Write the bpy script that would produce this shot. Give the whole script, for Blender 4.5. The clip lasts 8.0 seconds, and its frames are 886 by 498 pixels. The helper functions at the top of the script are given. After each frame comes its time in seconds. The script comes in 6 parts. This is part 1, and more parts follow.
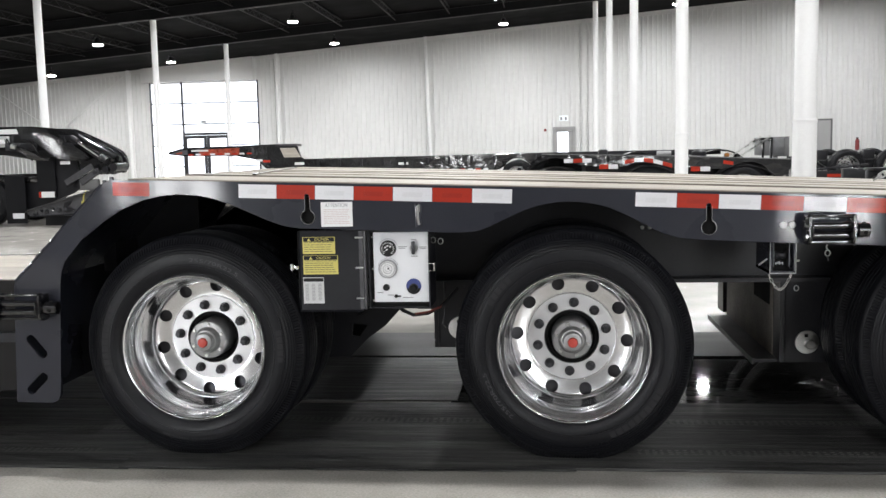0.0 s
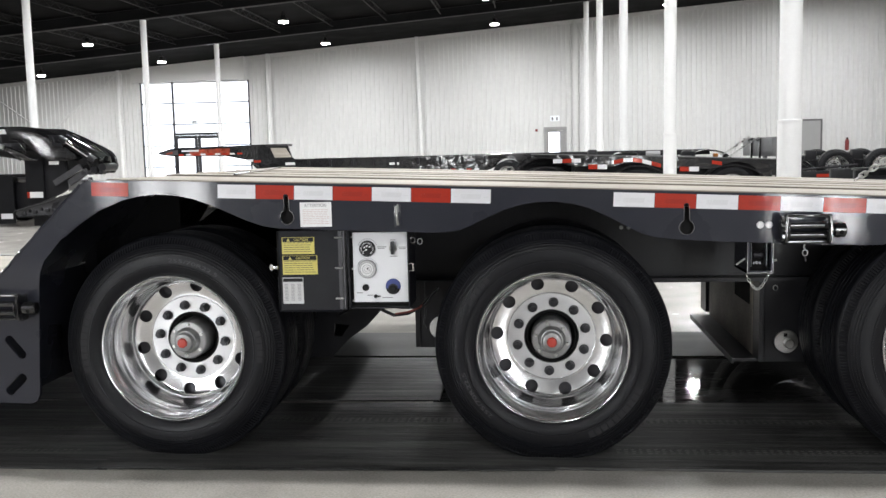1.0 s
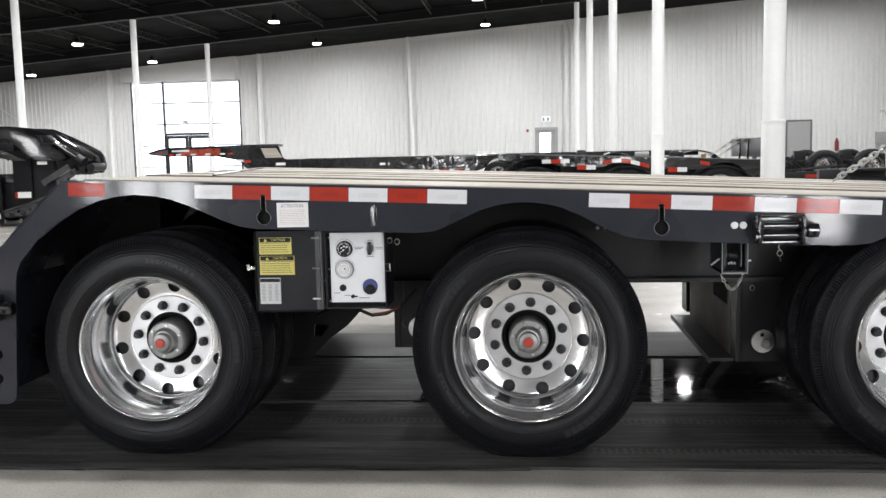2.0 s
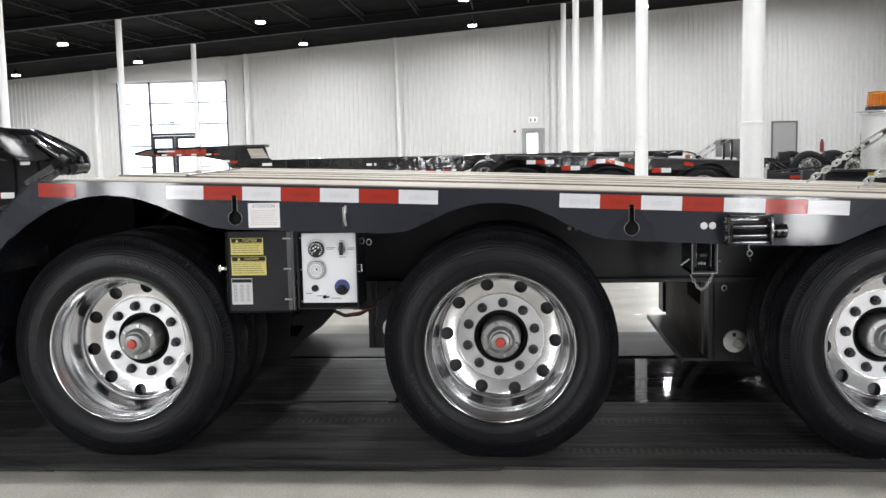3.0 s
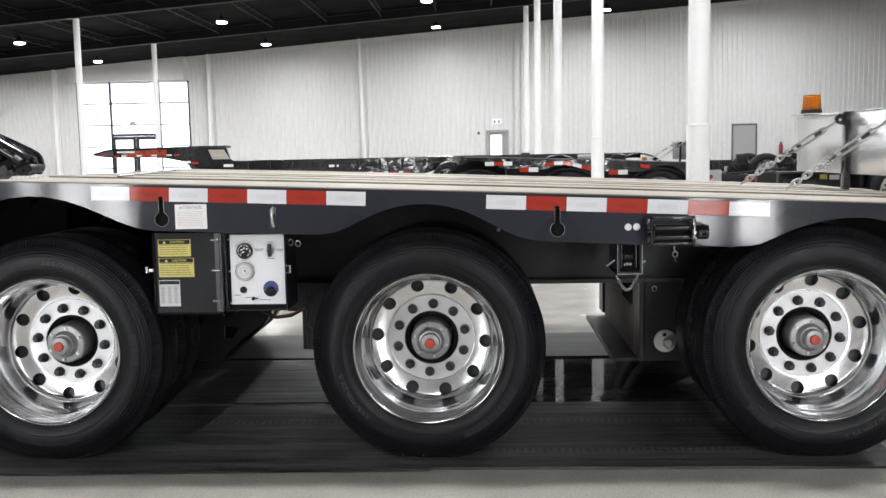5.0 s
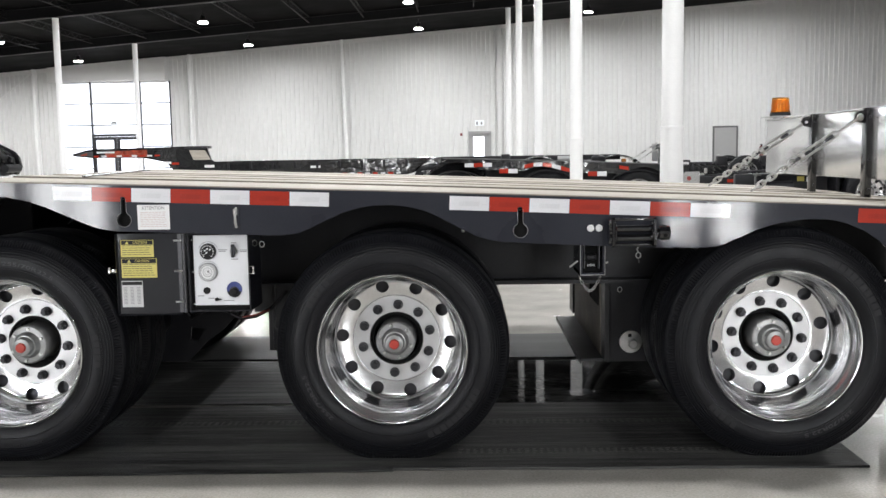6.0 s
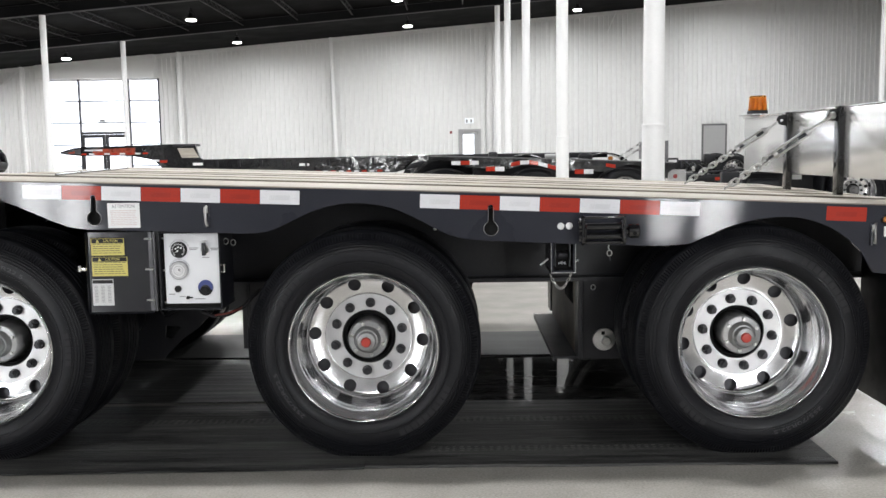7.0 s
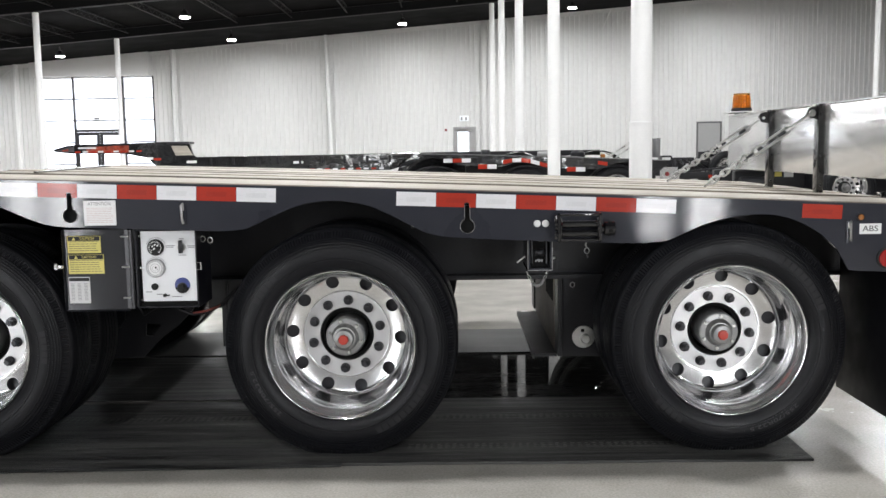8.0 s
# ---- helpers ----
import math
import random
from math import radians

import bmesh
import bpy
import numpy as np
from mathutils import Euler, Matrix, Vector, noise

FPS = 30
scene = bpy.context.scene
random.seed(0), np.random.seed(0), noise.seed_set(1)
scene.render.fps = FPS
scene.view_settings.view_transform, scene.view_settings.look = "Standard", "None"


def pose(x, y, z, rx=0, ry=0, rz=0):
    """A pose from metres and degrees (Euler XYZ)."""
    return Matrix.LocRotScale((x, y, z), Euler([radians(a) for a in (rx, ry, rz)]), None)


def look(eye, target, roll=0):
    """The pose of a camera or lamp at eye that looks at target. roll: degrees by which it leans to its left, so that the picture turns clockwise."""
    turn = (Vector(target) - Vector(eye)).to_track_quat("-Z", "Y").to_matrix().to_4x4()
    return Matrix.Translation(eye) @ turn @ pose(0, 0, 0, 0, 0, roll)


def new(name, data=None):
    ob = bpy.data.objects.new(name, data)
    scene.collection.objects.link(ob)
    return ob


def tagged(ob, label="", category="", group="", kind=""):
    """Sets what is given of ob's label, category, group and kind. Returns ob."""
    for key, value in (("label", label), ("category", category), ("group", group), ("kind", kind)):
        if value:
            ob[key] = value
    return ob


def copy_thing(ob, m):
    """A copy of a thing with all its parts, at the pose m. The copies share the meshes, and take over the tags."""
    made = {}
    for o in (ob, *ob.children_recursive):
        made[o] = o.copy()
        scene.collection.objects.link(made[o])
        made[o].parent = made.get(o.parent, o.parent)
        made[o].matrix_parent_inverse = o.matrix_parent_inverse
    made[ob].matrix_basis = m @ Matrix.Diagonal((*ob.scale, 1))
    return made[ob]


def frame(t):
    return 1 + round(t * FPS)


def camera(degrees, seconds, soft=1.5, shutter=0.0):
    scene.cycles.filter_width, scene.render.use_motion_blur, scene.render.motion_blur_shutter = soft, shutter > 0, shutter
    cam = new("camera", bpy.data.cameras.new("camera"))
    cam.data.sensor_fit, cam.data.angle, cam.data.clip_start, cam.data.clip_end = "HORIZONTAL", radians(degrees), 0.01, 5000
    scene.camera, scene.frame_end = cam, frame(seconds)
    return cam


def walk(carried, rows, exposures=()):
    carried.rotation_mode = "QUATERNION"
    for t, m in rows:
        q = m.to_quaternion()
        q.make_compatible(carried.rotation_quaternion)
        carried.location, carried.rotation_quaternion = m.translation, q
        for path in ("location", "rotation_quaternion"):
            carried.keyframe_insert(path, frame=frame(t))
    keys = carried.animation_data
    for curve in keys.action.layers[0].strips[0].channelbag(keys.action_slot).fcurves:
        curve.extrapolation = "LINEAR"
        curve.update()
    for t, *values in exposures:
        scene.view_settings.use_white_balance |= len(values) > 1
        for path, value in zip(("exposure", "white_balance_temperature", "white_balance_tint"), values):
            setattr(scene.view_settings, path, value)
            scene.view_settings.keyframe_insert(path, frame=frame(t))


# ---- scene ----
cam = camera(51.6, 8.0)
PATH = [
    (0, (-0.119, -0.008, 1.225), (-0.333, 1.969, 1.014), -1.3),
    (0.5, (-0.095, -0.006, 1.224), (-0.302, 1.972, 1.014), -1.2),
    (1, (-0.066, -0.007, 1.224), (-0.264, 1.971, 1.013), -1.3),
    (1.5, (-0.035, -0.011, 1.224), (-0.226, 1.968, 1.013), -1.3),
    (3, (0.065, -0.01, 1.222), (-0.093, 1.973, 1.012), -1.2),
    (3.5, (0.102, -0.009, 1.22), (-0.043, 1.975, 1.011), -1.2),
    (4, (0.143, -0.013, 1.22), (0.012, 1.972, 1.011), -1.1),
    (4.5, (0.181, -0.012, 1.22), (0.072, 1.974, 1.011), -1.1),
    (6, (0.301, -0.015, 1.217), (0.247, 1.974, 1.011), -0.9),
    (6.5, (0.341, -0.017, 1.217), (0.3, 1.972, 1.011), -0.9),
    (7, (0.382, -0.018, 1.217), (0.346, 1.971, 1.006), -0.9),
    (7.5, (0.419, -0.012, 1.216), (0.388, 1.976, 1.002), -0.8),
    (8, (0.46, -0.017, 1.215), (0.431, 1.972, 0.999), -0.9),
]
walk(cam, [(t, look(eye, target, roll)) for t, eye, target, roll in PATH])

# ---- world, sun, exposure ----
world = bpy.data.worlds.new("sky_world")
scene.world = world
world.use_nodes = True
wn = world.node_tree
sky = wn.nodes.new("ShaderNodeTexSky")
sky.sky_type, sky.sun_disc = "NISHITA", False
sky.sun_elevation, sky.sun_rotation = radians(38), radians(90)
sky.dust_density = 3.0
wn.links.new(sky.outputs[0], wn.nodes["Background"].inputs[0])
wn.nodes["Background"].inputs[1].default_value = 0.15
sun = new("sun", bpy.data.lights.new("sun", "SUN"))
sun.data.energy, sun.data.angle, sun.data.color = 3.0, radians(0.5), (1.0, 0.95, 0.88)
sun.matrix_world = pose(0, 0, 30, 52, 0, 90 - 180)
scene.view_settings.exposure = 2.27

ROOF_Z, ROOF_SLOPE = 6.45, 0.0755          # underside of the roof at x = 0, and its rise along x
LAMP_W = 51.0
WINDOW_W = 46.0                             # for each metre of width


def roof(x):
    return ROOF_Z + ROOF_SLOPE * x


# ---- materials ----
def mat(name, base, rough=0.5, metal=0.0, vary=0.15, scale=6.0, fine=90.0, bump=0.0, stretch=(1, 1, 1), coat=0.0, dirt=0.0, dirt_col=(0.3, 0.28, 0.25), rough_vary=0.12, per_object=0.0, spec=0.5, sharp=1.0):
    """Principled surface with variation at two scales, relief and dust patches."""
    m = bpy.data.materials.new(name)
    m.use_nodes = True
    t = m.node_tree
    n, l = t.nodes, t.links
    p = n["Principled BSDF"]
    co = n.new("ShaderNodeTexCoord")
    mp = n.new("ShaderNodeMapping")
    mp.inputs["Scale"].default_value = stretch
    l.new(co.outputs["Object"], mp.inputs["Vector"])
    big, small = n.new("ShaderNodeTexNoise"), n.new("ShaderNodeTexNoise")
    big.inputs["Scale"].default_value, big.inputs["Detail"].default_value = scale, 5
    small.inputs["Scale"].default_value, small.inputs["Detail"].default_value = fine, 3
    l.new(mp.outputs[0], big.inputs["Vector"])
    l.new(mp.outputs[0], small.inputs["Vector"])
    mean = n.new("ShaderNodeMath")
    mean.operation = "ADD"
    l.new(big.outputs[0], mean.inputs[0])
    l.new(small.outputs[0], mean.inputs[1])
    mr = n.new("ShaderNodeMapRange")
    mr.inputs["From Min"].default_value, mr.inputs["From Max"].default_value = 1 - 0.4 / sharp, 1 + 0.4 / sharp
    mr.inputs["To Min"].default_value, mr.inputs["To Max"].default_value = 1 - vary, 1 + vary
    l.new(mean.outputs[0], mr.inputs["Value"])
    hsv = n.new("ShaderNodeHueSaturation")
    hsv.inputs["Color"].default_value = (*base, 1)
    last = mr.outputs[0]
    if per_object:
        oi = n.new("ShaderNodeObjectInfo")
        pr = n.new("ShaderNodeMapRange")
        pr.inputs["To Min"].default_value, pr.inputs["To Max"].default_value = 1 - per_object, 1 + per_object
        l.new(oi.outputs["Random"], pr.inputs["Value"])
        mul = n.new("ShaderNodeMath")
        mul.operation = "MULTIPLY"
        l.new(last, mul.inputs[0])
        l.new(pr.outputs[0], mul.inputs[1])
        last = mul.outputs[0]
    l.new(last, hsv.inputs["Value"])
    col = hsv.outputs[0]
    if dirt:
        dn = n.new("ShaderNodeTexNoise")
        dn.inputs["Scale"].default_value, dn.inputs["Detail"].default_value = scale * 0.45, 8
        dn.inputs["Roughness"].default_value = 0.65
        l.new(mp.outputs[0], dn.inputs["Vector"])
        dr = n.new("ShaderNodeMapRange")
        dr.inputs["From Min"].default_value, dr.inputs["From Max"].default_value = 0.45, 0.75
        dr.inputs["To Max"].default_value = dirt
        l.new(dn.outputs[0], dr.inputs["Value"])
        mx = n.new("ShaderNodeMix")
        mx.data_type = "RGBA"
        l.new(dr.outputs[0], mx.inputs["Factor"])
        l.new(col, mx.inputs["A"])
        mx.inputs["B"].default_value = (*dirt_col, 1)
        col = mx.outputs["Result"]
    l.new(col, p.inputs["Base Color"])
    rr = n.new("ShaderNodeMapRange")
    rr.inputs["From Min"].default_value, rr.inputs["From Max"].default_value = 0.3, 0.7
    rr.inputs["To Min"].default_value, rr.inputs["To Max"].default_value = max(0.02, rough * (1 - rough_vary)), min(1, rough * (1 + rough_vary))
    l.new(big.outputs[0], rr.inputs["Value"])
    l.new(rr.outputs[0], p.inputs["Roughness"])
    p.inputs["Metallic"].default_value = metal
    p.inputs["Specular IOR Level"].default_value = spec
    p.inputs["Coat Weight"].default_value = coat
    p.inputs["Coat Roughness"].default_value = 0.04
    if bump:
        b = n.new("ShaderNodeBump")
        b.inputs["Strength"].default_value, b.inputs["Distance"].default_value = 0.6, bump
        l.new(mean.outputs[0], b.inputs["Height"])
        l.new(b.outputs[0], p.inputs["Normal"])
        l.new(b.outputs[0], p.inputs["Coat Normal"])
    return m


def knurl(m):
    """Fine radial serration round the tyre shoulder, about the object's y axis."""
    t = m.node_tree
    n, l = t.nodes, t.links
    p = n["Principled BSDF"]
    co, sep, flat, ln = n.new("ShaderNodeTexCoord"), n.new("ShaderNodeSeparateXYZ"), n.new("ShaderNodeCombineXYZ"), n.new("ShaderNodeVectorMath")
    ln.operation = "LENGTH"
    l.new(co.outputs["Object"], sep.inputs[0])
    l.new(sep.outputs[0], flat.inputs[0])
    l.new(sep.outputs[2], flat.inputs[2])
    l.new(flat.outputs[0], ln.inputs[0])

    def sum_of(op, a, b=None):
        k = n.new("ShaderNodeMath")
        k.operation = op
        l.new(a, k.inputs[0])
        if isinstance(b, float):
            k.inputs[1].default_value = b
        elif b is not None:
            l.new(b, k.inputs[1])
        return k.outputs[0]

    wave = sum_of("SINE", sum_of("MULTIPLY", sum_of("ARCTAN2", sep.outputs[2], sep.outputs[0]), 240.0))
    band = sum_of("MULTIPLY", sum_of("GREATER_THAN", ln.outputs["Value"], 0.4275), sum_of("LESS_THAN", ln.outputs["Value"], 0.4475))
    h = sum_of("MULTIPLY", wave, band)
    old = p.inputs["Normal"].links[0].from_socket
    b = n.new("ShaderNodeBump")
    b.inputs["Strength"].default_value, b.inputs["Distance"].default_value = 0.8, 0.0016
    l.new(h, b.inputs["Height"])
    l.new(old, b.inputs["Normal"])
    l.new(b.outputs[0], p.inputs["Normal"])


def glow(name, colour, strength):
    m = bpy.data.materials.new(name)
    m.use_nodes = True
    p = m.node_tree.nodes["Principled BSDF"]
    p.inputs["Base Color"].default_value = (*colour, 1)
    p.inputs["Emission Color"].default_value = (*colour, 1)
    p.inputs["Emission Strength"].default_value = strength
    return m


def clear(name, tint=(1, 1, 1), rough=0.0):
    m = bpy.data.materials.new(name)
    m.use_nodes = True
    p = m.node_tree.nodes["Principled BSDF"]
    p.inputs["Base Color"].default_value = (*tint, 1)
    p.inputs["Transmission Weight"].default_value = 1.0
    p.inputs["Roughness"].default_value = rough
    p.inputs["IOR"].default_value = 1.45
    return m


FRAME_PAINT = mat("grey_frame_paint", (0.0180, 0.0195, 0.0280), 0.34, vary=0.16, scale=3, fine=200, bump=0.00011, coat=1.0, spec=0.09, rough_vary=0.4, dirt=0.16, dirt_col=(0.050, 0.050, 0.054))
BOX_PAINT = mat("dark_box_paint", (0.0135, 0.0140, 0.018), 0.4, vary=0.2, scale=6, fine=200, bump=0.0002, coat=0.6, spec=0.10, dirt=0.2, dirt_col=(0.035, 0.035, 0.036))
HINGE_STEEL = mat("grey_hinge_steel", (0.085, 0.085, 0.09), 0.35, 0.8, vary=0.25, scale=30, fine=120, stretch=(1, 1, 0.3))
BLACK_PAINT = mat("black_chassis_paint", (0.0145, 0.0145, 0.0168), 0.38, spec=0.25, vary=0.25, scale=5, fine=140, bump=0.0008, dirt=0.06, dirt_col=(0.03, 0.03, 0.031))
WAVY_BLACK = mat("reflective_black_side", (0.010, 0.010, 0.011), 0.12, spec=0.8, vary=0.1, scale=0.7, fine=1.7, bump=0.05, coat=0.8)
GLOSS_BLACK = mat("gloss_black_paint", (0.008, 0.008, 0.009), 0.12, vary=0.1, scale=2, fine=60, bump=0.0003, coat=0.8)
RUBBER = mat("tyre_rubber", (0.0060, 0.0062, 0.0080), 0.42, spec=0.235, vary=0.25, scale=9, fine=220, bump=0.0005, dirt=0.35, dirt_col=(0.0085, 0.0085, 0.009), rough_vary=0.25)
knurl(RUBBER)
SIZE_TEXT = mat("tyre_size_rubber", (0.050, 0.050, 0.053), 0.6, vary=0.1, spec=0.32)
RUBBER_TEXT = mat("tyre_letter_rubber", (0.0165, 0.0165, 0.018), 0.6, vary=0.1, spec=0.26)
ALU = mat("polished_aluminium", (0.79, 0.79, 0.797), 0.185, 1.0, vary=0.05, scale=10, fine=160, bump=0.00003, rough_vary=0.3)
ALU_FACE = mat("machined_aluminium", (0.57, 0.57, 0.575), 0.46, 1.0, vary=0.08, scale=20, fine=300, bump=0.0003)
ALU_SHEET = mat("mill_aluminium_sheet", (0.74, 0.74, 0.735), 0.19, 0.80, vary=0.07, scale=2.2, fine=120, stretch=(1, 1, 3), rough_vary=0.15)
STEEL = mat("zinc_plated_steel", (0.55, 0.55, 0.54), 0.32, 1.0, vary=0.2, scale=30, fine=200, bump=0.0004)
DARK_STEEL = mat("dark_steel", (0.038, 0.038, 0.042), 0.38, 0.6, vary=0.25, scale=30, fine=200, bump=0.0004)
CAST = mat("cast_hub_metal", (0.29, 0.29, 0.29), 0.4, 0.9, vary=0.15, scale=40, fine=300, bump=0.0005)
BLACK_HOLE = mat("black_bore", (0.009, 0.009, 0.009), 0.7, spec=0.1, vary=0.2)
RED_CAP = mat("red_plastic_cap", (0.42, 0.045, 0.03), 0.4, vary=0.08, scale=40)
WOOD = mat("pale_deck_wood", (0.345, 0.312, 0.268), 0.62, vary=0.34, scale=3, fine=40, stretch=(0.35, 7, 7), bump=0.0016, per_object=0.16, dirt=0.30, dirt_col=(0.35, 0.305, 0.24))
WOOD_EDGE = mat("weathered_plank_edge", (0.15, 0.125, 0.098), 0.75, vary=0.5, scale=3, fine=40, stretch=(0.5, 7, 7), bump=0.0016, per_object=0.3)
# Brown lifted far above the chassis tone, standing in for bounce light.
PALED_PLATE = mat("dusty_brown_plate", (0.33, 0.29, 0.245), 0.6, vary=0.4, scale=9, fine=80, bump=0.0008, dirt=0.6, dirt_col=(0.10, 0.088, 0.075))
FLANK_BLACK = mat("gloss_black_flank", (0.012, 0.012, 0.013), 0.13, spec=0.9, vary=0.1, scale=1.5, fine=5, bump=0.0012)
SHOULDER_BLACK = mat("buffed_black_shoulder", (0.012, 0.012, 0.013), 0.10, spec=0.9, vary=0.1, scale=1.5, fine=9, bump=0.0022, coat=1.0)
SIGN_LIT = glow("lit_exit_sign", (0.90, 0.94, 0.98), 0.04)
TAPE_WHITE = mat("white_reflective_tape", (0.72, 0.72, 0.745), 0.4, coat=0.5, vary=0.05, scale=6, fine=230, bump=0.00012)
TAPE_RED = mat("red_reflective_tape", (0.37, 0.026, 0.011), 0.4, spec=0.15, coat=0.5, vary=0.12, scale=6, fine=230, bump=0.00012)
TAPE_INK = mat("grey_tape_print", (0.655, 0.655, 0.675), 0.4, coat=0.5, vary=0.05, fine=230, bump=0.00012)
TAPE_INK_RED = mat("dark_red_tape_print", (0.31, 0.022, 0.011), 0.4, spec=0.15, coat=0.5, vary=0.05, fine=230, bump=0.00012)
LABEL_WHITE = mat("white_label", (0.78, 0.78, 0.78), 0.4, vary=0.03)
LABEL_YELLOW = mat("yellow_label", (0.60, 0.52, 0.13), 0.42, vary=0.05)
INK = mat("black_ink", (0.009, 0.009, 0.009), 0.5, spec=0.25, vary=0.05)
INK_SOFT = mat("worn_black_ink", (0.10, 0.09, 0.05), 0.5, vary=0.05)
INK_GREY = mat("grey_ink", (0.22, 0.22, 0.23), 0.5, vary=0.05)
INK_ROSE = mat("faded_red_ink", (0.55, 0.40, 0.39), 0.5, vary=0.05)
PANEL_WHITE = mat("white_panel_plate", (0.78, 0.79, 0.81), 0.35, vary=0.04, scale=4, fine=300)
BLUE = mat("blue_dial_print", (0.05, 0.07, 0.24), 0.4, vary=0.08)
LABEL_PALE = mat("pale_sticker", (0.55, 0.55, 0.55), 0.4, vary=0.06)
AMBER = clear("amber_lens", (1.0, 0.55, 0.12), 0.15)
AMBER_CORE = mat("amber_core", (0.95, 0.50, 0.10), 0.45, vary=0.15, scale=60)
RED_LENS = mat("red_lens", (0.36, 0.013, 0.013), 0.12, vary=0.1, scale=60, coat=0.6)
AMBER_LENS = mat("amber_marker_lens", (0.34, 0.13, 0.03), 0.15, vary=0.1, scale=60, coat=0.6)
HOSE_RED = mat("red_air_hose", (0.14, 0.025, 0.018), 0.45)
MAT_RUBBER = mat("black_floor_mat", (0.027, 0.027, 0.027), 0.55, spec=0.35, vary=0.9, sharp=2.6, scale=1.5, fine=8, stretch=(1.3, 34, 34), bump=0.0045, dirt=0.95, dirt_col=(0.115, 0.112, 0.107), rough_vary=0.35)
SHEET_BLACK = mat("glossy_black_sheet", (0.048, 0.048, 0.048), 0.038, spec=0.05, vary=0.5, scale=1.5, fine=14, stretch=(1, 6, 6), rough_vary=0.15)
FAR_MAT = mat("worn_grey_mat", (0.036, 0.036, 0.035), 0.6, spec=0.3, vary=0.25, scale=1.0, fine=20, stretch=(1, 4, 4), bump=0.001)
TREAD_DUST = mat("dusty_tread_print", (0.13, 0.127, 0.122), 0.7, vary=0.4, scale=12)
CONCRETE = mat("polished_concrete", (0.33, 0.312, 0.287), 0.25, spec=0.28, vary=0.30, scale=3.0, fine=105, rough_vary=0.1)
WALL_WHITE = mat("white_wall_panel", (0.70, 0.70, 0.696), 0.42, vary=0.05, scale=0.5, fine=6)
TRIM_WHITE = mat("white_trim_paint", (0.74, 0.74, 0.735), 0.4, vary=0.04, scale=1.5, fine=30)
COLUMN_WHITE = mat("white_column_paint", (0.88, 0.88, 0.88), 0.32, vary=0.04, scale=3, fine=60, bump=0.0006)
JOIST_GREY = mat("dark_joist_paint", (0.0135, 0.0135, 0.014), 0.6, spec=0.2, vary=0.2, scale=1, fine=20)
DARK_CEILING = mat("black_ceiling_paint", (0.0085, 0.0085, 0.009), 0.9, spec=0.05, vary=0.25, scale=1, fine=14)
CHARCOAL = mat("grey_wall_paint", (0.26, 0.26, 0.262), 0.6, vary=0.1, scale=1, fine=20)
BACKDROP = glow("outdoor_haze", (0.95, 0.975, 1.0), 0.36)
GIRDER_PAINT = mat("dark_girder_paint", (0.011, 0.011, 0.012), 0.6, spec=0.2, vary=0.2, scale=1, fine=20)
DOOR_GREY = mat("grey_door_paint", (0.36, 0.36, 0.36), 0.45, vary=0.05)
DOOR_DARK = mat("dark_grey_door_frame", (0.12, 0.12, 0.12), 0.45, vary=0.05)
DOOR_BLACK = mat("black_door_frame", (0.025, 0.025, 0.027), 0.4, vary=0.1)
GLASS = clear("window_glass")
ASPHALT = mat("outdoor_ground", (0.32, 0.31, 0.30), 0.8, vary=0.2, scale=0.2, fine=4)
LAMP_GLOW = glow("lamp_lens", (1.0, 0.985, 0.96), 8.0)
SIGN_RED = mat("red_sign", (0.20, 0.025, 0.025), 0.4)
ORANGE = mat("orange_red_paint", (0.33, 0.052, 0.024), 0.3, vary=0.7, scale=5, fine=11, coat=0.5, dirt=0.75, dirt_col=(0.16, 0.03, 0.02))
SHADED_PANEL = mat("dark_sheet_metal", (0.16, 0.16, 0.165), 0.4, 0.5, vary=0.2, scale=3, fine=60)
RING_GREY = mat("grey_dial_print", (0.36, 0.36, 0.37), 0.45, vary=0.1, scale=80)
BEAM_BLACK = mat("beam_gloss_black", (0.008, 0.008, 0.009), 0.12, spec=0.45, vary=0.2, scale=5, fine=220, bump=0.0002, rough_vary=0.3)
HOOK_GREY = mat("scuffed_grey_hook_plate", (0.060, 0.060, 0.066), 0.45, vary=0.4, scale=5, fine=60, coat=0.4, dirt=0.4, dirt_col=(0.02, 0.02, 0.021))
CHROME = mat("chrome", (0.9, 0.9, 0.9), 0.06, 1.0, vary=0.03)


# ---- mesh helpers ----
def box(x0, x1, y0, y1, z0, z1, bev=0.0, segs=2, bm=None):
    own = bm is None
    bm = bm or bmesh.new()
    v = [bm.verts.new(p) for p in ((x0, y0, z0), (x1, y0, z0), (x1, y1, z0), (x0, y1, z0), (x0, y0, z1), (x1, y0, z1), (x1, y1, z1), (x0, y1, z1))]
    fs = [bm.faces.new([v[i] for i in f]) for f in ((3, 2, 1, 0), (4, 5, 6, 7), (0, 1, 5, 4), (1, 2, 6, 5), (2, 3, 7, 6), (3, 0, 4, 7))]
    if bev:
        es = {e for f in fs for e in f.edges}
        bmesh.ops.bevel(bm, geom=list(es), offset=bev, segments=segs, profile=0.5, affect="EDGES")
    return bm


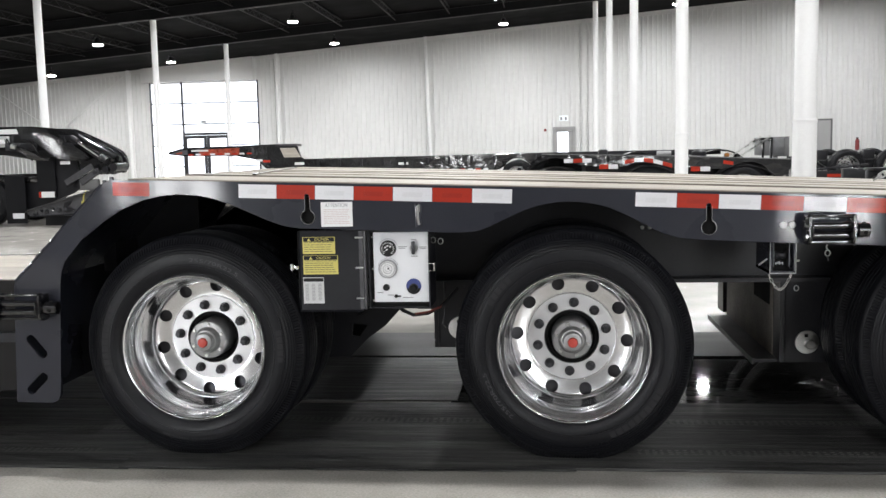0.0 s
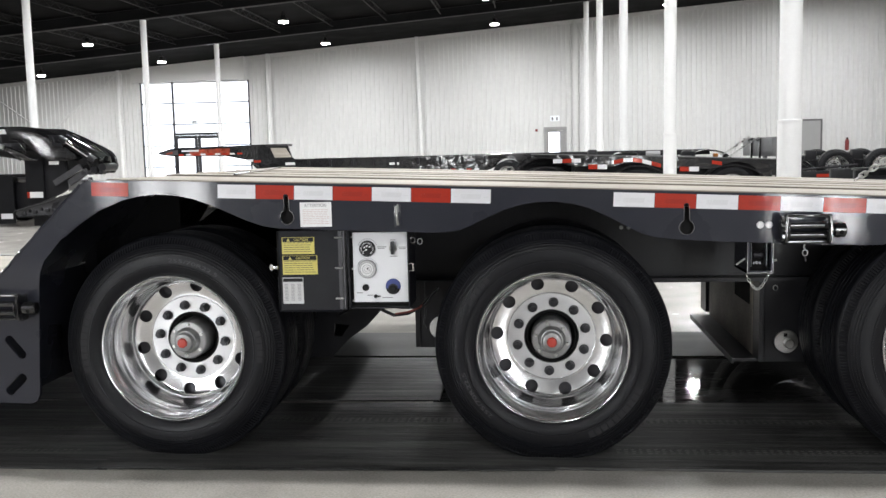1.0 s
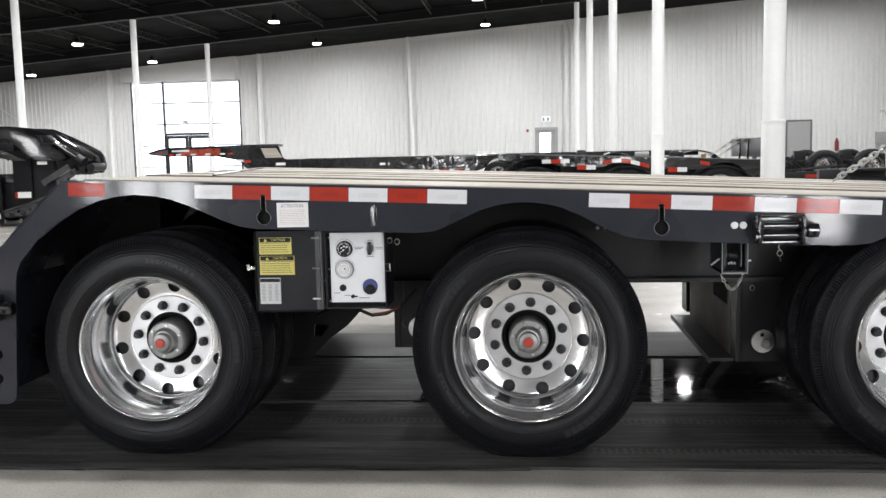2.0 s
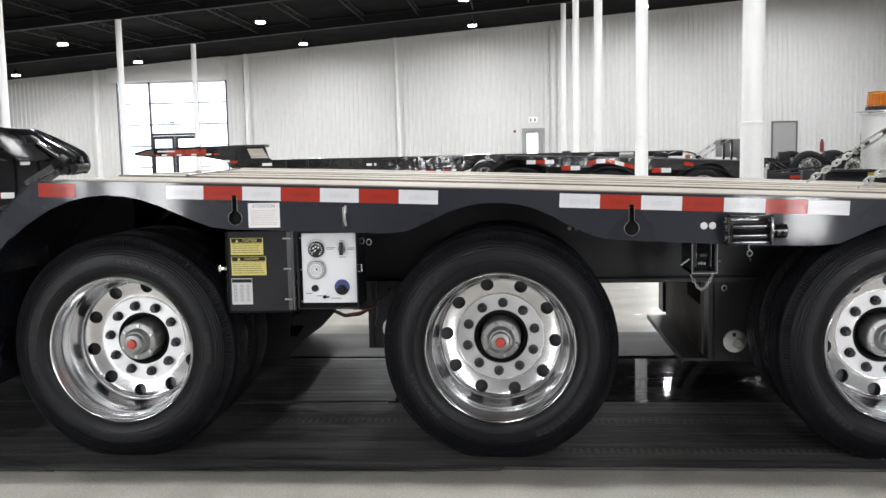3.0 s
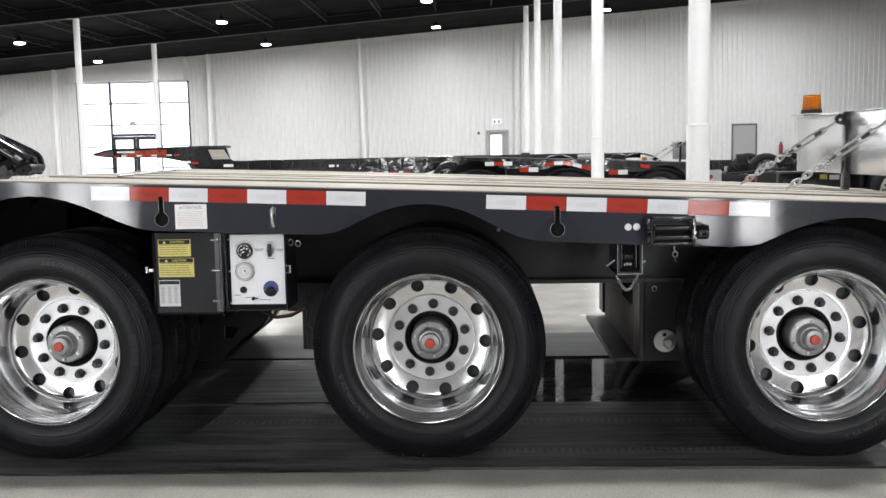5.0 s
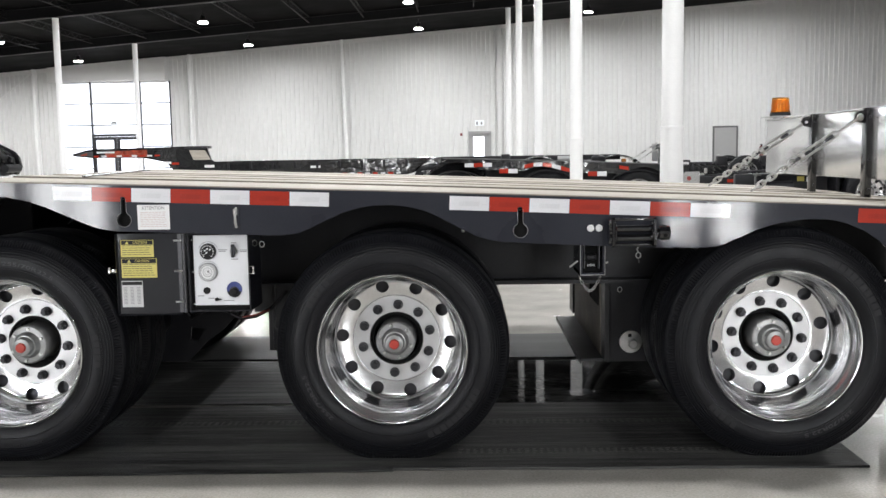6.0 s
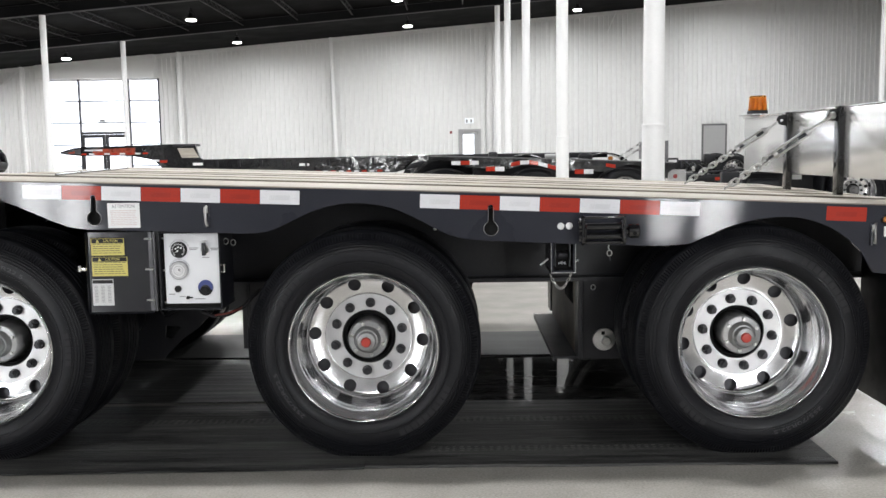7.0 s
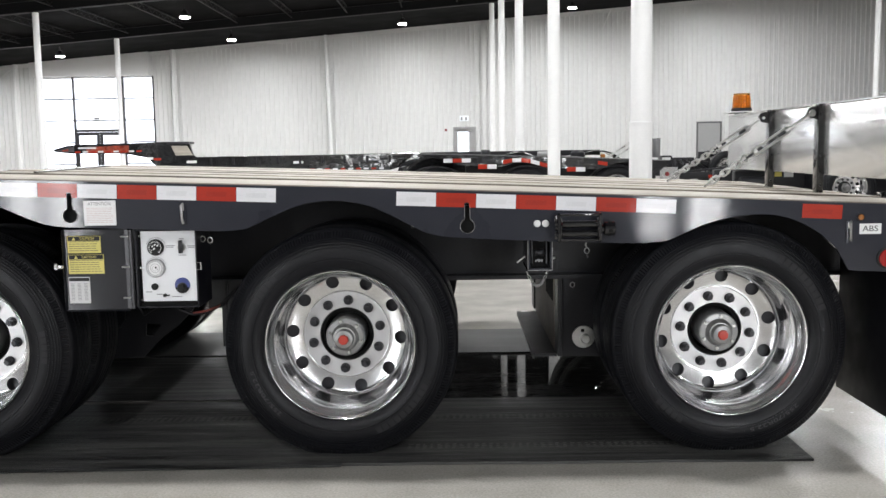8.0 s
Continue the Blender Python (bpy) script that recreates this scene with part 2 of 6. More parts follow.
def prism(loop, y0, y1, holes=(), bm=None):
    """A plate in the x-z plane from y0 to y1, its outline a loop of (x, z), with holes cut through."""
    bm = bm or bmesh.new()
    edges = []
    for pts in (loop, *holes):
        vs = [bm.verts.new((x, y0, z)) for x, z in pts]
        edges += [bm.edges.new((vs[i], vs[(i + 1) % len(vs)])) for i in range(len(vs))]
    fill = bmesh.ops.triangle_fill(bm, use_beauty=True, use_dissolve=False, edges=edges)
    faces = [g for g in fill["geom"] if isinstance(g, bmesh.types.BMFace)]
    ext = bmesh.ops.extrude_face_region(bm, geom=faces)
    bmesh.ops.translate(bm, verts=[g for g in ext["geom"] if isinstance(g, bmesh.types.BMVert)], vec=(0, y1 - y0, 0))
    bmesh.ops.recalc_face_normals(bm, faces=bm.faces)
    return bm


def lathe(profile, seg=64, axis="y", closed=False, bm=None, at=(0, 0, 0)):
    """Turns (radius, along) points about an axis through at."""
    bm = bm or bmesh.new()
    rings = []
    for r, a in profile:
        ring = []
        for i in range(seg):
            c, s = math.cos(2 * math.pi * i / seg), math.sin(2 * math.pi * i / seg)
            p = {"y": (r * c, a, r * s), "z": (r * c, r * s, a), "x": (a, r * c, r * s)}[axis]
            ring.append(bm.verts.new(Vector(p) + Vector(at)))
        rings.append(ring)
    n = len(rings)
    for k in range(n if closed else n - 1):
        a, b = rings[k], rings[(k + 1) % n]
        for i in range(seg):
            j = (i + 1) % seg
            bm.faces.new((a[i], a[j], b[j], b[i]))
    if not closed:
        for ring in (rings[0], rings[-1]):
            bm.faces.new(ring)
    bmesh.ops.recalc_face_normals(bm, faces=bm.faces)
    return bm


def cyl(p, q, r, seg=16, r2=None, bm=None):
    """A rod from p to q."""
    bm = bm or bmesh.new()
    p, q = Vector(p), Vector(q)
    d = (q - p).normalized()
    u = d.orthogonal().normalized()
    w = d.cross(u)
    r2 = r if r2 is None else r2
    a, b = [], []
    for i in range(seg):
        k = 2 * math.pi * i / seg
        o = u * math.cos(k) + w * math.sin(k)
        a.append(bm.verts.new(p + o * r))
        b.append(bm.verts.new(q + o * r2))
    for i in range(seg):
        j = (i + 1) % seg
        bm.faces.new((a[i], a[j], b[j], b[i]))
    bm.faces.new(a[::-1])
    bm.faces.new(b)
    return bm


def sweep(pts, r, seg=8, loop=False, bm=None):
    """A round bar along points."""
    bm = bm or bmesh.new()
    pts = [Vector(p) for p in pts]
    n = len(pts)
    rings = []
    u = None
    for i, p in enumerate(pts):
        a = pts[(i - 1) % n] if loop or i else p
        b = pts[(i + 1) % n] if loop or i < n - 1 else p
        d = (b - a).normalized()
        u = d.orthogonal().normalized() if u is None else (u - d * u.dot(d)).normalized()
        w = d.cross(u)
        rings.append([bm.verts.new(p + (u * math.cos(2 * math.pi * k / seg) + w * math.sin(2 * math.pi * k / seg)) * r) for k in range(seg)])
    for i in range(n if loop else n - 1):
        a, b = rings[i], rings[(i + 1) % n]
        for k in range(seg):
            j = (k + 1) % seg
            bm.faces.new((a[k], a[j], b[j], b[k]))
    if not loop:
        bm.faces.new(rings[0][::-1])
        bm.faces.new(rings[-1])
    return bm


def arc(cx, cz, r, a0, a1, n):
    return [(cx + r * math.cos(radians(a0 + (a1 - a0) * i / n)), cz + r * math.sin(radians(a0 + (a1 - a0) * i / n))) for i in range(n + 1)]


def slot(cx, cz, length, r, turn, n=8):
    pts = []
    for s, a0 in ((1, -90), (-1, 90)):
        pts += [(s * length / 2 + r * math.cos(radians(a0 + 180 * i / n)), r * math.sin(radians(a0 + 180 * i / n))) for i in range(n + 1)]
    c, s = math.cos(radians(turn)), math.sin(radians(turn))
    return [(cx + x * c - z * s, cz + x * s + z * c) for x, z in pts]


def smooth_mesh(me, angle=35):
    for p in me.polygons:
        p.use_smooth = True
    me.set_sharp_from_angle(angle=radians(angle))


def part(name, bm, material, parent=None, label="", smooth=True, shift=None, kind=""):
    """Links a bmesh as one mesh object. Its coordinates are the world's; under a thing they become the thing's own."""
    me = bpy.data.meshes.new(name)
    if parent is not None and shift is None:
        top = parent
        while top.parent:
            top = top.parent
        shift = -top.location
    if shift:
        bmesh.ops.translate(bm, verts=bm.verts, vec=shift)
    bm.to_mesh(me)
    bm.free()
    if smooth:
        smooth_mesh(me)
    me.materials.append(material)
    ob = new(name, me)
    if parent is not None:
        ob.parent = parent
    return tagged(ob, label, kind=kind)


def again(ob, loc, parent, rot=(0, 0, 0)):
    """Another object on the same mesh."""
    o = new(ob.name.split(".")[0], ob.data)
    o.parent, o.location, o.rotation_euler = parent, loc, [radians(a) for a in rot]
    return tagged(o, ob.get("label", ""), kind=ob.get("kind", ""))


def thing(name, loc, label, category, group="", kind=""):
    e = new(name)
    e.location = loc
    e.empty_display_size = 0.2
    return tagged(e, label, category, group, kind)


def lettering(body, size, depth=0.0004, align="CENTER"):
    """A bmesh of text in the x-y plane."""
    cu = bpy.data.curves.new("lettering", "FONT")
    cu.body, cu.size, cu.extrude, cu.align_x, cu.align_y, cu.resolution_u = body, size, depth, align, "CENTER", 3
    ob = new("lettering", cu)
    dg = bpy.context.evaluated_depsgraph_get()
    me = bpy.data.meshes.new_from_object(ob.evaluated_get(dg))
    bm = bmesh.new()
    bm.from_mesh(me)
    bpy.data.objects.remove(ob)
    bpy.data.meshes.remove(me)
    bpy.data.curves.remove(cu)
    return bm


def face_text(body, size, x, y, z, wide=None, depth=0.0004):
    """Text that stands in the x-z plane and faces -y, centred on (x, z)."""
    bm = lettering(body, size, depth)
    if wide:
        xs = [v.co.x for v in bm.verts]
        k = wide / (max(xs) - min(xs))
        bmesh.ops.scale(bm, vec=(k, 1, 1), verts=bm.verts)
    bmesh.ops.transform(bm, matrix=pose(x, y, z, 90, 0, 0), verts=bm.verts)
    return bm


def bars(rows, y, depth=0.0004, bm=None):
    """Plain bars for writing that cannot be read: rows of (x0, x1, z, height)."""
    bm = bm or bmesh.new()
    for x0, x1, z, h in rows:
        box(x0, x1, y - depth, y, z - h / 2, z + h / 2, bm=bm)
    return bm


# ---- building ----
WALL_Y = 39.38
XW, XE, YS = -27.0, 30.0, -3.9
N_COL = [(2.045, 7.87), (1.96, 13.96), (1.876, 20.1), (1.81, 26.2), (1.80, 32.4)]
W_COL = [(-11.40, 20.1), (-11.30, 26.2), (-11.25, 32.3)]
E_COL = [(15.10, 32.4)]


def ribbed(bm, x0, x1, y, z0, ztop, pitch=0.2, deep=0.042, out=-1):
    """A vertical-ribbed sheet along x, its ribs towards the room."""
    n = max(1, round((x1 - x0) / pitch))
    p = (x1 - x0) / n
    xs = []
    for i in range(n):
        a = x0 + i * p
        xs += [(a, 0), (a + p * 0.66, 0), (a + p * 0.74, deep), (a + p * 0.92, deep)]
    xs.append((x1, 0))
    low, high = [], []
    for x, d in xs:
        low.append(bm.verts.new((x, y + out * d, z0)))
        high.append(bm.verts.new((x, y + out * d, ztop(x))))
    for i in range(len(xs) - 1):
        bm.faces.new((low[i], low[i + 1], high[i + 1], high[i]))
    return bm


def backed(bm, x0, x1, y, z0, ztop, thick=0.2):
    """A solid slab behind the sheet."""
    v = [bm.verts.new(p) for p in ((x0, y + 0.004, z0), (x1, y + 0.004, z0), (x1, y + thick, z0), (x0, y + thick, z0),
                                   (x0, y + 0.004, ztop(x0)), (x1, y + 0.004, ztop(x1)), (x1, y + thick, ztop(x1)), (x0, y + thick, ztop(x0)))]
    for f in ((3, 2, 1, 0), (4, 5, 6, 7), (0, 1, 5, 4), (1, 2, 6, 5), (2, 3, 7, 6), (3, 0, 4, 7)):
        bm.faces.new([v[i] for i in f])
    return bm


def wall_north():
    bm = bmesh.new()
    win0, win1, win_top = -17.25, -12.36, 4.52
    door0, door1, door_top = 0.40, 1.36, 2.16
    for x0, x1, z0, top in ((XW, win0, 0, roof), (win0, win1, win_top, roof), (win1, door0, 0, roof), (door0, door1, door_top, roof), (door1, XE, 0, roof)):
        ribbed(bm, x0, x1, WALL_Y, z0, top)
        backed(bm, x0, x1, WALL_Y, z0, top)
    tagged(part("wall_north", bm, WALL_WHITE, smooth=False), "white vertically ribbed metal wall panels of the hall", "wall", kind="structure")


def wall_plain(name, bm, label):
    tagged(part(name, bm, WALL_WHITE, smooth=False), label, "wall", kind="structure")


def walls_rest():
    for name, x0, x1 in (("wall_west", XW - 0.2, XW), ("wall_east", XE, XE + 0.2)):
        bm = box(x0, x1, YS, WALL_Y + 0.2, 0, roof(x0) + 0.05)
        wall_plain(name, bm, "white metal side wall of the hall")
    # Unseen wall behind the camera; its grey and openings set the plate's reflections.
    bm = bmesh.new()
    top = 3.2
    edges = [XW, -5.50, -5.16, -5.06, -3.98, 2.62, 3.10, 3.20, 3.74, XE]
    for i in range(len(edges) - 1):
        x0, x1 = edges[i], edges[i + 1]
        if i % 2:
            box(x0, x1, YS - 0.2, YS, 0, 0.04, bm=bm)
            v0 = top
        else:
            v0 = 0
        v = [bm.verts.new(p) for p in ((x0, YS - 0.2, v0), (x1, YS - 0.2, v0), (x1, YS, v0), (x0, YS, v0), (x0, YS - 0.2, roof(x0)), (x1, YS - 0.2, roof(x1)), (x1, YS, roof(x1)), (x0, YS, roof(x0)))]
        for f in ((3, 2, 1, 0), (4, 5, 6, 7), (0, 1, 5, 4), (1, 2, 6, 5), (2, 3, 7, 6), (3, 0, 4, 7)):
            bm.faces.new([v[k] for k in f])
    tagged(part("wall_south", bm, CHARCOAL, smooth=False), "unseen plain grey wall with tall glazed openings, added behind the camera", "wall", kind="structure")
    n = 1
    window_gains = (1.15, 0.58, 0.62, 0.86)          # lamp strength of each window, set to match its reflected highlight
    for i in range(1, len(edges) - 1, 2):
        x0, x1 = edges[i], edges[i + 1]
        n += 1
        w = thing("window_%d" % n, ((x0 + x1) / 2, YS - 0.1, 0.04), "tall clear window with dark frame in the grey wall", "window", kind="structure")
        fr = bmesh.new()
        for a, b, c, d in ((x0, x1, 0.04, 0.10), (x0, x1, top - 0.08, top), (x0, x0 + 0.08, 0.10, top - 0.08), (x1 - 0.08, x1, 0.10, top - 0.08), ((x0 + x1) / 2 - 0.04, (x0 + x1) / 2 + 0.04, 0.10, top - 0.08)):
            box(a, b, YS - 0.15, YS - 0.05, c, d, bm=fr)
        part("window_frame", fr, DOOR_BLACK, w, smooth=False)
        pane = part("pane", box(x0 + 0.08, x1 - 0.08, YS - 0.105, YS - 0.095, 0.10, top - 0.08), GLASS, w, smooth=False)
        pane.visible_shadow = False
        # Added area lamp stands in for daylight through this unseen window.
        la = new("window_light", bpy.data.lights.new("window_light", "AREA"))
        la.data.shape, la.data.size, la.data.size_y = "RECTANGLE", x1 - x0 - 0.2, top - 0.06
        la.data.energy, la.data.color = WINDOW_W * (x1 - x0) * window_gains[i // 2], (0.97, 0.985, 1.0)
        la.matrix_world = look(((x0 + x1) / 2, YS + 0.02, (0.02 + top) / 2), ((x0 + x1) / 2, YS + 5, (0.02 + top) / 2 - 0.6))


def floor_and_ground():
    bm = box(XW - 0.2, XE + 0.2, YS - 0.2, WALL_Y + 0.2, -0.25, 0.0)
    tagged(part("floor", bm, CONCRETE, smooth=False), "polished grey concrete hall floor", "floor", kind="structure")
    bm = bmesh.new()
    bmesh.ops.create_grid(bm, x_segments=2, y_segments=2, size=900)
    bmesh.ops.translate(bm, verts=bm.verts, vec=(0, 0, -0.26))
    # Glowing slab put in place of the overbright daylight outside.
    part_b = box(-45, 45, 70, 70.5, -0.2, 22)
    tagged(part("backdrop", part_b, BACKDROP, smooth=False), "glowing slab for the daylight beyond the glazing", "backdrop", kind="structure")
    tagged(part("ground", bm, ASPHALT, smooth=False), "pale paved yard outside the hall", "ground", kind="structure")


def ceiling():
    bm = bmesh.new()
    # deck with ribs across the slope
    y0, y1 = YS - 0.2, WALL_Y + 0.2
    v = [bm.verts.new(p) for p in ((XW - 0.2, y0, roof(XW - 0.2)), (XE + 0.2, y0, roof(XE + 0.2)), (XE + 0.2, y1, roof(XE + 0.2)), (XW - 0.2, y1, roof(XW - 0.2)))]
    w = [bm.verts.new(q.co + Vector((0, 0, 0.2))) for q in v]
    bm.faces.new(v[::-1])
    bm.faces.new(w)
    for i in range(4):
        j = (i + 1) % 4
        bm.faces.new((v[i], v[j], w[j], w[i]))
    # shallow joists along y between the girders
    deck_faces = len(bm.faces)
    x = XW + 1.0
    while x < XE:
        z = roof(x) - 0.02
        box(x - 0.02, x + 0.02, 14.2, 32.2, z - 0.04, z, bm=bm)
        box(x - 0.02, x + 0.02, 14.2, 32.2, z - 0.24, z - 0.215, bm=bm)
        y, up = 14.3, 0
        while y < 32.0:
            a, b = (z - 0.21, z - 0.05) if up else (z - 0.05, z - 0.21)
            cyl((x, y, a), (x, y + 0.3, b), 0.01, 5, bm=bm)
            y, up = y + 0.3, 1 - up
        x += 1.9
    bm.faces.ensure_lookup_table()
    for f in bm.faces[deck_faces:]:
        f.material_index = 1
    roof_deck = part("ceiling", bm, DARK_CEILING, smooth=False)
    roof_deck.data.materials.append(JOIST_GREY)
    tagged(roof_deck, "black painted roof deck with open-web joists", "ceiling", kind="structure")


def girder(y):
    bm = bmesh.new()
    for z0, z1, half in ((-0.36, -0.34, 0.11), (-0.34, -0.06, 0.012), (-0.06, -0.04, 0.11)):
        v = []
        for x in (XW, XE):
            for yy in (y - half, y + half):
                for z in (z0, z1):
                    v.append(bm.verts.new((x, yy, roof(x) + z)))
        for f in ((0, 1, 3, 2), (4, 6, 7, 5), (0, 4, 5, 1), (2, 3, 7, 6), (0, 2, 6, 4), (1, 5, 7, 3)):
            bm.faces.new([v[i] for i in f])
    tagged(part("roof_girder", bm, GIRDER_PAINT, smooth=False), "dark steel roof girder following the roof slope", "girder", "roof girders", "structure")


def column(x, y):
    c = thing("column", (x, y, 0), "slim round white steel column with a protective sleeve", "column", "hall columns", "structure")
    top = roof(x) - 0.36
    part("shaft", cyl((x, y, 1.40), (x, y, top), 0.088, 32), COLUMN_WHITE, c)
    part("sleeve", lathe([(0.096, 0.0), (0.096, 1.385), (0.096, 1.395), (0.099, 1.402), (0.099, 1.42), (0.09, 1.424)], 32, "z", at=(x, y, 0)), COLUMN_WHITE, c)
    part("cap_plate", box(x - 0.14, x + 0.14, y - 0.11, y + 0.11, top - 0.015, top), GIRDER_PAINT, c, smooth=False)


def high_bay(x, y):
    z = 6.05 + ROOF_SLOPE * x
    h = thing("high_bay_lamp", (x, y, z), "round high-bay lamp, lit, hanging from the black roof", "lamp", "high-bay lamps")
    part("housing", lathe([(0.165, 0.045), (0.175, 0.06), (0.15, 0.10), (0.08, 0.15), (0.07, 0.24), (0.03, 0.26)], 24, "z", at=(x, y, z)), DARK_STEEL, h)
    part("lens", lathe([(0.14, 0.0), (0.158, 0.012), (0.162, 0.05), (0.1, 0.055)], 24, "z", at=(x, y, z)), LAMP_GLOW, h)
    part("stem", cyl((x, y, z + 0.25), (x, y, roof(x)), 0.012, 8), DARK_STEEL, h)
    # The row behind the camera is unseen; its factor only balances the front fill.
    la = new("high_bay_light", bpy.data.lights.new("high_bay_light", "AREA"))
    la.data.shape, la.data.size, la.data.energy = "DISK", 0.36, LAMP_W * (0.62 if y < 0 else 1.01)
    la.data.color = (0.985, 0.993, 1.0)
    la.matrix_world = pose(x, y, z - 0.01)


def wall_fittings():
    y = WALL_Y
    for x in (-18.15, -11.42, -4.92, 1.72):
        if x > 0:
            bm = box(x - 0.085, x + 0.085, y - 0.16, y - 0.043, 0, roof(x) - 0.02, 0.01)
            tagged(part("trim", bm, WALL_WHITE), "white wall post cover over the ribbed panels", "trim", "wall posts", "structure")
            continue
        lean = 0.15 if -6 < x < 0 else 0.0
        bm = cyl((x + lean, y - 0.20, 0), (x, y - 0.20, roof(x) + 0.02), 0.07, 20)
        if not lean:
            box(x - 0.11, x + 0.11, y - 0.11, y - 0.043, 0, roof(x) - 0.02, bm=bm)
        tagged(part("trim", bm, COLUMN_WHITE), "round white steel wall post before the ribbed panels", "trim", "wall posts", "structure")
    bm = bmesh.new()
    v = []
    for x in (XW, XE):
        for yy in (y - 0.09, y - 0.035):
            for z in (-0.16, 0.0):
                v.append(bm.verts.new((x, yy, roof(x) + z)))
    for f in ((0, 1, 3, 2), (4, 6, 7, 5), (0, 4, 5, 1), (2, 3, 7, 6), (0, 2, 6, 4), (1, 5, 7, 3)):
        bm.faces.new([v[i] for i in f])
    tagged(part("trim", bm, TRIM_WHITE, smooth=False), "white trim along the top of the wall", "trim", kind="structure")
    for p, q in (((-21.3, 2.65), (-18.25, 4.95)), ((-24.6, 4.5), (-21.5, 2.3)), ((1.85, 6.4), (2.25, 5.0)), ((6.7, 6.1), (7.05, 6.95))):
        bm = cyl((p[0], y - 0.09, p[1]), (q[0], y - 0.09, q[1]), 0.035, 8)
        tagged(part("wall_brace", bm, TRIM_WHITE), "white diagonal wall brace rod", "brace", "wall braces", "structure")
    # bulkhead over the glazed entrance
    bm = bmesh.new()
    x0, x1 = -17.45, -12.40
    v = [bm.verts.new(p) for p in ((x0, y - 0.45, 4.52), (x1, y - 0.45, 4.52), (x1, y - 0.04, 4.52), (x0, y - 0.04, 4.52), (x0, y - 0.45, roof(x0) - 0.02), (x1, y - 0.45, roof(x1) - 0.02), (x1, y - 0.04, roof(x1) - 0.02), (x0, y - 0.04, roof(x0) - 0.02))]
    for f in ((3, 2, 1, 0), (4, 5, 6, 7), (0, 1, 5, 4), (1, 2, 6, 5), (2, 3, 7, 6), (3, 0, 4, 7)):
        bm.faces.new([v[i] for i in f])
    tagged(part("bulkhead", bm, TRIM_WHITE, smooth=False), "smooth white bulkhead over the glazed entrance", "bulkhead", kind="structure")
    # glazed entrance
    w = thing("window_1", (-14.8, y, 0), "large glazed entrance front with thin dark mullions", "window", kind="structure")
    wx0, wx1, wt = -17.25, -12.36, 4.52
    xs = [wx0, -15.80, -13.66, wx1]
    fr = bmesh.new()
    for x in xs:
        box(x - 0.035, x + 0.035, y - 0.02, y + 0.12, 0, wt, bm=fr)
    part("window_frame", fr, DOOR_BLACK, w, smooth=False)
    for k in range(3):
        for z in (3.60, 2.68, 1.75, 0.82, 0.05, wt - 0.04):
            if k == 1 and z < 2.2:
                continue
            part("transom", box(xs[k] + 0.035, xs[k + 1] - 0.035, y, y + 0.1, z - 0.027, z + 0.027), DOOR_BLACK if z < 4 else TRIM_WHITE, w, smooth=False)
        g = part("pane", box(xs[k] + 0.035, xs[k + 1] - 0.035, y + 0.045, y + 0.055, 0.06 if k != 1 else 2.3, wt - 0.06), GLASS, w, smooth=False)
        g.visible_shadow = False
    d = thing("door_1", (-14.75, y, 0), "black framed double glass entrance door, closed", "door", kind="structure")
    for a, b in ((-15.76, -14.74), (-14.72, -13.70)):
        fr = bmesh.new()
        for q in ((a, a + 0.13, 0.02, 2.18), (b - 0.13, b, 0.02, 2.18), (a + 0.13, b - 0.13, 2.04, 2.18), (a + 0.13, b - 0.13, 0.02, 0.28), (a + 0.13, b - 0.13, 1.28, 1.42)):
            box(q[0], q[1], y - 0.06, y - 0.01, q[2], q[3], bm=fr)
        part("door_leaf", fr, DOOR_BLACK, d, smooth=False)
        g = part("pane", box(a + 0.13, b - 0.13, y - 0.04, y - 0.03, 0.28, 2.04), GLASS, d, smooth=False)
        g.visible_shadow = False
    part("head_frame", box(-15.80, -13.66, y - 0.08, y - 0.025, 2.19, 2.30), DOOR_BLACK, d, smooth=False)
    s = thing("exit_sign", (-14.85, y, 2.70), "small white lit exit sign hung in the glazing", "sign")
    part("sign_face", box(-15.0, -14.7, y - 0.01, y + 0.03, 2.70, 2.84, 0.01), SIGN_LIT, s)
    part("pictogram", bars([(-14.95, -14.75, 2.77, 0.07)], y - 0.011), INK_GREY, s, smooth=False)
    # exit door B
    d = thing("door_2", (0.88, y, 0), "grey metal exit door with a tall glazed lite", "door", kind="structure")
    fr = bmesh.new()
    for q in ((0.40, 0.50, 0, 2.16), (1.26, 1.36, 0, 2.16), (0.50, 1.26, 2.06, 2.16)):
        box(q[0], q[1], y - 0.06, y + 0.15, q[2], q[3], bm=fr)
    part("door_frame", fr, DOOR_GREY, d, smooth=False)
    lf = bmesh.new()
    for q in ((0.50, 0.60, 0.01, 2.06), (1.06, 1.26, 0.01, 2.06), (0.60, 1.06, 0.01, 0.25), (0.60, 1.06, 1.94, 2.06)):
        box(q[0], q[1], y + 0.02, y + 0.06, q[2], q[3], bm=lf)
    part("door_leaf", lf, DOOR_GREY, d, smooth=False)
    g = part("pane", box(0.60, 1.06, y + 0.035, y + 0.045, 0.25, 1.94), GLASS, d, smooth=False)
    g.visible_shadow = False
    part("door_closer", box(0.95, 1.2, y - 0.03, y + 0.02, 1.97, 2.03, 0.008), STEEL, d)
    s = thing("exit_sign", (0.85, y - 0.05, 2.42), "small white lit exit sign above the grey door", "sign")
    part("sign_face", box(0.68, 1.06, y - 0.09, y - 0.04, 2.40, 2.63, 0.01), SIGN_LIT, s)
    for px in (0.73, 0.92):
        part("pictogram", bars([(px, px + 0.07, 2.5, 0.13)], y - 0.091), INK_GREY, s, smooth=False)
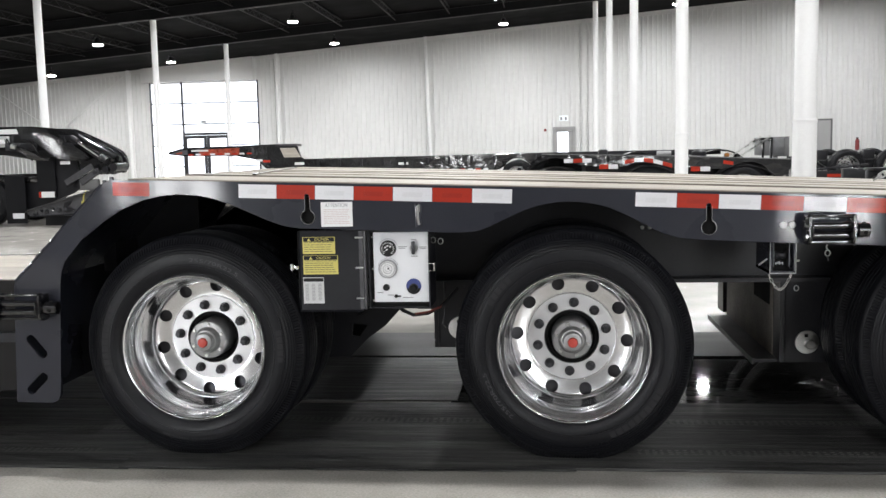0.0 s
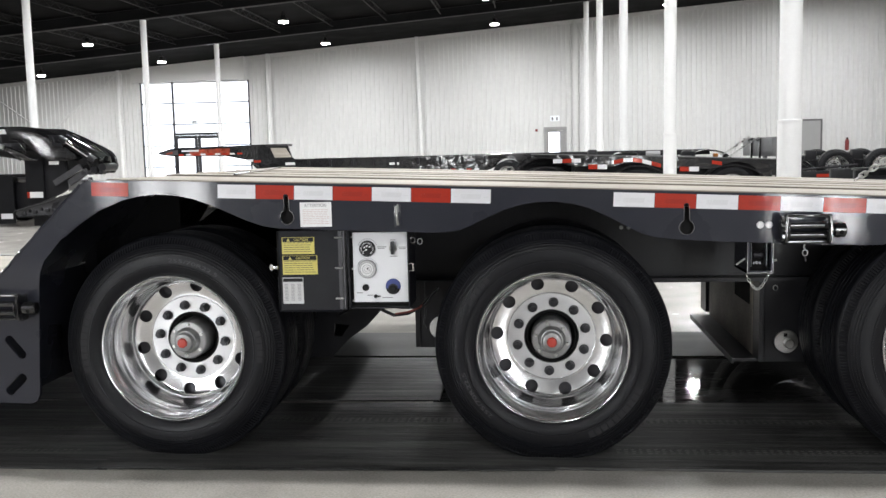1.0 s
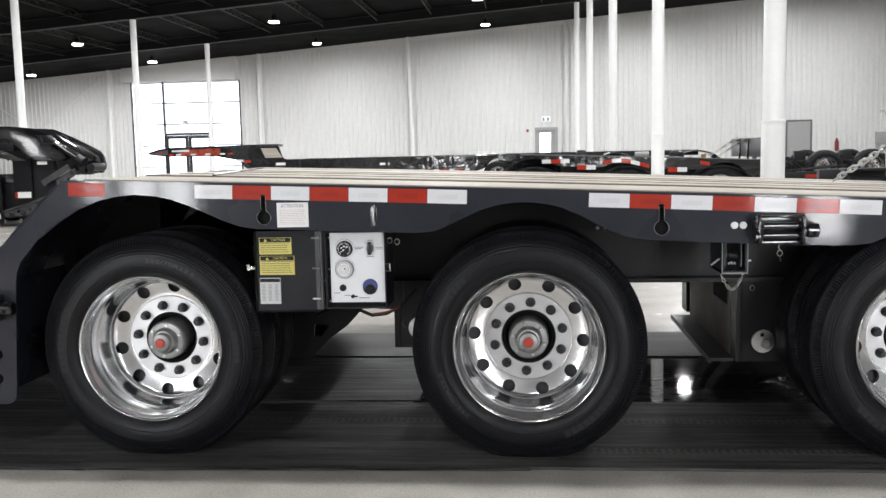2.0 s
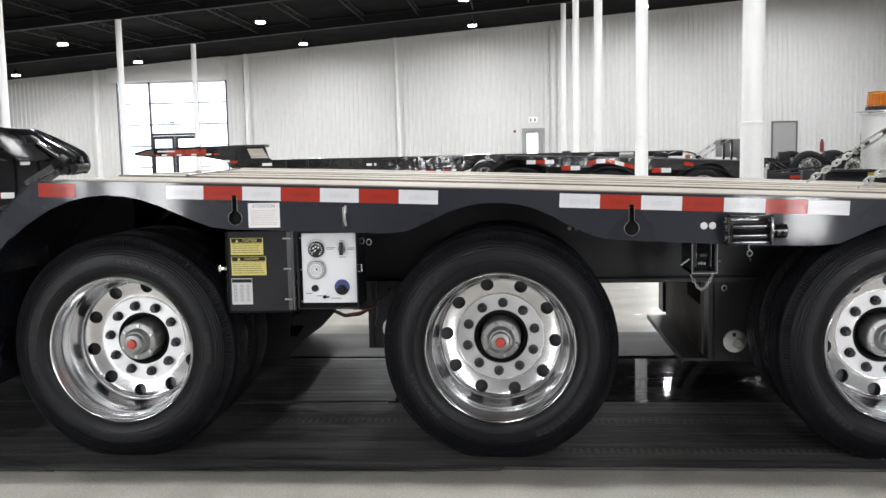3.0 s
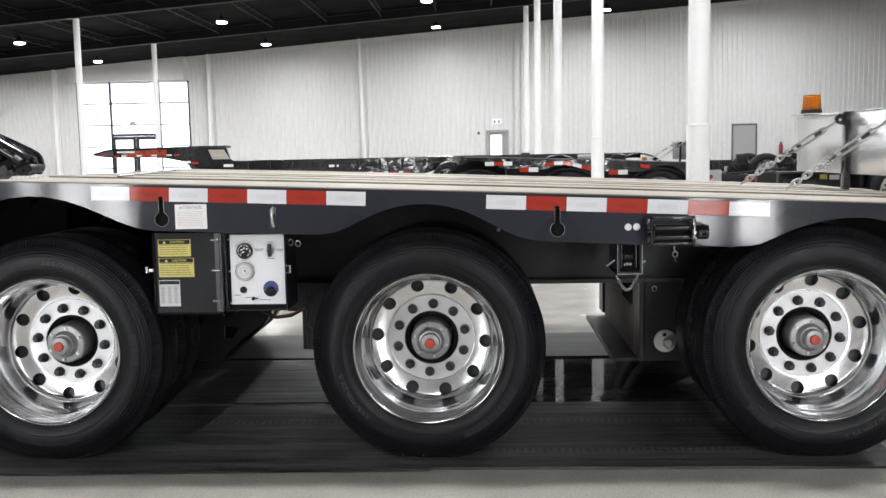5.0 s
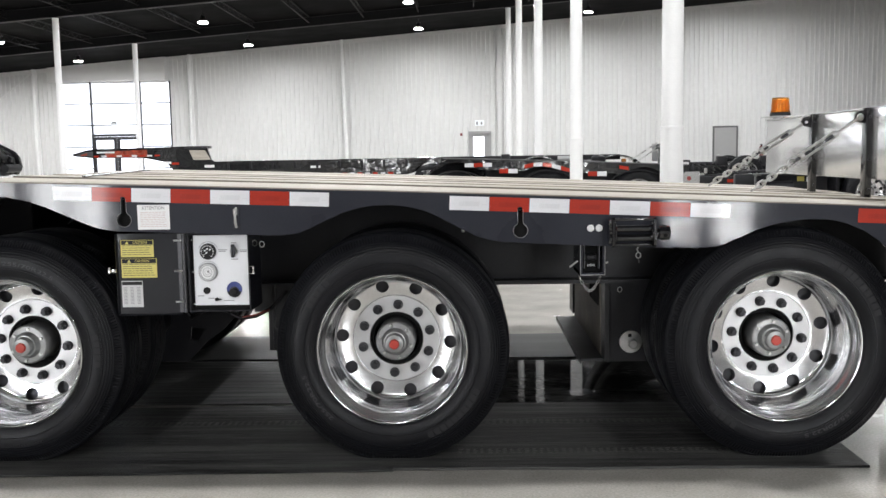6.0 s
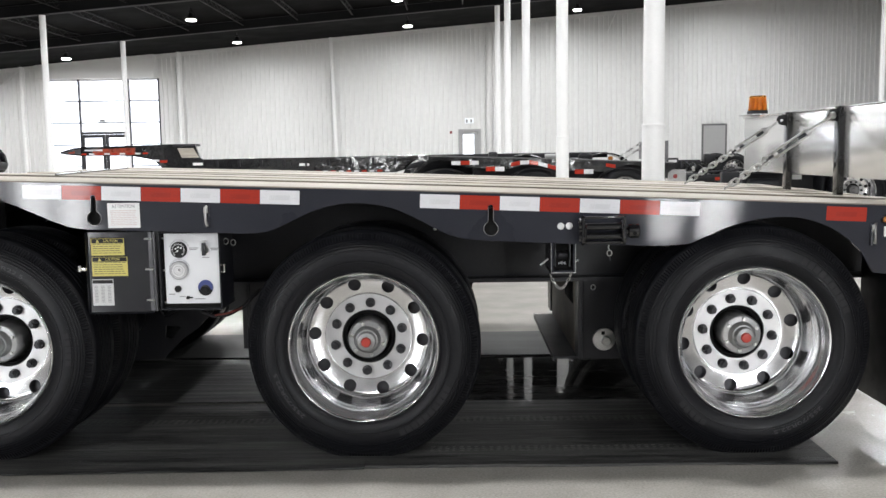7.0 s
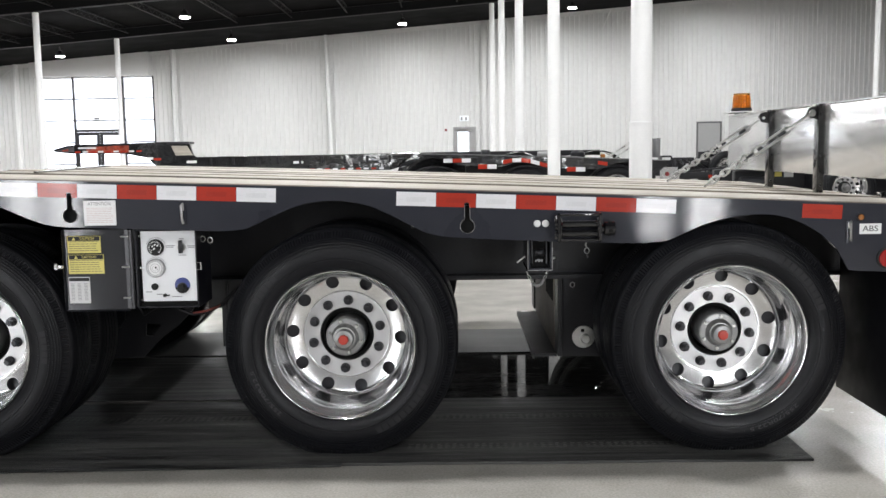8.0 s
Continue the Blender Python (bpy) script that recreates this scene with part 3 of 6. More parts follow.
    s = thing("fire_alarm", (0.09, y - 0.05, 2.0), "small red fire alarm pull on the white wall", "alarm")
    part("alarm_box", box(0.04, 0.14, y - 0.08, y - 0.035, 1.98, 2.09, 0.01), SIGN_RED, s)
    # plain grey door C
    d = thing("door_3", (11.25, y, 0), "plain closed grey metal door", "door", kind="structure")
    fr = bmesh.new()
    for q in ((10.72, 10.79, 0, 2.22), (11.71, 11.78, 0, 2.22), (10.79, 11.71, 2.15, 2.22)):
        box(q[0], q[1], y - 0.08, y - 0.036, q[2], q[3], bm=fr)
    part("door_frame", fr, DOOR_DARK, d, smooth=False)
    part("door_leaf", box(10.79, 11.71, y - 0.065, y - 0.036, 0.01, 2.15), DOOR_GREY, d, smooth=False)
    part("door_handle", cyl((10.88, y - 0.12, 1.02), (11.0, y - 0.12, 1.02), 0.012, 8), STEEL, d)
    f = thing("fire_extinguisher", (12.75, y - 0.15, 0.9), "red fire extinguisher hung on the white wall", "extinguisher")
    part("cylinder", lathe([(0.03, 0.9), (0.075, 0.93), (0.08, 0.98), (0.08, 1.28), (0.06, 1.34), (0.025, 1.37)], 16, "z", at=(12.75, y - 0.13, 0)), SIGN_RED, f)
    part("valve", box(12.71, 12.79, y - 0.16, y - 0.1, 1.37, 1.43, 0.01), INK, f)
    b = box(14.3, 14.85, y - 0.2, y - 0.036, 1.15, 1.65, 0.01)
    tagged(part("wall_cabinet", b, DOOR_GREY), "small grey metal cabinet on the white wall", "cabinet")


wall_north()
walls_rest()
floor_and_ground()
ceiling()
for gy in (1.8, 7.87, 13.96, 20.1, 26.2, 32.35):
    girder(gy)
for cx, cy in N_COL + W_COL + E_COL:
    column(cx, cy)
for lx in (-14.57, -7.98, -1.46, 4.96, 11.5):
    for ly in (-3.0, 4.6, 11.0, 17.1, 23.2, 29.35, 35.4):
        high_bay(lx, ly)
high_bay(-19.57, 35.4)
# Unseen lamps one bay further, added to brighten the wall's right end.
for ly in (17.1, 29.35):
    high_bay(18.0, ly)
wall_fittings()


# ---- the lowboy trailer ----
SIDE = 3.490                      # outer face of the near side plate
FAR = 6.090                       # outer face of the far side plate
MIDDLE = (SIDE + FAR) / 2
AXLES = (-1.524, 0.0, 1.524)
HUB_Z = 0.458
DECK_FRONT, DECK_REAR = -1.76, 2.36


def tape_top(x):
    return 1.0675 - 0.0405 * x - 0.0022 * x * x


def plate_top(x):
    return tape_top(x) + 0.010


def side_outline():
    """The side plate: sloping front drop, three wheel arches, rear skirt."""
    top = [(x, plate_top(x)) for x in [DECK_REAR - i * 0.2 for i in range(21)]]
    top = [(x, z) for x, z in top if x > -1.80] + [(-1.825, 1.143), (-1.86, 1.128)]
    front = [(-2.245, 0.752), (-2.262, 0.725), (-2.268, 0.60), (-2.285, 0.236)]
    foot = [(-2.13, 0.232), (-2.105, 0.243), (-2.092, 0.268), (-2.062, 0.73), (-2.055, 0.775), (-2.037, 0.82)]
    arch1 = [(-1.96, 0.905), (-1.872, 0.972), (-1.79, 1.022), (-1.70, 1.058), (-1.63, 1.074), (-1.55, 1.081), (-1.47, 1.075), (-1.40, 1.060), (-1.33, 1.035), (-1.264, 1.006),
             (-1.19, 0.973), (-1.13, 0.951), (-1.08, 0.942), (-1.03, 0.938)]
    mid1 = [(-0.46, 0.915), (-0.40, 0.916), (-0.35, 0.922)]
    arch2 = [(-0.30, 0.943), (-0.243, 0.970), (-0.18, 0.998), (-0.114, 1.017), (-0.05, 1.026), (0.014, 1.026), (0.08, 1.017), (0.14, 1.001), (0.21, 0.968), (0.287, 0.926), (0.34, 0.900), (0.391, 0.885), (0.45, 0.878), (0.52, 0.873)]
    mid2 = [(0.88, 0.854), (1.14, 0.846), (1.21, 0.847), (1.268, 0.853)]
    arch3 = [(1.33, 0.880), (1.397, 0.910), (1.46, 0.930), (1.525, 0.943), (1.60, 0.950), (1.676, 0.948), (1.74, 0.932), (1.806, 0.903), (1.86, 0.867), (1.916, 0.815), (1.945, 0.765), (1.965, 0.732)]
    rear = [(2.0, 0.727), (2.36, 0.712)]
    return top + front + foot + arch1 + mid1 + arch2 + mid2 + arch3 + rear


def short_outline():
    """The second trailer's side plate: it begins at the first wheel arch."""
    pts = side_outline()
    a, b = pts.index((-1.86, 1.128)), pts.index((-1.96, 0.905))
    top = [(x, z) for x, z in pts[:a - 1] if x > -1.50]
    front = [(-1.58, 1.134), (-1.68, 1.120), (-1.78, 1.088), (-1.87, 1.038), (-1.95, 0.972), (-2.02, 0.895), (-2.07, 0.81), (-2.09, 0.74), (-2.05, 0.74), (-2.02, 0.82)]
    return top + front + pts[b:]


def keyhole(x, z):
    """A round hole below a narrow upright slot."""
    pts = [(x + 0.0095, z + 0.022)] + [(x + 0.0095, z + 0.076)] + arc(x, z + 0.076, 0.0095, 20, 160, 5) + [(x - 0.0095, z + 0.022)]
    pts += arc(x, z - 0.002, 0.0272, 112, 428, 18)
    return pts


def bumped(ob, width=0.002):
    b = ob.modifiers.new("edge", "BEVEL")
    b.width, b.segments, b.limit_method, b.angle_limit = width, 2, "ANGLE", radians(50)


RIM_PROFILE = [(0.2995, 0.012), (0.2985, 0.004), (0.2945, 0.0), (0.290, 0.002), (0.2865, 0.008), (0.2840, 0.020), (0.2800, 0.031), (0.2740, 0.042), (0.2705, 0.050), (0.2690, 0.062), (0.2680, 0.085),
               (0.2672, 0.098), (0.2660, 0.104), (0.2652, 0.112), (0.2642, 0.145), (0.2630, 0.175), (0.2605, 0.196), (0.2560, 0.2100), (0.2490, 0.2195), (0.2400, 0.2258), (0.2270, 0.2304), (0.2110, 0.2348), (0.1950, 0.2386), (0.1870, 0.2402), (0.1830, 0.2405), (0.1805, 0.2375),
               (0.1780, 0.2360), (0.1120, 0.2360), (0.1095, 0.2390), (0.1090, 0.2600), (0.1800, 0.2620), (0.2240, 0.2500), (0.2530, 0.2300), (0.2670, 0.2000), (0.2720, 0.160), (0.2745, 0.12), (0.2775, 0.10),
               (0.281, 0.07), (0.2858, 0.05), (0.2858, 0.03), (0.291, 0.016)]


def turned_normals(me, profile):
    """Clean normals of a turned surface on all faces that still lie on it."""
    p = np.array(profile)
    q = np.roll(p, -1, axis=0)
    d = (q - p) / np.linalg.norm(q - p, axis=1)[:, None]
    flat = np.stack([d[:, 1], -d[:, 0]], axis=1)
    before, after = np.roll(flat, 1, axis=0), np.roll(flat, -1, axis=0)
    start = np.where((np.sum(flat * before, axis=1) > 0.80)[:, None], flat + before, flat)
    end = np.where((np.sum(flat * after, axis=1) > 0.80)[:, None], flat + after, flat)
    length = np.linalg.norm(q - p, axis=1)
    out = [None] * len(me.loops)
    for f in me.polygons:
        c = np.array((math.hypot(f.center.x, f.center.z), f.center.y))
        t = np.clip(np.sum((c - p) * d, axis=1), 0, length)
        k = int(np.argmin(np.linalg.norm(c - p - d * t[:, None], axis=1)))
        for i in f.loop_indices:
            v = me.vertices[me.loops[i].vertex_index].co
            r = math.hypot(v.x, v.z)
            s = min(1.0, max(0.0, float((np.array((r, v.y)) - p[k]) @ d[k]) / length[k]))
            n2 = start[k] / np.linalg.norm(start[k]) * (1 - s) + end[k] / np.linalg.norm(end[k]) * s
            n = Vector((n2[0] * v.x / r, n2[1], n2[0] * v.z / r)).normalized()
            if n.dot(f.normal) < 0:
                n = -n
            out[i] = n if n.dot(f.normal) > 0.75 else f.normal.copy()
    me.normals_split_custom_set(out)


def rim_mesh():
    """The dished disc wheel with ten hand holes cut through it."""
    bm = lathe([(r, a) for r, a in RIM_PROFILE], 120, "y", closed=True)
    me = bpy.data.meshes.new("rim")
    bm.to_mesh(me)
    bm.free()
    cut = bmesh.new()
    for i in range(10):
        k = radians(36 * i)
        d = Vector((math.cos(k), 0, math.sin(k)))
        n = (d * -0.30 + Vector((0, -0.95, 0))).normalized()
        c = d * 0.2240 + Vector((0, 0.2310, 0))
        cyl(c + n * 0.035, c - n * 0.05, 0.0265, 24, bm=cut)
    mc = bpy.data.meshes.new("cut")
    cut.to_mesh(mc)
    cut.free()
    a, b = new("rim", me), new("cut", mc)
    mod = a.modifiers.new("holes", "BOOLEAN")
    mod.operation, mod.object, mod.solver = "DIFFERENCE", b, "EXACT"
    out = bpy.data.meshes.new_from_object(a.evaluated_get(bpy.context.evaluated_depsgraph_get()))
    bpy.data.objects.remove(a)
    bpy.data.objects.remove(b)
    out.materials.clear()
    out.materials.append(ALU)
    smooth_mesh(out, 32)
    turned_normals(out, RIM_PROFILE)
    return out


TYRE_PROFILE = [(0.2870, 0.014), (0.2950, 0.006), (0.3010, 0.0035), (0.3035, 0.0055), (0.3060, 0.0030), (0.3130, -0.0015), (0.3220, -0.0065), (0.3320, -0.0100), (0.3395, -0.0112), (0.3405, -0.0132), (0.3440, -0.0134), (0.3452, -0.0114), (0.3560, -0.0118), (0.3700, -0.0110),
                (0.3820, -0.0085), (0.3832, -0.0105), (0.3868, -0.0098), (0.3882, -0.0068), (0.3940, -0.0045), (0.3950, -0.0058), (0.3968, -0.0052), (0.3980, -0.0028), (0.4030, -0.0005), (0.4042, -0.0022), (0.4068, -0.0012), (0.4080, 0.0014), (0.4130, 0.0042), (0.4140, 0.0030), (0.4158, 0.0042),
                (0.4170, 0.0062), (0.4215, 0.0088), (0.4226, 0.0076), (0.4246, 0.0090), (0.4258, 0.0118), (0.4400, 0.0230), (0.4480, 0.0290), (0.4490, 0.0285), (0.4570, 0.0350), (0.4600, 0.0400), (0.4615, 0.0480)]


def tyre_bm():
    prof = list(TYRE_PROFILE)
    a = 0.048
    for w in (0.030, 0.032, 0.030, 0.032):
        a += w * 0.78
        prof += [(0.4635, a), (0.4520, a + 0.001), (0.4520, a + 0.007), (0.4635, a + 0.008)]
        a += 0.008
    prof += [(0.4620, 0.212), (0.4480, 0.228), (0.4200, 0.250), (0.3700, 0.266), (0.3300, 0.262), (0.3000, 0.250), (0.2880, 0.230), (0.2880, 0.03)]
    return lathe(prof, 128, "y", closed=True)


def on_tyre(rows, radius, a, depth=0.0012):
    """Raised bars round the sidewall: rows of (start, end) degrees and a height."""
    bm = bmesh.new()
    for a0, a1, h in rows:
        lo, hi = [], []
        for i in range(4):
            k = radians(a0 + (a1 - a0) * i / 3)
            for store, y in ((lo, a), (hi, a - depth)):
                for r in (radius - h / 2, radius + h / 2):
                    store.append(bm.verts.new((r * math.cos(k), y, r * math.sin(k))))
        for i in range(3):
            j = 2 * i
            bm.faces.new((hi[j], hi[j + 2], hi[j + 3], hi[j + 1]))
            bm.faces.new((lo[j + 1], hi[j + 1], hi[j + 3], lo[j + 3]))
            bm.faces.new((lo[j], lo[j + 2], hi[j + 2], hi[j]))
        bm.faces.new((lo[0], hi[0], hi[1], lo[1]))
        bm.faces.new((lo[6], lo[7], hi[7], hi[6]))
    return bm


def bent_text(body, size, radius, mid, a, wide=1.0):
    """Text round the sidewall, reading clockwise, its middle at mid degrees."""
    bm = lettering(body, size, 0.0007)
    for v in bm.verts:
        r, k = radius + v.co.y, radians(mid) - wide * v.co.x / radius
        v.co = Vector((r * math.cos(k), a - v.co.z, r * math.sin(k)))
    return bm


def build_wheel(root, mesh_rim, mesh_tyre, axle, phase, theta, shared):
    """Outer dual: rim, tyre, hub, nuts; the inner dual is a tyre of its own behind it."""
    zero = Vector((0, 0, 0))
    w = new("wheel", mesh_rim)
    w.parent = root
    w.location = Vector((axle, SIDE + 0.010, HUB_Z)) - root.location
    w.rotation_euler = (0, -radians(phase), 0)
    tagged(w, "polished dished aluminium truck wheel")
    ty = new("tyre", mesh_tyre)
    ty.parent = w
    ty.rotation_euler = (0, radians(phase - theta), 0)
    tagged(ty, "black ribbed trailer tyre with raised sidewall lettering")
    inner = new("inner_tyre", mesh_tyre)
    inner.parent = w
    inner.location = (0, 0.300, 0)
    if not shared:
        nut = bmesh.new()
        lathe([(0.0195, 0.236), (0.0205, 0.232), (0.0205, 0.229)], 20, "y", bm=nut)
        lathe([(0.0185, 0.229), (0.0185, 0.212), (0.0165, 0.207)], 6, "y", bm=nut)
        lathe([(0.0115, 0.208), (0.0115, 0.199), (0.010, 0.197)], 12, "y", bm=nut)
        shared["nut"] = part("wheel_nut", nut, DARK_STEEL, w, shift=zero)
        first = True
        bm = lathe([(0.178, 0.2362), (0.178, 0.2345), (0.113, 0.2345), (0.113, 0.2362)], 96, "y", closed=True)
        shared["face"] = part("bolt_face", bm, ALU_FACE, w, shift=zero)
        bm = lathe([(0.108, 0.30), (0.108, 0.255), (0.097, 0.252), (0.097, 0.30)], 48, "y", closed=True)
        lathe([(0.108, 0.34), (0.108, 0.30), (0.0, 0.298)][:2] + [(0.02, 0.298)], 48, "y", bm=bm)
        shared["bore"] = part("hub_bore", bm, BLACK_HOLE, w, shift=zero)
        bm = lathe([(0.255, 0.268), (0.255, 0.262), (0.18, 0.272), (0.18, 0.278)], 64, "y", closed=True)
        shared["inner"] = part("inner_wheel_disc", bm, DARK_STEEL, w, shift=zero)
        bm = lathe([(0.082, 0.300), (0.081, 0.182), (0.079, 0.174), (0.075, 0.1705), (0.056, 0.1685), (0.052, 0.163), (0.048, 0.150), (0.045, 0.143), (0.039, 0.141)], 48, "y")
        shared["hub"] = part("hub", bm, CAST, w, shift=zero)
        bm = lathe([(0.040, 0.143), (0.039, 0.120), (0.036, 0.114), (0.030, 0.112), (0.018, 0.112)], 32, "y")
        shared["cap"] = part("hub_cap", bm, CAST, w, shift=zero)
        bm = lathe([(0.0212, 0.113), (0.0212, 0.106), (0.0185, 0.102), (0.012, 0.101)], 8, "y")
        shared["plug"] = part("cap_plug", bm, RED_CAP, w, shift=zero)
        bm = bmesh.new()
        for i in range(6):
            k = radians(60 * i + 12)
            lathe([(0.0072, 0.172), (0.0072, 0.164), (0.005, 0.161)], 8, "y", bm=bm, at=(0.066 * math.cos(k), 0, 0.066 * math.sin(k)))
        shared["studs"] = part("hub_stud", bm, STEEL, w, shift=zero, kind="stuff")
        # sidewall writing, given in the tyre's own angles
        rows = [(-28.0 + 4.4 * i, -24.6 + 4.4 * i, 0.026) for i in range(10)]
        shared["t1"] = part("raised_lettering", on_tyre(rows, 0.366, -0.0108), RUBBER_TEXT, ty, shift=zero)
        rows = [(171.5 + 4.2 * i, 174.8 + 4.2 * i, 0.024) for i in range(5)]
        shared["t2"] = part("raised_lettering", on_tyre(rows, 0.366, -0.0108), RUBBER_TEXT, ty, shift=zero)
        rows = [(68 + 1.75 * i, 69.2 + 1.75 * i, 0.009) for i in range(24) if i not in (10, 13, 19)]
        shared["t3"] = part("raised_lettering", on_tyre(rows, 0.372, -0.0105), RUBBER_TEXT, ty, shift=zero)
        shared["t4"] = part("raised_lettering", bent_text("255/70R22.5", 0.0215, 0.360, 252, -0.0114, 1.95), SIZE_TEXT, ty, shift=zero)
        for key, c in (("t5", 112), ("t6", 292), ("t7", 50), ("t8", 226)):
            rows = [(c + 1.4 * i, c + 0.7 + 1.4 * i, 0.030) for i in range(7)]
            shared[key] = part("shoulder_mark", on_tyre(rows, 0.350, -0.0109, 0.0008), RUBBER, ty, shift=zero, kind="stuff")
    else:
        first = False
        for key in ("inner", "face", "bore", "hub", "cap", "plug", "studs"):
            again(shared[key], (0, 0, 0), w)
        for key in ("t1", "t2", "t3", "t4", "t5", "t6", "t7", "t8"):
            again(shared[key], (0, 0, 0), ty)
    for i in range(10):
        k = radians(18 + 36 * i)
        loc = (0.1429 * math.cos(k), 0, 0.1429 * math.sin(k))
        if first and i == 0:
            shared["nut"].location = loc
        else:
            again(shared["nut"], loc, w)
    return w


def winch(root, x0, x1, zmid):
    """A strap winch: end cheeks, top bar, slotted spindle of two bars, ratchet wheel and a pierced head."""
    y = SIDE
    drum0, drum1 = x0 + 0.026, x0 + (x1 - x0) * 0.76
    wm = part("winch", box(drum0, drum1, y - 0.070, y - 0.058, zmid + 0.046, zmid + 0.056, 0.003), GLOSS_BLACK, root, "gloss black steel strap winch")
    for x in (drum0, drum1):
        loop = [(y - 0.002, zmid - 0.052)] + [(y - 0.046 + 0.032 * math.cos(radians(k)), zmid - 0.022 + 0.034 * math.sin(radians(k))) for k in range(270, 179, -15)]
        loop += [(y - 0.078, zmid + 0.030), (y - 0.074, zmid + 0.050), (y - 0.066, zmid + 0.058), (y - 0.052, zmid + 0.058), (y - 0.040, zmid + 0.048), (y - 0.002, zmid + 0.050)]
        bm = bmesh.new()
        a = [bm.verts.new((x - 0.0045, p, q)) for p, q in loop]
        b = [bm.verts.new((x + 0.0045, p, q)) for p, q in loop]
        bm.faces.new(a)
        bm.faces.new(b[::-1])
        for i in range(len(loop)):
            j = (i + 1) % len(loop)
            bm.faces.new((a[i], b[i], b[j], a[j]))
        bmesh.ops.recalc_face_normals(bm, faces=bm.faces)
        part("cheek", bm, GLOSS_BLACK, wm, smooth=False)
        side = 1 if x == drum0 else -1
        part("drum_flange", lathe([(0.020, x + side * 0.0046), (0.043, x + side * 0.0046), (0.044, x + side * 0.008), (0.041, x + side * 0.011), (0.020, x + side * 0.013)], 28, "x", at=(0, y - 0.048, zmid - 0.003)), GLOSS_BLACK, wm)
    for dz in (-0.020, 0.015):
        part("spindle_bar", cyl((drum0, y - 0.048, zmid + dz), (drum1, y - 0.048, zmid + dz), 0.0135, 16), GLOSS_BLACK, wm)
    part("lower_bar", cyl((drum0, y - 0.040, zmid - 0.046), (drum1, y - 0.040, zmid - 0.046), 0.006, 10), GLOSS_BLACK, wm)
    teeth = []
    for i in range(28):
        r = 0.040 if i % 2 else 0.033
        k = 2 * math.pi * i / 28
        teeth.append((r * math.cos(k), r * math.sin(k)))
    bm = bmesh.new()
    a = [bm.verts.new((drum0 - 0.016, y - 0.048 + p, zmid - 0.003 + q)) for p, q in teeth]
    b = [bm.verts.new((drum0 - 0.007, y - 0.048 + p, zmid - 0.003 + q)) for p, q in teeth]
    bm.faces.new(a)
    bm.faces.new(b[::-1])
    for i in range(28):
        j = (i + 1) % 28
        bm.faces.new((a[i], b[i], b[j], a[j]))
    bmesh.ops.recalc_face_normals(bm, faces=bm.faces)
    part("ratchet_wheel", bm, GLOSS_BLACK, wm, smooth=False)
    part("pawl", box(drum0 - 0.018, drum0 - 0.006, y - 0.075, y - 0.045, zmid + 0.030, zmid + 0.050, 0.003), GLOSS_BLACK, wm)
    bm = lathe([(0.014, drum1), (0.014, drum1 + 0.014), (0.026, drum1 + 0.018), (0.027, x1 - 0.002), (0.022, x1 + 0.002)], 20, "x", at=(0, y - 0.048, zmid - 0.003))
    part("winch_head", bm, GLOSS_BLACK, wm)
    for k in (15, 105, 195, 285):
        d = Vector((0, math.cos(radians(k + 180)), math.sin(radians(k + 180))))
        c = Vector(((drum1 + 0.018 + x1) / 2, y - 0.048, zmid - 0.003))
        # Near-black plug drawn for the shade inside the hole.
        part("bar_hole", cyl(c + d * 0.020, c + d * 0.0282, 0.008, 12), BLACK_HOLE, wm)


def link_bm(length=0.052, wide=0.034, r=0.0055):
    pts = []
    h, q = length / 2 - wide / 2, wide / 2 - r
    for s, a0 in ((1, -90), (-1, 90)):
        pts += [(s * h + q * math.cos(radians(a0 + 180 * i / 6)), q * math.sin(radians(a0 + 180 * i / 6)), 0) for i in range(7)]
    return sweep(pts, r, 6, True)


def chain_between(root, name, p, q, n, link, parent, material, turn=0):
    p, q = Vector(p), Vector(q)
    d = (q - p).normalized()
    base = d.to_track_quat("X", "Z")
    for i in range(n):
        c = p.lerp(q, (i + 0.5) / n)
        o = new("chain_link", link)
        o.parent = parent
        m = Matrix.LocRotScale(c - root.location, base, None) @ pose(0, 0, 0, 90 * ((i + turn) % 2) + 20, 0, 0)
        o.matrix_local = m


def label_plate(root, name, x0, x1, z0, z1, y, material, label, parent=None):
    return part(name, box(x0, x1, y - 0.0012, y, z0, z1, 0.0008, 1), material, parent or root, label)


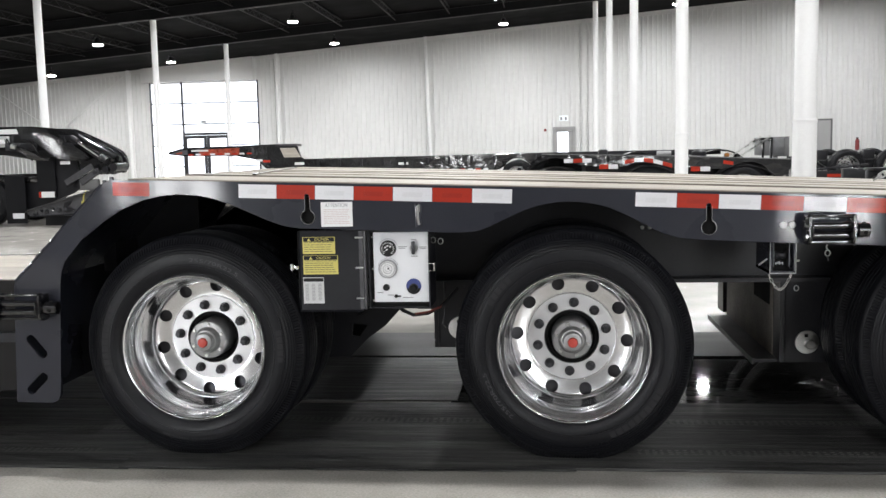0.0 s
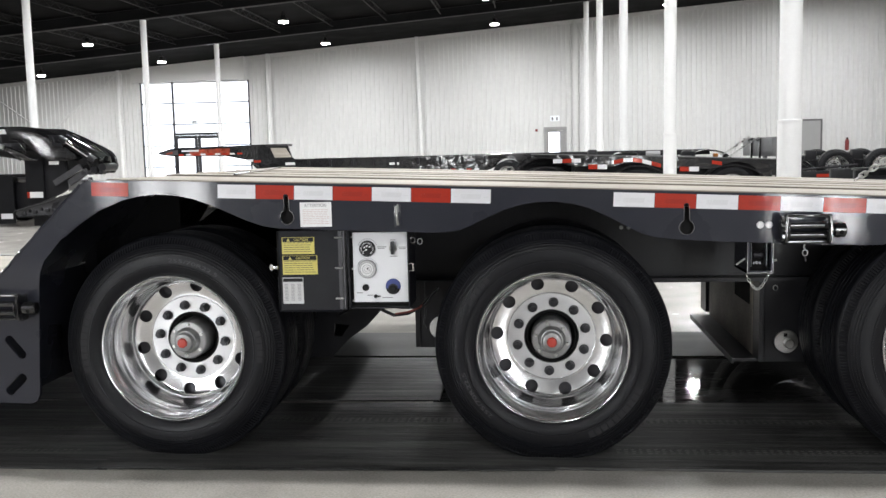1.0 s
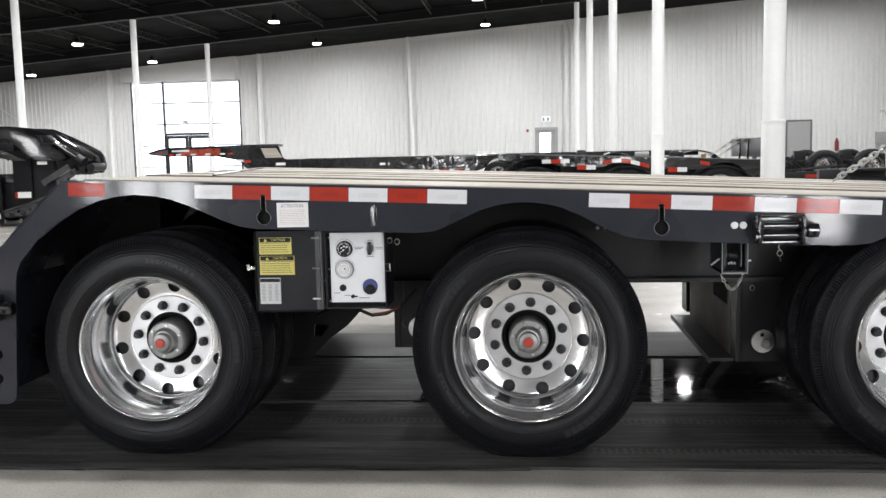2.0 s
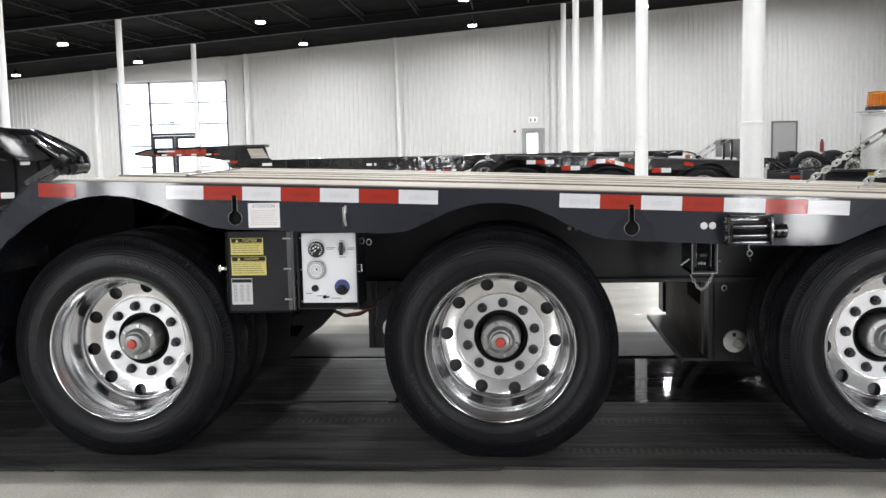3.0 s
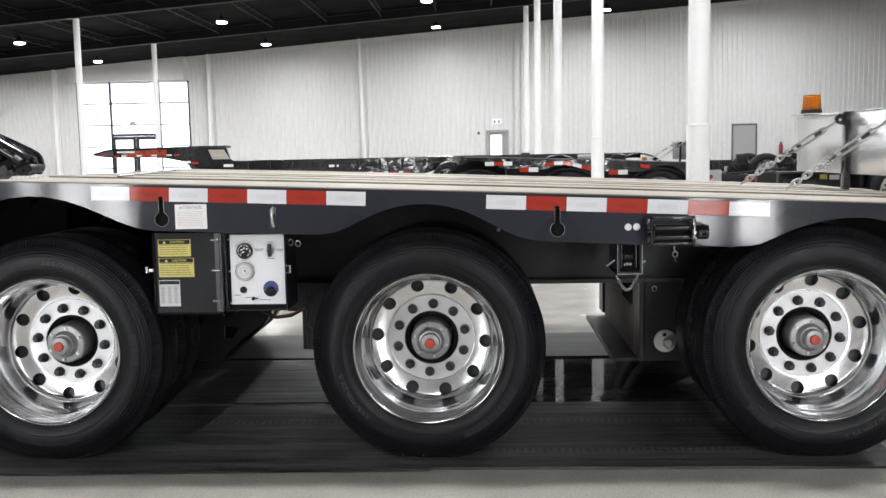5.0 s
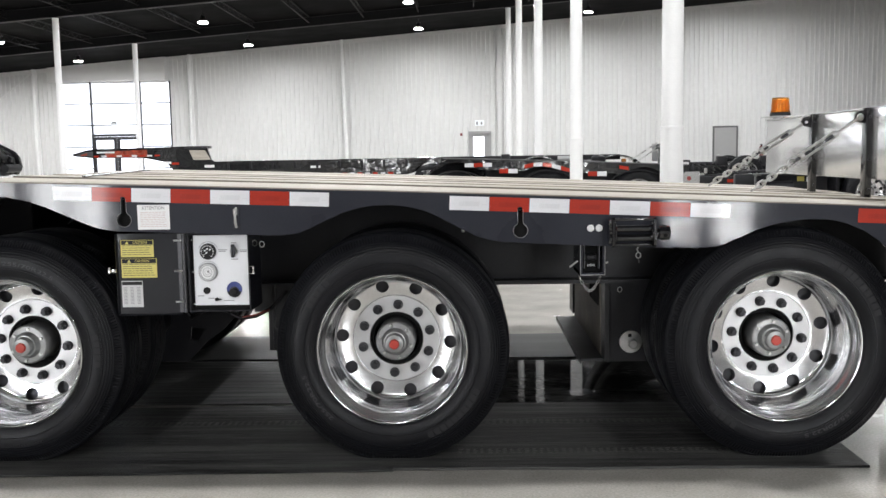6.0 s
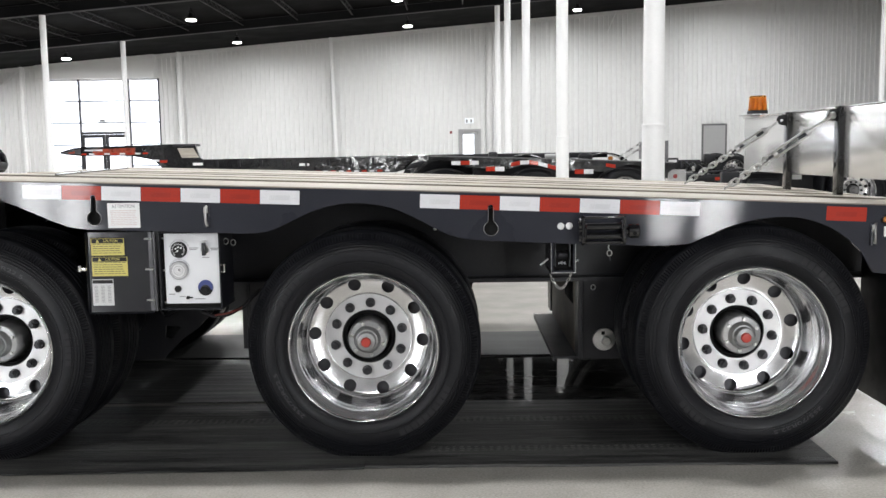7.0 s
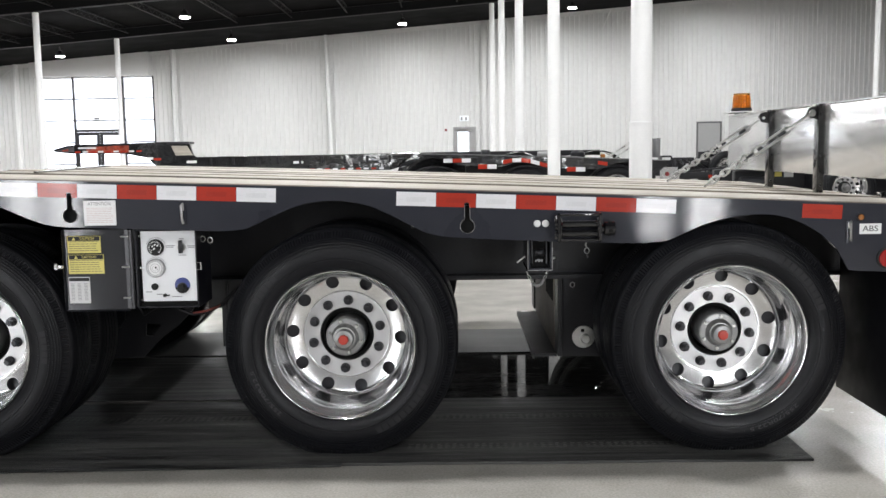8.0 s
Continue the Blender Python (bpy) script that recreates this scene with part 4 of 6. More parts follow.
def build_trailer():
    root = thing("lowboy_trailer", (0, MIDDLE, 0), "dark grey three-axle lowboy trailer with pale plank deck", "trailer", "parked lowboy trailers")
    # side plates
    holes = [keyhole(-1.026, 0.985), keyhole(0.504, 0.923), slot(-2.182, 0.468, 0.076, 0.019, -51), slot(-2.190, 0.313, 0.076, 0.019, 44)]
    near = part("side_plate", prism(side_outline(), SIDE, SIDE + 0.016, holes), FRAME_PAINT, root, "dark grey steel side plate with wheel arches", smooth=False)
    bumped(near, 0.0035)
    part("side_plate", prism(side_outline(), FAR - 0.016, FAR), FRAME_PAINT, root, smooth=False)
    # weld bead along the sloping front edge
    pts = [(-1.865 - 0.39 * i / 30 + 0.0015 * math.sin(i * 7.1), SIDE + 0.002 + 0.001 * math.sin(i * 5.3), 1.124 - 0.385 * i / 30 + 0.0015 * math.cos(i * 9.7)) for i in range(31)]
    part("weld_bead", sweep(pts, 0.006, 6), FRAME_PAINT, root)
    # cover plate across the sloping front
    bm = bmesh.new()
    for (x0, z0), (x1, z1) in (((-1.76, 1.135), (-1.87, 1.115)), ((-1.87, 1.115), (-2.245, 0.735)), ((-2.245, 0.735), (-2.268, 0.24))):
        v = [bm.verts.new(p) for p in ((x0, SIDE + 0.02, z0), (x1, SIDE + 0.02, z1), (x1, FAR - 0.02, z1), (x0, FAR - 0.02, z0), (x0 + 0.015, SIDE + 0.02, z0 - 0.012), (x1 + 0.015, SIDE + 0.02, z1 - 0.012), (x1 + 0.015, FAR - 0.02, z1 - 0.012), (x0 + 0.015, FAR - 0.02, z0 - 0.012))]
        for f in ((0, 1, 2, 3), (7, 6, 5, 4), (0, 4, 5, 1), (1, 5, 6, 2), (2, 6, 7, 3), (3, 7, 4, 0)):
            bm.faces.new([v[i] for i in f])
    bmesh.ops.remove_doubles(bm, verts=bm.verts, dist=0.0005)
    bmesh.ops.recalc_face_normals(bm, faces=bm.faces)
    part("front_drop_plate", bm, FRAME_PAINT, root, smooth=False)
    # keyhole rims
    for x, z in ((-1.026, 0.985), (0.504, 0.923)):
        loop = [(px, SIDE - 0.0005, pz) for px, pz in arc(x, z - 0.002, 0.0277, 116, 424, 20)]
        loop += [(x + s_ * 0.0100, SIDE - 0.0005, z + h) for s_, h in ((1, 0.030), (1, 0.078), (-1, 0.078), (-1, 0.030))]
        part("keyhole_rim", sweep(loop, 0.0012, 6, True), CAST, root, "thin pale rim round the keyhole")
        # Added black plate makes the space behind the keyhole look unlit.
        part("keyhole_backing", box(x - 0.045, x + 0.045, SIDE + 0.024, SIDE + 0.030, z - 0.05, z + 0.10), BLACK_HOLE, root, smooth=False)
    # deck underside and outer rim: plate added to block light from above
    bm = bmesh.new()
    for k in range(12):
        xa, xb = DECK_FRONT + (DECK_REAR - DECK_FRONT) * k / 12, DECK_FRONT + (DECK_REAR - DECK_FRONT) * (k + 1) / 12
        za, zb = plate_top(xa) - 0.05, plate_top(xb) - 0.05
        v = [bm.verts.new(p) for p in ((xa, SIDE + 0.017, za), (xb, SIDE + 0.017, zb), (xb, FAR - 0.017, zb), (xa, FAR - 0.017, za), (xa, SIDE + 0.017, za + 0.008), (xb, SIDE + 0.017, zb + 0.008), (xb, FAR - 0.017, zb + 0.008), (xa, FAR - 0.017, za + 0.008))]
        for f in ((3, 2, 1, 0), (4, 5, 6, 7), (0, 1, 5, 4), (2, 3, 7, 6)):
            bm.faces.new([v[i] for i in f])
    part("deck_pan", bm, BLACK_PAINT, root, smooth=False)
    # inner longitudinal beams, cross members, lower flange
    for y, xa in ((4.10, -0.95), (5.48, -2.2)):
        bm = bmesh.new()
        xs = [xa + (2.3 - xa) * k / 10 for k in range(11)]
        prism([(xa, 0.655), (2.3, 0.655)] + [(x, min(plate_top(x), plate_top(-1.8) - 0.9 * max(0.0, -1.85 - x)) - 0.055) for x in xs[::-1]], y - 0.008, y + 0.008, bm=bm)
        box(max(xa, -2.0), 2.3, y - 0.09, y + 0.09, 0.638, 0.655, bm=bm)
        part("main_beam", bm, BLACK_PAINT if y < 5 else BEAM_BLACK, root, smooth=False)
    for x in (-2.15, -0.98, -0.76, -0.45, 0.45, 0.76, 1.05, 2.25):
        part("cross_member", box(x - 0.03, x + 0.03, 4.11, FAR - 0.62, 0.70, 0.915), BLACK_PAINT, root, smooth=False)
    # running gear
    for ax in AXLES:
        part("axle", cyl((ax, 3.75, HUB_Z), (ax, 5.83, HUB_Z), 0.065, 20), BLACK_PAINT, root)
        for y in (4.02, 5.56):
            part("brake_drum", lathe([(0.12, y - 0.10), (0.20, y - 0.10), (0.205, y + 0.10), (0.12, y + 0.12)], 32, "y", at=(ax, 0, HUB_Z)), BLACK_PAINT, root)
        rake = plate_top(ax) - plate_top(AXLES[2])
        for y in (4.16, 5.42):
            hx = ax - 0.49
            hb = bmesh.new()
            box(hx - 0.10, hx - 0.09, y - 0.075, y + 0.075, 0.27 + rake, 0.655, bm=hb)
            box(hx - 0.10, hx + 0.17, y - 0.075, y - 0.063, 0.27 + rake, 0.655, bm=hb)
            box(hx - 0.10, hx + 0.17, y + 0.063, y + 0.075, 0.27 + rake, 0.655, bm=hb)
            # Extra left plate, added to close a bright gap to the cross plate.
            box(hx - 0.119, hx - 0.1005, y - 0.075, y + 0.075, 0.27 + rake, 0.655, bm=hb)
            part("hanger", hb, BLACK_PAINT, root, "black suspension hanger bracket", smooth=False)
            part("trailing_arm", box(hx - 0.04, ax + 0.30, y - 0.05, y + 0.05, 0.33, 0.43, 0.01), BLACK_PAINT, root)
            part("air_spring", lathe([(0.09, 0.40), (0.115, 0.44), (0.12, 0.50), (0.105, 0.535), (0.12, 0.57), (0.12, 0.62), (0.10, 0.645)], 24, "z", at=(ax + 0.30, y + (0.06 if y < 5 else -0.06), 0)), RUBBER, root)
        yy = 4.083
        ec = part("pivot_disc", lathe([(0.052, yy), (0.050, yy - 0.006), (0.02, yy - 0.007)], 32, "y", at=(ax - 0.493, 0, 0.361 + rake)), STEEL, root, "round steel pivot washer")
        part("pivot_bolt", lathe([(0.022, yy - 0.006), (0.022, yy - 0.026), (0.017, yy - 0.031)], 14, "y", at=(ax - 0.485, 0, 0.355 + rake)), STEEL, ec)
        # Solid near-black square on the washer, drawn for a shaded hole.
        part("square_hole", box(ax - 0.505, ax - 0.490, yy - 0.0085, yy - 0.006, 0.383 + rake, 0.398 + rake), BLACK_HOLE, ec, smooth=False)
        # sloping steel channel beside the hanger
        x0 = ax - 1.524
        if ax == 0.0:
            loop = [(-0.80, 0.655), (-0.80, 0.475), (-0.872, 0.398), (-0.957, 0.338), (-1.044, 0.249), (-1.30, 0.236), (-1.34, 0.655)]
            part("gusset_plate", prism(loop, 4.29, 4.302, [[(-1.03, 0.408), (-0.957, 0.402), (-1.0, 0.345), (-1.035, 0.35)]]), BLACK_PAINT, root, smooth=False)
        if ax < 1.0:
            continue
        sh = part("shelf_plate", box(x0 + 0.812, x0 + 0.911, 4.10, 5.20, 0.268, 0.280), BLACK_PAINT, root, smooth=False)
        part("shelf_flange", box(x0 + 0.804, x0 + 0.812, 4.10, 5.20, 0.258, 0.283), BLACK_PAINT, sh, smooth=False)
        cp = part("cross_plate", box(x0 + 0.913, x0 + 0.917, 4.20, 5.22, 0.268, 0.636), PALED_PLATE, root, "brown cross plate, paled where little light reaches", smooth=False)
        # Near-black slab before the plate imitates a dark opening.
        part("plate_opening", box(x0 + 0.908, x0 + 0.912, 4.25, 4.55, 0.50, 0.634), BLACK_HOLE, cp, smooth=False)
    # Added plate hides the lit floor, so the arch looks dark inside.
    part("arch_liner", box(-2.2, -1.80, 4.35, 4.36, 0.20, 1.05), BLACK_PAINT, root, smooth=False)
    # wheels on both sides
    rim, shared = rim_mesh(), {}
    tm = bpy.data.meshes.new("tyre")
    bm = tyre_bm()
    bm.to_mesh(tm)
    bm.free()
    smooth_mesh(tm, 40)
    tm.materials.append(RUBBER)
    for ax, phase, theta in zip(AXLES, (11.5, 32.0, 12.0), (180, -40, 47)):
        build_wheel(root, rim, tm, ax, phase, theta, shared)
        w = new("far_wheel", rim)
        w.parent, w.location, w.rotation_euler = root, Vector((ax, FAR - 0.010, HUB_Z)) - root.location, (0, 0, math.pi)
        for dy in (0, 0.30):
            ty = new("tyre", tm)
            ty.parent, ty.location = w, (0, dy, 0)
    # reflective tape
    white = part("reflective_tape", box(0.0, 0.1515, SIDE - 0.0012, SIDE - 0.0002, -0.0535, 0.0), TAPE_WHITE, root, "white reflective tape", smooth=False, shift=Vector((0, -SIDE, 0)))
    red = part("reflective_tape", box(0.0, 0.1515, SIDE - 0.0012, SIDE - 0.0002, -0.0535, 0.0), TAPE_RED, root, "red reflective tape", smooth=False, shift=Vector((0, -SIDE, 0)))
    def tape_mark():
        bm = bmesh.new()
        for x0, x1 in ((0.034, 0.037), (0.039, 0.044), (0.046, 0.053), (0.055, 0.112)):
            prism([(x0, -0.037), (x1, -0.037), (x1 + 0.005, -0.019), (x0 + 0.005, -0.019)], -0.0015, -0.0012, bm=bm)
        for x0, x1 in ((0.010, 0.026), (0.124, 0.142)):
            box(x0, x1, -0.0015, -0.0012, -0.031, -0.029, bm=bm)
        return bm

    zero = Vector((0, 0, 0))
    inkw = part("tape_print", tape_mark(), TAPE_INK, white, smooth=False, shift=zero)
    inkr = part("tape_print", tape_mark(), TAPE_INK_RED, red, smooth=False, shift=zero)
    seq = [(-1.2985 + 0.1532 * i, i % 2) for i in range(7)] + [(0.2345 + 0.1528 * i, i % 2) for i in range(7)] + [(-1.815, 1), (1.7825, 1)]
    used = [False, False]
    for x, is_red in seq:
        ob, ink = (red, inkr) if is_red else (white, inkw)
        cut = [k - x for k in (-1.026, 0.504) if 0.0 < k - x < 0.15]
        if cut:
            c = cut[0]
            loop = [(0, 0), (0, -0.0535), (c - 0.0095, -0.0535), (c - 0.0095, -0.038), (c - 0.006, -0.034), (c + 0.006, -0.034), (c + 0.0095, -0.038), (c + 0.0095, -0.0535), (0.1515, -0.0535), (0.1515, 0)]
            o = part("reflective_tape", prism(loop, -0.0012, -0.0002), TAPE_RED, root, smooth=False, shift=Vector((0, 0, 0)))
            o.location = Vector((x, SIDE, tape_top(x))) - root.location
            o.rotation_euler = (0, -math.atan2(tape_top(x + 0.15) - tape_top(x), 0.15), 0)
            again(ink, (0, 0, 0), o)
            continue
        tilt = math.degrees(math.atan2(tape_top(x + 0.15) - tape_top(x), 0.15))
        loc = Vector((x, SIDE, tape_top(x))) - root.location
        if not used[is_red]:
            used[is_red] = True
            ob.location, ob.rotation_euler = loc, (0, -radians(tilt), 0)
        else:
            o = again(ob, loc, root, (0, -tilt, 0))
            again(ink, (0, 0, 0), o)
    # attention notice
    y = SIDE - 0.0002
    n = label_plate(root, "notice", -0.973, -0.848, 0.944, 1.040, y, LABEL_WHITE, "white notice sticker")
    part("heading", face_text("ATTENTION", 0.019, -0.911, y - 0.0014, 1.027, 0.088), INK_GREY, n, smooth=False)
    rows = []
    for i in range(9):
        z = 1.011 - i * 0.0068
        x = -0.962
        while x < -0.866:
            w = random.uniform(0.006, 0.016)
            rows.append((x, min(x + w, -0.859), z, 0.0018))
            x += w + 0.003
    part("small_print", bars(rows, y - 0.0014), INK_ROSE, n, smooth=False)
    # hook latches
    for x, z in ((-0.590, 0.984), (1.960, 0.880)):
        la = part("latch", box(x - 0.013, x + 0.013, SIDE - 0.008, SIDE, z - 0.045, z + 0.042, 0.003), FRAME_PAINT, root, "steel hook latch")
        hk = part("hook", sweep([(x + 0.003, SIDE - 0.010, z - 0.036), (x + 0.001, SIDE - 0.017, z - 0.018), (x, SIDE - 0.018, z + 0.012), (x, SIDE - 0.018, z + 0.032), (x + 0.004, SIDE - 0.010, z + 0.040)], 0.0048, 8), STEEL, la)
        part("hook_plate", box(x - 0.008, x + 0.008, SIDE - 0.014, SIDE - 0.008, z + 0.012, z + 0.036, 0.002, 1), STEEL, la)
    # bolts
    for x in (0.771, 0.803):
        part("bolt_head", lathe([(0.0135, SIDE - 0.001), (0.0135, SIDE - 0.005), (0.011, SIDE - 0.007), (0.004, SIDE - 0.0072)], 20, "y", at=(x, 0, 0.927)), LABEL_WHITE, root, "bright bolt head")
    for x in (0.283, 0.312):
        part("bolt_head", lathe([(0.008, 3.72), (0.008, 3.712), (0.004, 3.709)], 12, "y", at=(x, 0, 0.905)), STEEL, root)
    winch(root, 0.822, 1.060, 0.912)
    winch(root, -2.335, -2.052, 0.640)
    # strap roller box under the plate
    rb = bmesh.new()
    x0, x1, z0, z1, ya = 0.738, 0.836, 0.737, 0.930, 3.545
    for q in ((x0, x0 + 0.010, z0, z1), (x1 - 0.010, x1, z0, z1), (x0, x1, z0, z0 + 0.010)):
        box(q[0], q[1], ya, ya + 0.22, q[2], q[3], bm=rb)
    rbx = part("stake_pocket", rb, FRAME_PAINT, root, "open steel pocket box", smooth=False)
    part("pocket_back", box(x0 + 0.01, x1 - 0.01, ya + 0.06, ya + 0.07, z0 + 0.01, z1), BLACK_HOLE, rbx, smooth=False)
    for dx in (0.019, 0.076):
        part("pocket_rail", box(x0 + dx, x0 + dx + 0.0025, ya + 0.02, ya + 0.06, z0 + 0.024, z1), HINGE_STEEL, rbx, smooth=False)
    for q in ((x0, x0 + 0.003, z0, z1), (x1 - 0.003, x1, z0, z1), (x0 + 0.003, x1 - 0.003, z0, z0 + 0.004)):
        part("worn_edge", box(q[0], q[1], ya - 0.002, ya, q[2], q[3], 0.0008, 1), CAST, rbx, "pale metal edge strip", smooth=False)
    for k in range(5):
        part("pocket_print", box(x0 + 0.036 + 0.006 * k, x0 + 0.040 + 0.006 * k, ya + 0.058, ya + 0.0598, z0 + 0.028 + 0.003 * (k % 2), z0 + 0.036 + 0.002 * (k % 3)), LABEL_PALE, rbx, smooth=False)
    part("roller", lathe([(0.010, x0 + 0.026), (0.015, x0 + 0.034), (0.011, x0 + 0.047), (0.015, x0 + 0.060), (0.010, x0 + 0.070)], 16, "x", at=(0, ya + 0.040, z0 + 0.068)), DARK_STEEL, rbx)
    small = bpy.data.meshes.new("chain_link")
    bm = link_bm(0.021, 0.0125, 0.0017)
    bm.to_mesh(small)
    bm.free()
    smooth_mesh(small, 60)
    small.materials.append(STEEL)
    sag = [(x0 - 0.005 + 0.084 * i / 11, ya - 0.006, 0.736 - 0.058 * math.sin(math.pi * i / 11)) for i in range(12)]
    for i in range(11):
        chain_between(root, "chain", sag[i], sag[i + 1], 1, small, rbx, STEEL, i)
    part("lock_pin", cyl((x0 - 0.042, ya - 0.008, 0.772), (x0 - 0.010, ya - 0.008, 0.796), 0.0035, 8), STEEL, rbx)
    part("lock_pin", cyl((x1, ya - 0.004, 0.786), (x1 + 0.010, ya - 0.006, 0.789), 0.004, 8), STEEL, rbx)
    for x, yr, z in ((0.988, 3.676, 0.799), (0.981, 4.078, 0.600), (-0.548, 3.60, 0.876), (-0.519, 3.60, 0.871)):
        part("ring_clip", sweep([(x + 0.010 * math.cos(k * 0.7854), yr, z + 0.012 * math.sin(k * 0.7854)) for k in range(8)], 0.0022, 6, True), STEEL, root)
    part("tie_strap", sweep([(0.988, 3.676, 0.811), (0.983, 3.676, 0.822), (0.990, 3.676, 0.845)], 0.003, 6), STEEL, root)
    part("split_pin", cyl((0.988, 3.676, 0.786), (0.992, 3.676, 0.768), 0.0032, 8), HINGE_STEEL, root)
    # control box with open door
    by = 3.535
    bx0, bx1, bz0, bz1 = -0.800, -0.556, 0.612, 0.922
    bm = bmesh.new()
    for q in ((bx0, bx0 + 0.006, bz0, bz1), (bx1 - 0.006, bx1, bz0, bz1), (bx0 + 0.006, bx1 - 0.006, bz0, bz0 + 0.006), (bx0 + 0.006, bx1 - 0.006, bz1 - 0.006, bz1)):
        box(q[0], q[1], by, by + 0.20, q[2], q[3], bm=bm)
    cb = part("control_box", bm, BOX_PAINT, root, "open dark grey air control box", smooth=False)
    bumped(cb, 0.0015)
    py = by + 0.026
    part("back_wall", box(bx0 + 0.006, bx1 - 0.006, by + 0.19, by + 0.2, bz0 + 0.006, bz1 - 0.006), FRAME_PAINT, cb, smooth=False)
    pn = part("control_panel", box(-0.784, -0.563, py, py + 0.004, 0.634, 0.913, 0.001, 1), PANEL_WHITE, cb, "white control panel plate")
    part("gasket", box(bx0 + 0.006, bx1 - 0.006, py + 0.006, py + 0.016, bz0 + 0.006, bz1 - 0.006), BLACK_HOLE, cb, smooth=False)

    def dial(name, x, z, r, material, deep=0.012):
        return part(name, lathe([(r, py), (r, py - deep * 0.7), (r * 0.93, py - deep), (r * 0.6, py - deep * 0.9)], 32, "y", at=(x, 0, z)), material, cb)

    g = dial("air_gauge", -0.724, 0.849, 0.032, INK, 0.014)
    marks = bmesh.new()
    for i in range(26):
        k = radians(-50 + 280 * i / 25)
        c, q = math.cos(k), math.sin(k)
        cyl((-0.724 + 0.021 * c, py - 0.0141, 0.849 + 0.021 * q), (-0.724 + 0.0265 * c, py - 0.0141, 0.849 + 0.0265 * q), 0.0009 if i % 5 else 0.0018, 4, bm=marks)
    for x0, z0 in ((-0.738, 0.850), (-0.728, 0.856), (-0.717, 0.853), (-0.731, 0.841)):
        prism([(x0, z0), (x0 + 0.007, z0 + 0.002), (x0 + 0.008, z0 + 0.008), (x0 + 0.001, z0 + 0.007)], py - 0.0146, py - 0.0140, bm=marks)
    cyl((-0.724, py - 0.0150, 0.847), (-0.741, py - 0.0150, 0.836), 0.0012, 4, bm=marks)
    part("gauge_marks", marks, LABEL_WHITE, g, smooth=False)
    g = dial("air_gauge", -0.726, 0.768, 0.037, RING_GREY, 0.016)
    part("gauge_face", lathe([(0.031, py - 0.0145), (0.031, py - 0.0165), (0.01, py - 0.0166)], 32, "y", at=(-0.726, 0, 0.768)), LABEL_WHITE, g)
    for r0, r1 in ((0.0295, 0.0265), (0.0190, 0.0165), (0.0110, 0.0095)):
        part("gauge_ring", lathe([(r0, py - 0.0166), (r0, py - 0.0169), (r1, py - 0.0169), (r1, py - 0.0166)], 32, "y", closed=True, at=(-0.726, 0, 0.768)), RING_GREY, g, smooth=False)
    part("gauge_boss", lathe([(0.0035, py - 0.0165), (0.0035, py - 0.0185), (0.001, py - 0.019)], 12, "y", at=(-0.723, 0, 0.771)), INK, g)
    marks = bmesh.new()
    for i in range(22):
        k = radians(-45 + 270 * i / 21)
        c, s = math.cos(k), math.sin(k)
        cyl((-0.726 + 0.024 * c, py - 0.0168, 0.768 + 0.024 * s), (-0.726 + 0.028 * c, py - 0.0168, 0.768 + 0.028 * s), 0.0010, 4, bm=marks)
    cyl((-0.726, py - 0.0170, 0.768), (-0.709, py - 0.0170, 0.760), 0.0007, 4, bm=marks)
    part("needle_and_marks", marks, INK_GREY, g, smooth=False)
    v = dial("valve_switch", -0.621, 0.849, 0.016, STEEL)
    bm = box(-0.628, -0.614, py - 0.030, py - 0.010, 0.826, 0.878, 0.004)
    part("lever", bm, DARK_STEEL, v)
    dial("push_button", -0.735, 0.693, 0.0135, INK, 0.008)
    dial("pin_socket", -0.696, 0.658, 0.007, INK, 0.010)
    part("socket_lever", box(-0.702, -0.676, py - 0.012, py - 0.004, 0.656, 0.661, 0.001, 1), INK, cb)
    d = dial("rotary_valve", -0.625, 0.698, 0.030, BLUE, 0.006)
    part("dial_lower_half", prism(arc(-0.625, 0.694, 0.0285, 190, 350, 12), py - 0.0066, py - 0.0058), INK, d, smooth=False)
    part("valve_ring", lathe([(0.019, py - 0.005), (0.019, py - 0.010), (0.012, py - 0.011)], 24, "y", at=(-0.625, 0, 0.690)), DARK_STEEL, d)
    part("valve_knob", lathe([(0.0145, py - 0.010), (0.0145, py - 0.022), (0.012, py - 0.024)], 20, "y", at=(-0.625, 0, 0.690)), INK, d)
    rows = [(-0.685, -0.648, 0.855, 0.003), (-0.683, -0.655, 0.849, 0.003), (-0.600, -0.570, 0.853, 0.003), (-0.598, -0.572, 0.847, 0.003), (-0.632, -0.611, 0.882, 0.003), (-0.634, -0.606, 0.817, 0.003),
            (-0.772, -0.748, 0.672, 0.003), (-0.730, -0.706, 0.662, 0.003), (-0.670, -0.628, 0.652, 0.003), (-0.640, -0.610, 0.709, 0.004)]
    part("panel_print", bars(rows, py - 0.0002), INK_GREY, cb, smooth=False, kind="stuff")
    ring = bmesh.new()
    for i in range(16):
        k0, k1 = radians(20 + 9 * i), radians(26 + 9 * i)
        for cx, cz, r in ((-0.724, 0.849, 0.039), (-0.726, 0.768, 0.042)):
            cyl((cx + r * math.cos(k0), py - 0.0004, cz + r * math.sin(k0)), (cx + r * math.cos(k1), py - 0.0004, cz + r * math.sin(k1)), 0.0012, 4, bm=ring)
    part("dial_print", ring, INK_GREY, cb, smooth=False, kind="stuff")
    for z in (0.895, 0.768, 0.640):
        part("panel_screw", lathe([(0.004, py), (0.004, py - 0.003), (0.002, py - 0.004)], 10, "y", at=(-0.788, 0, z)), STEEL, cb)
    # door leaf swung open
    door = bmesh.new()
    dx0, dx1 = -1.075, -0.826
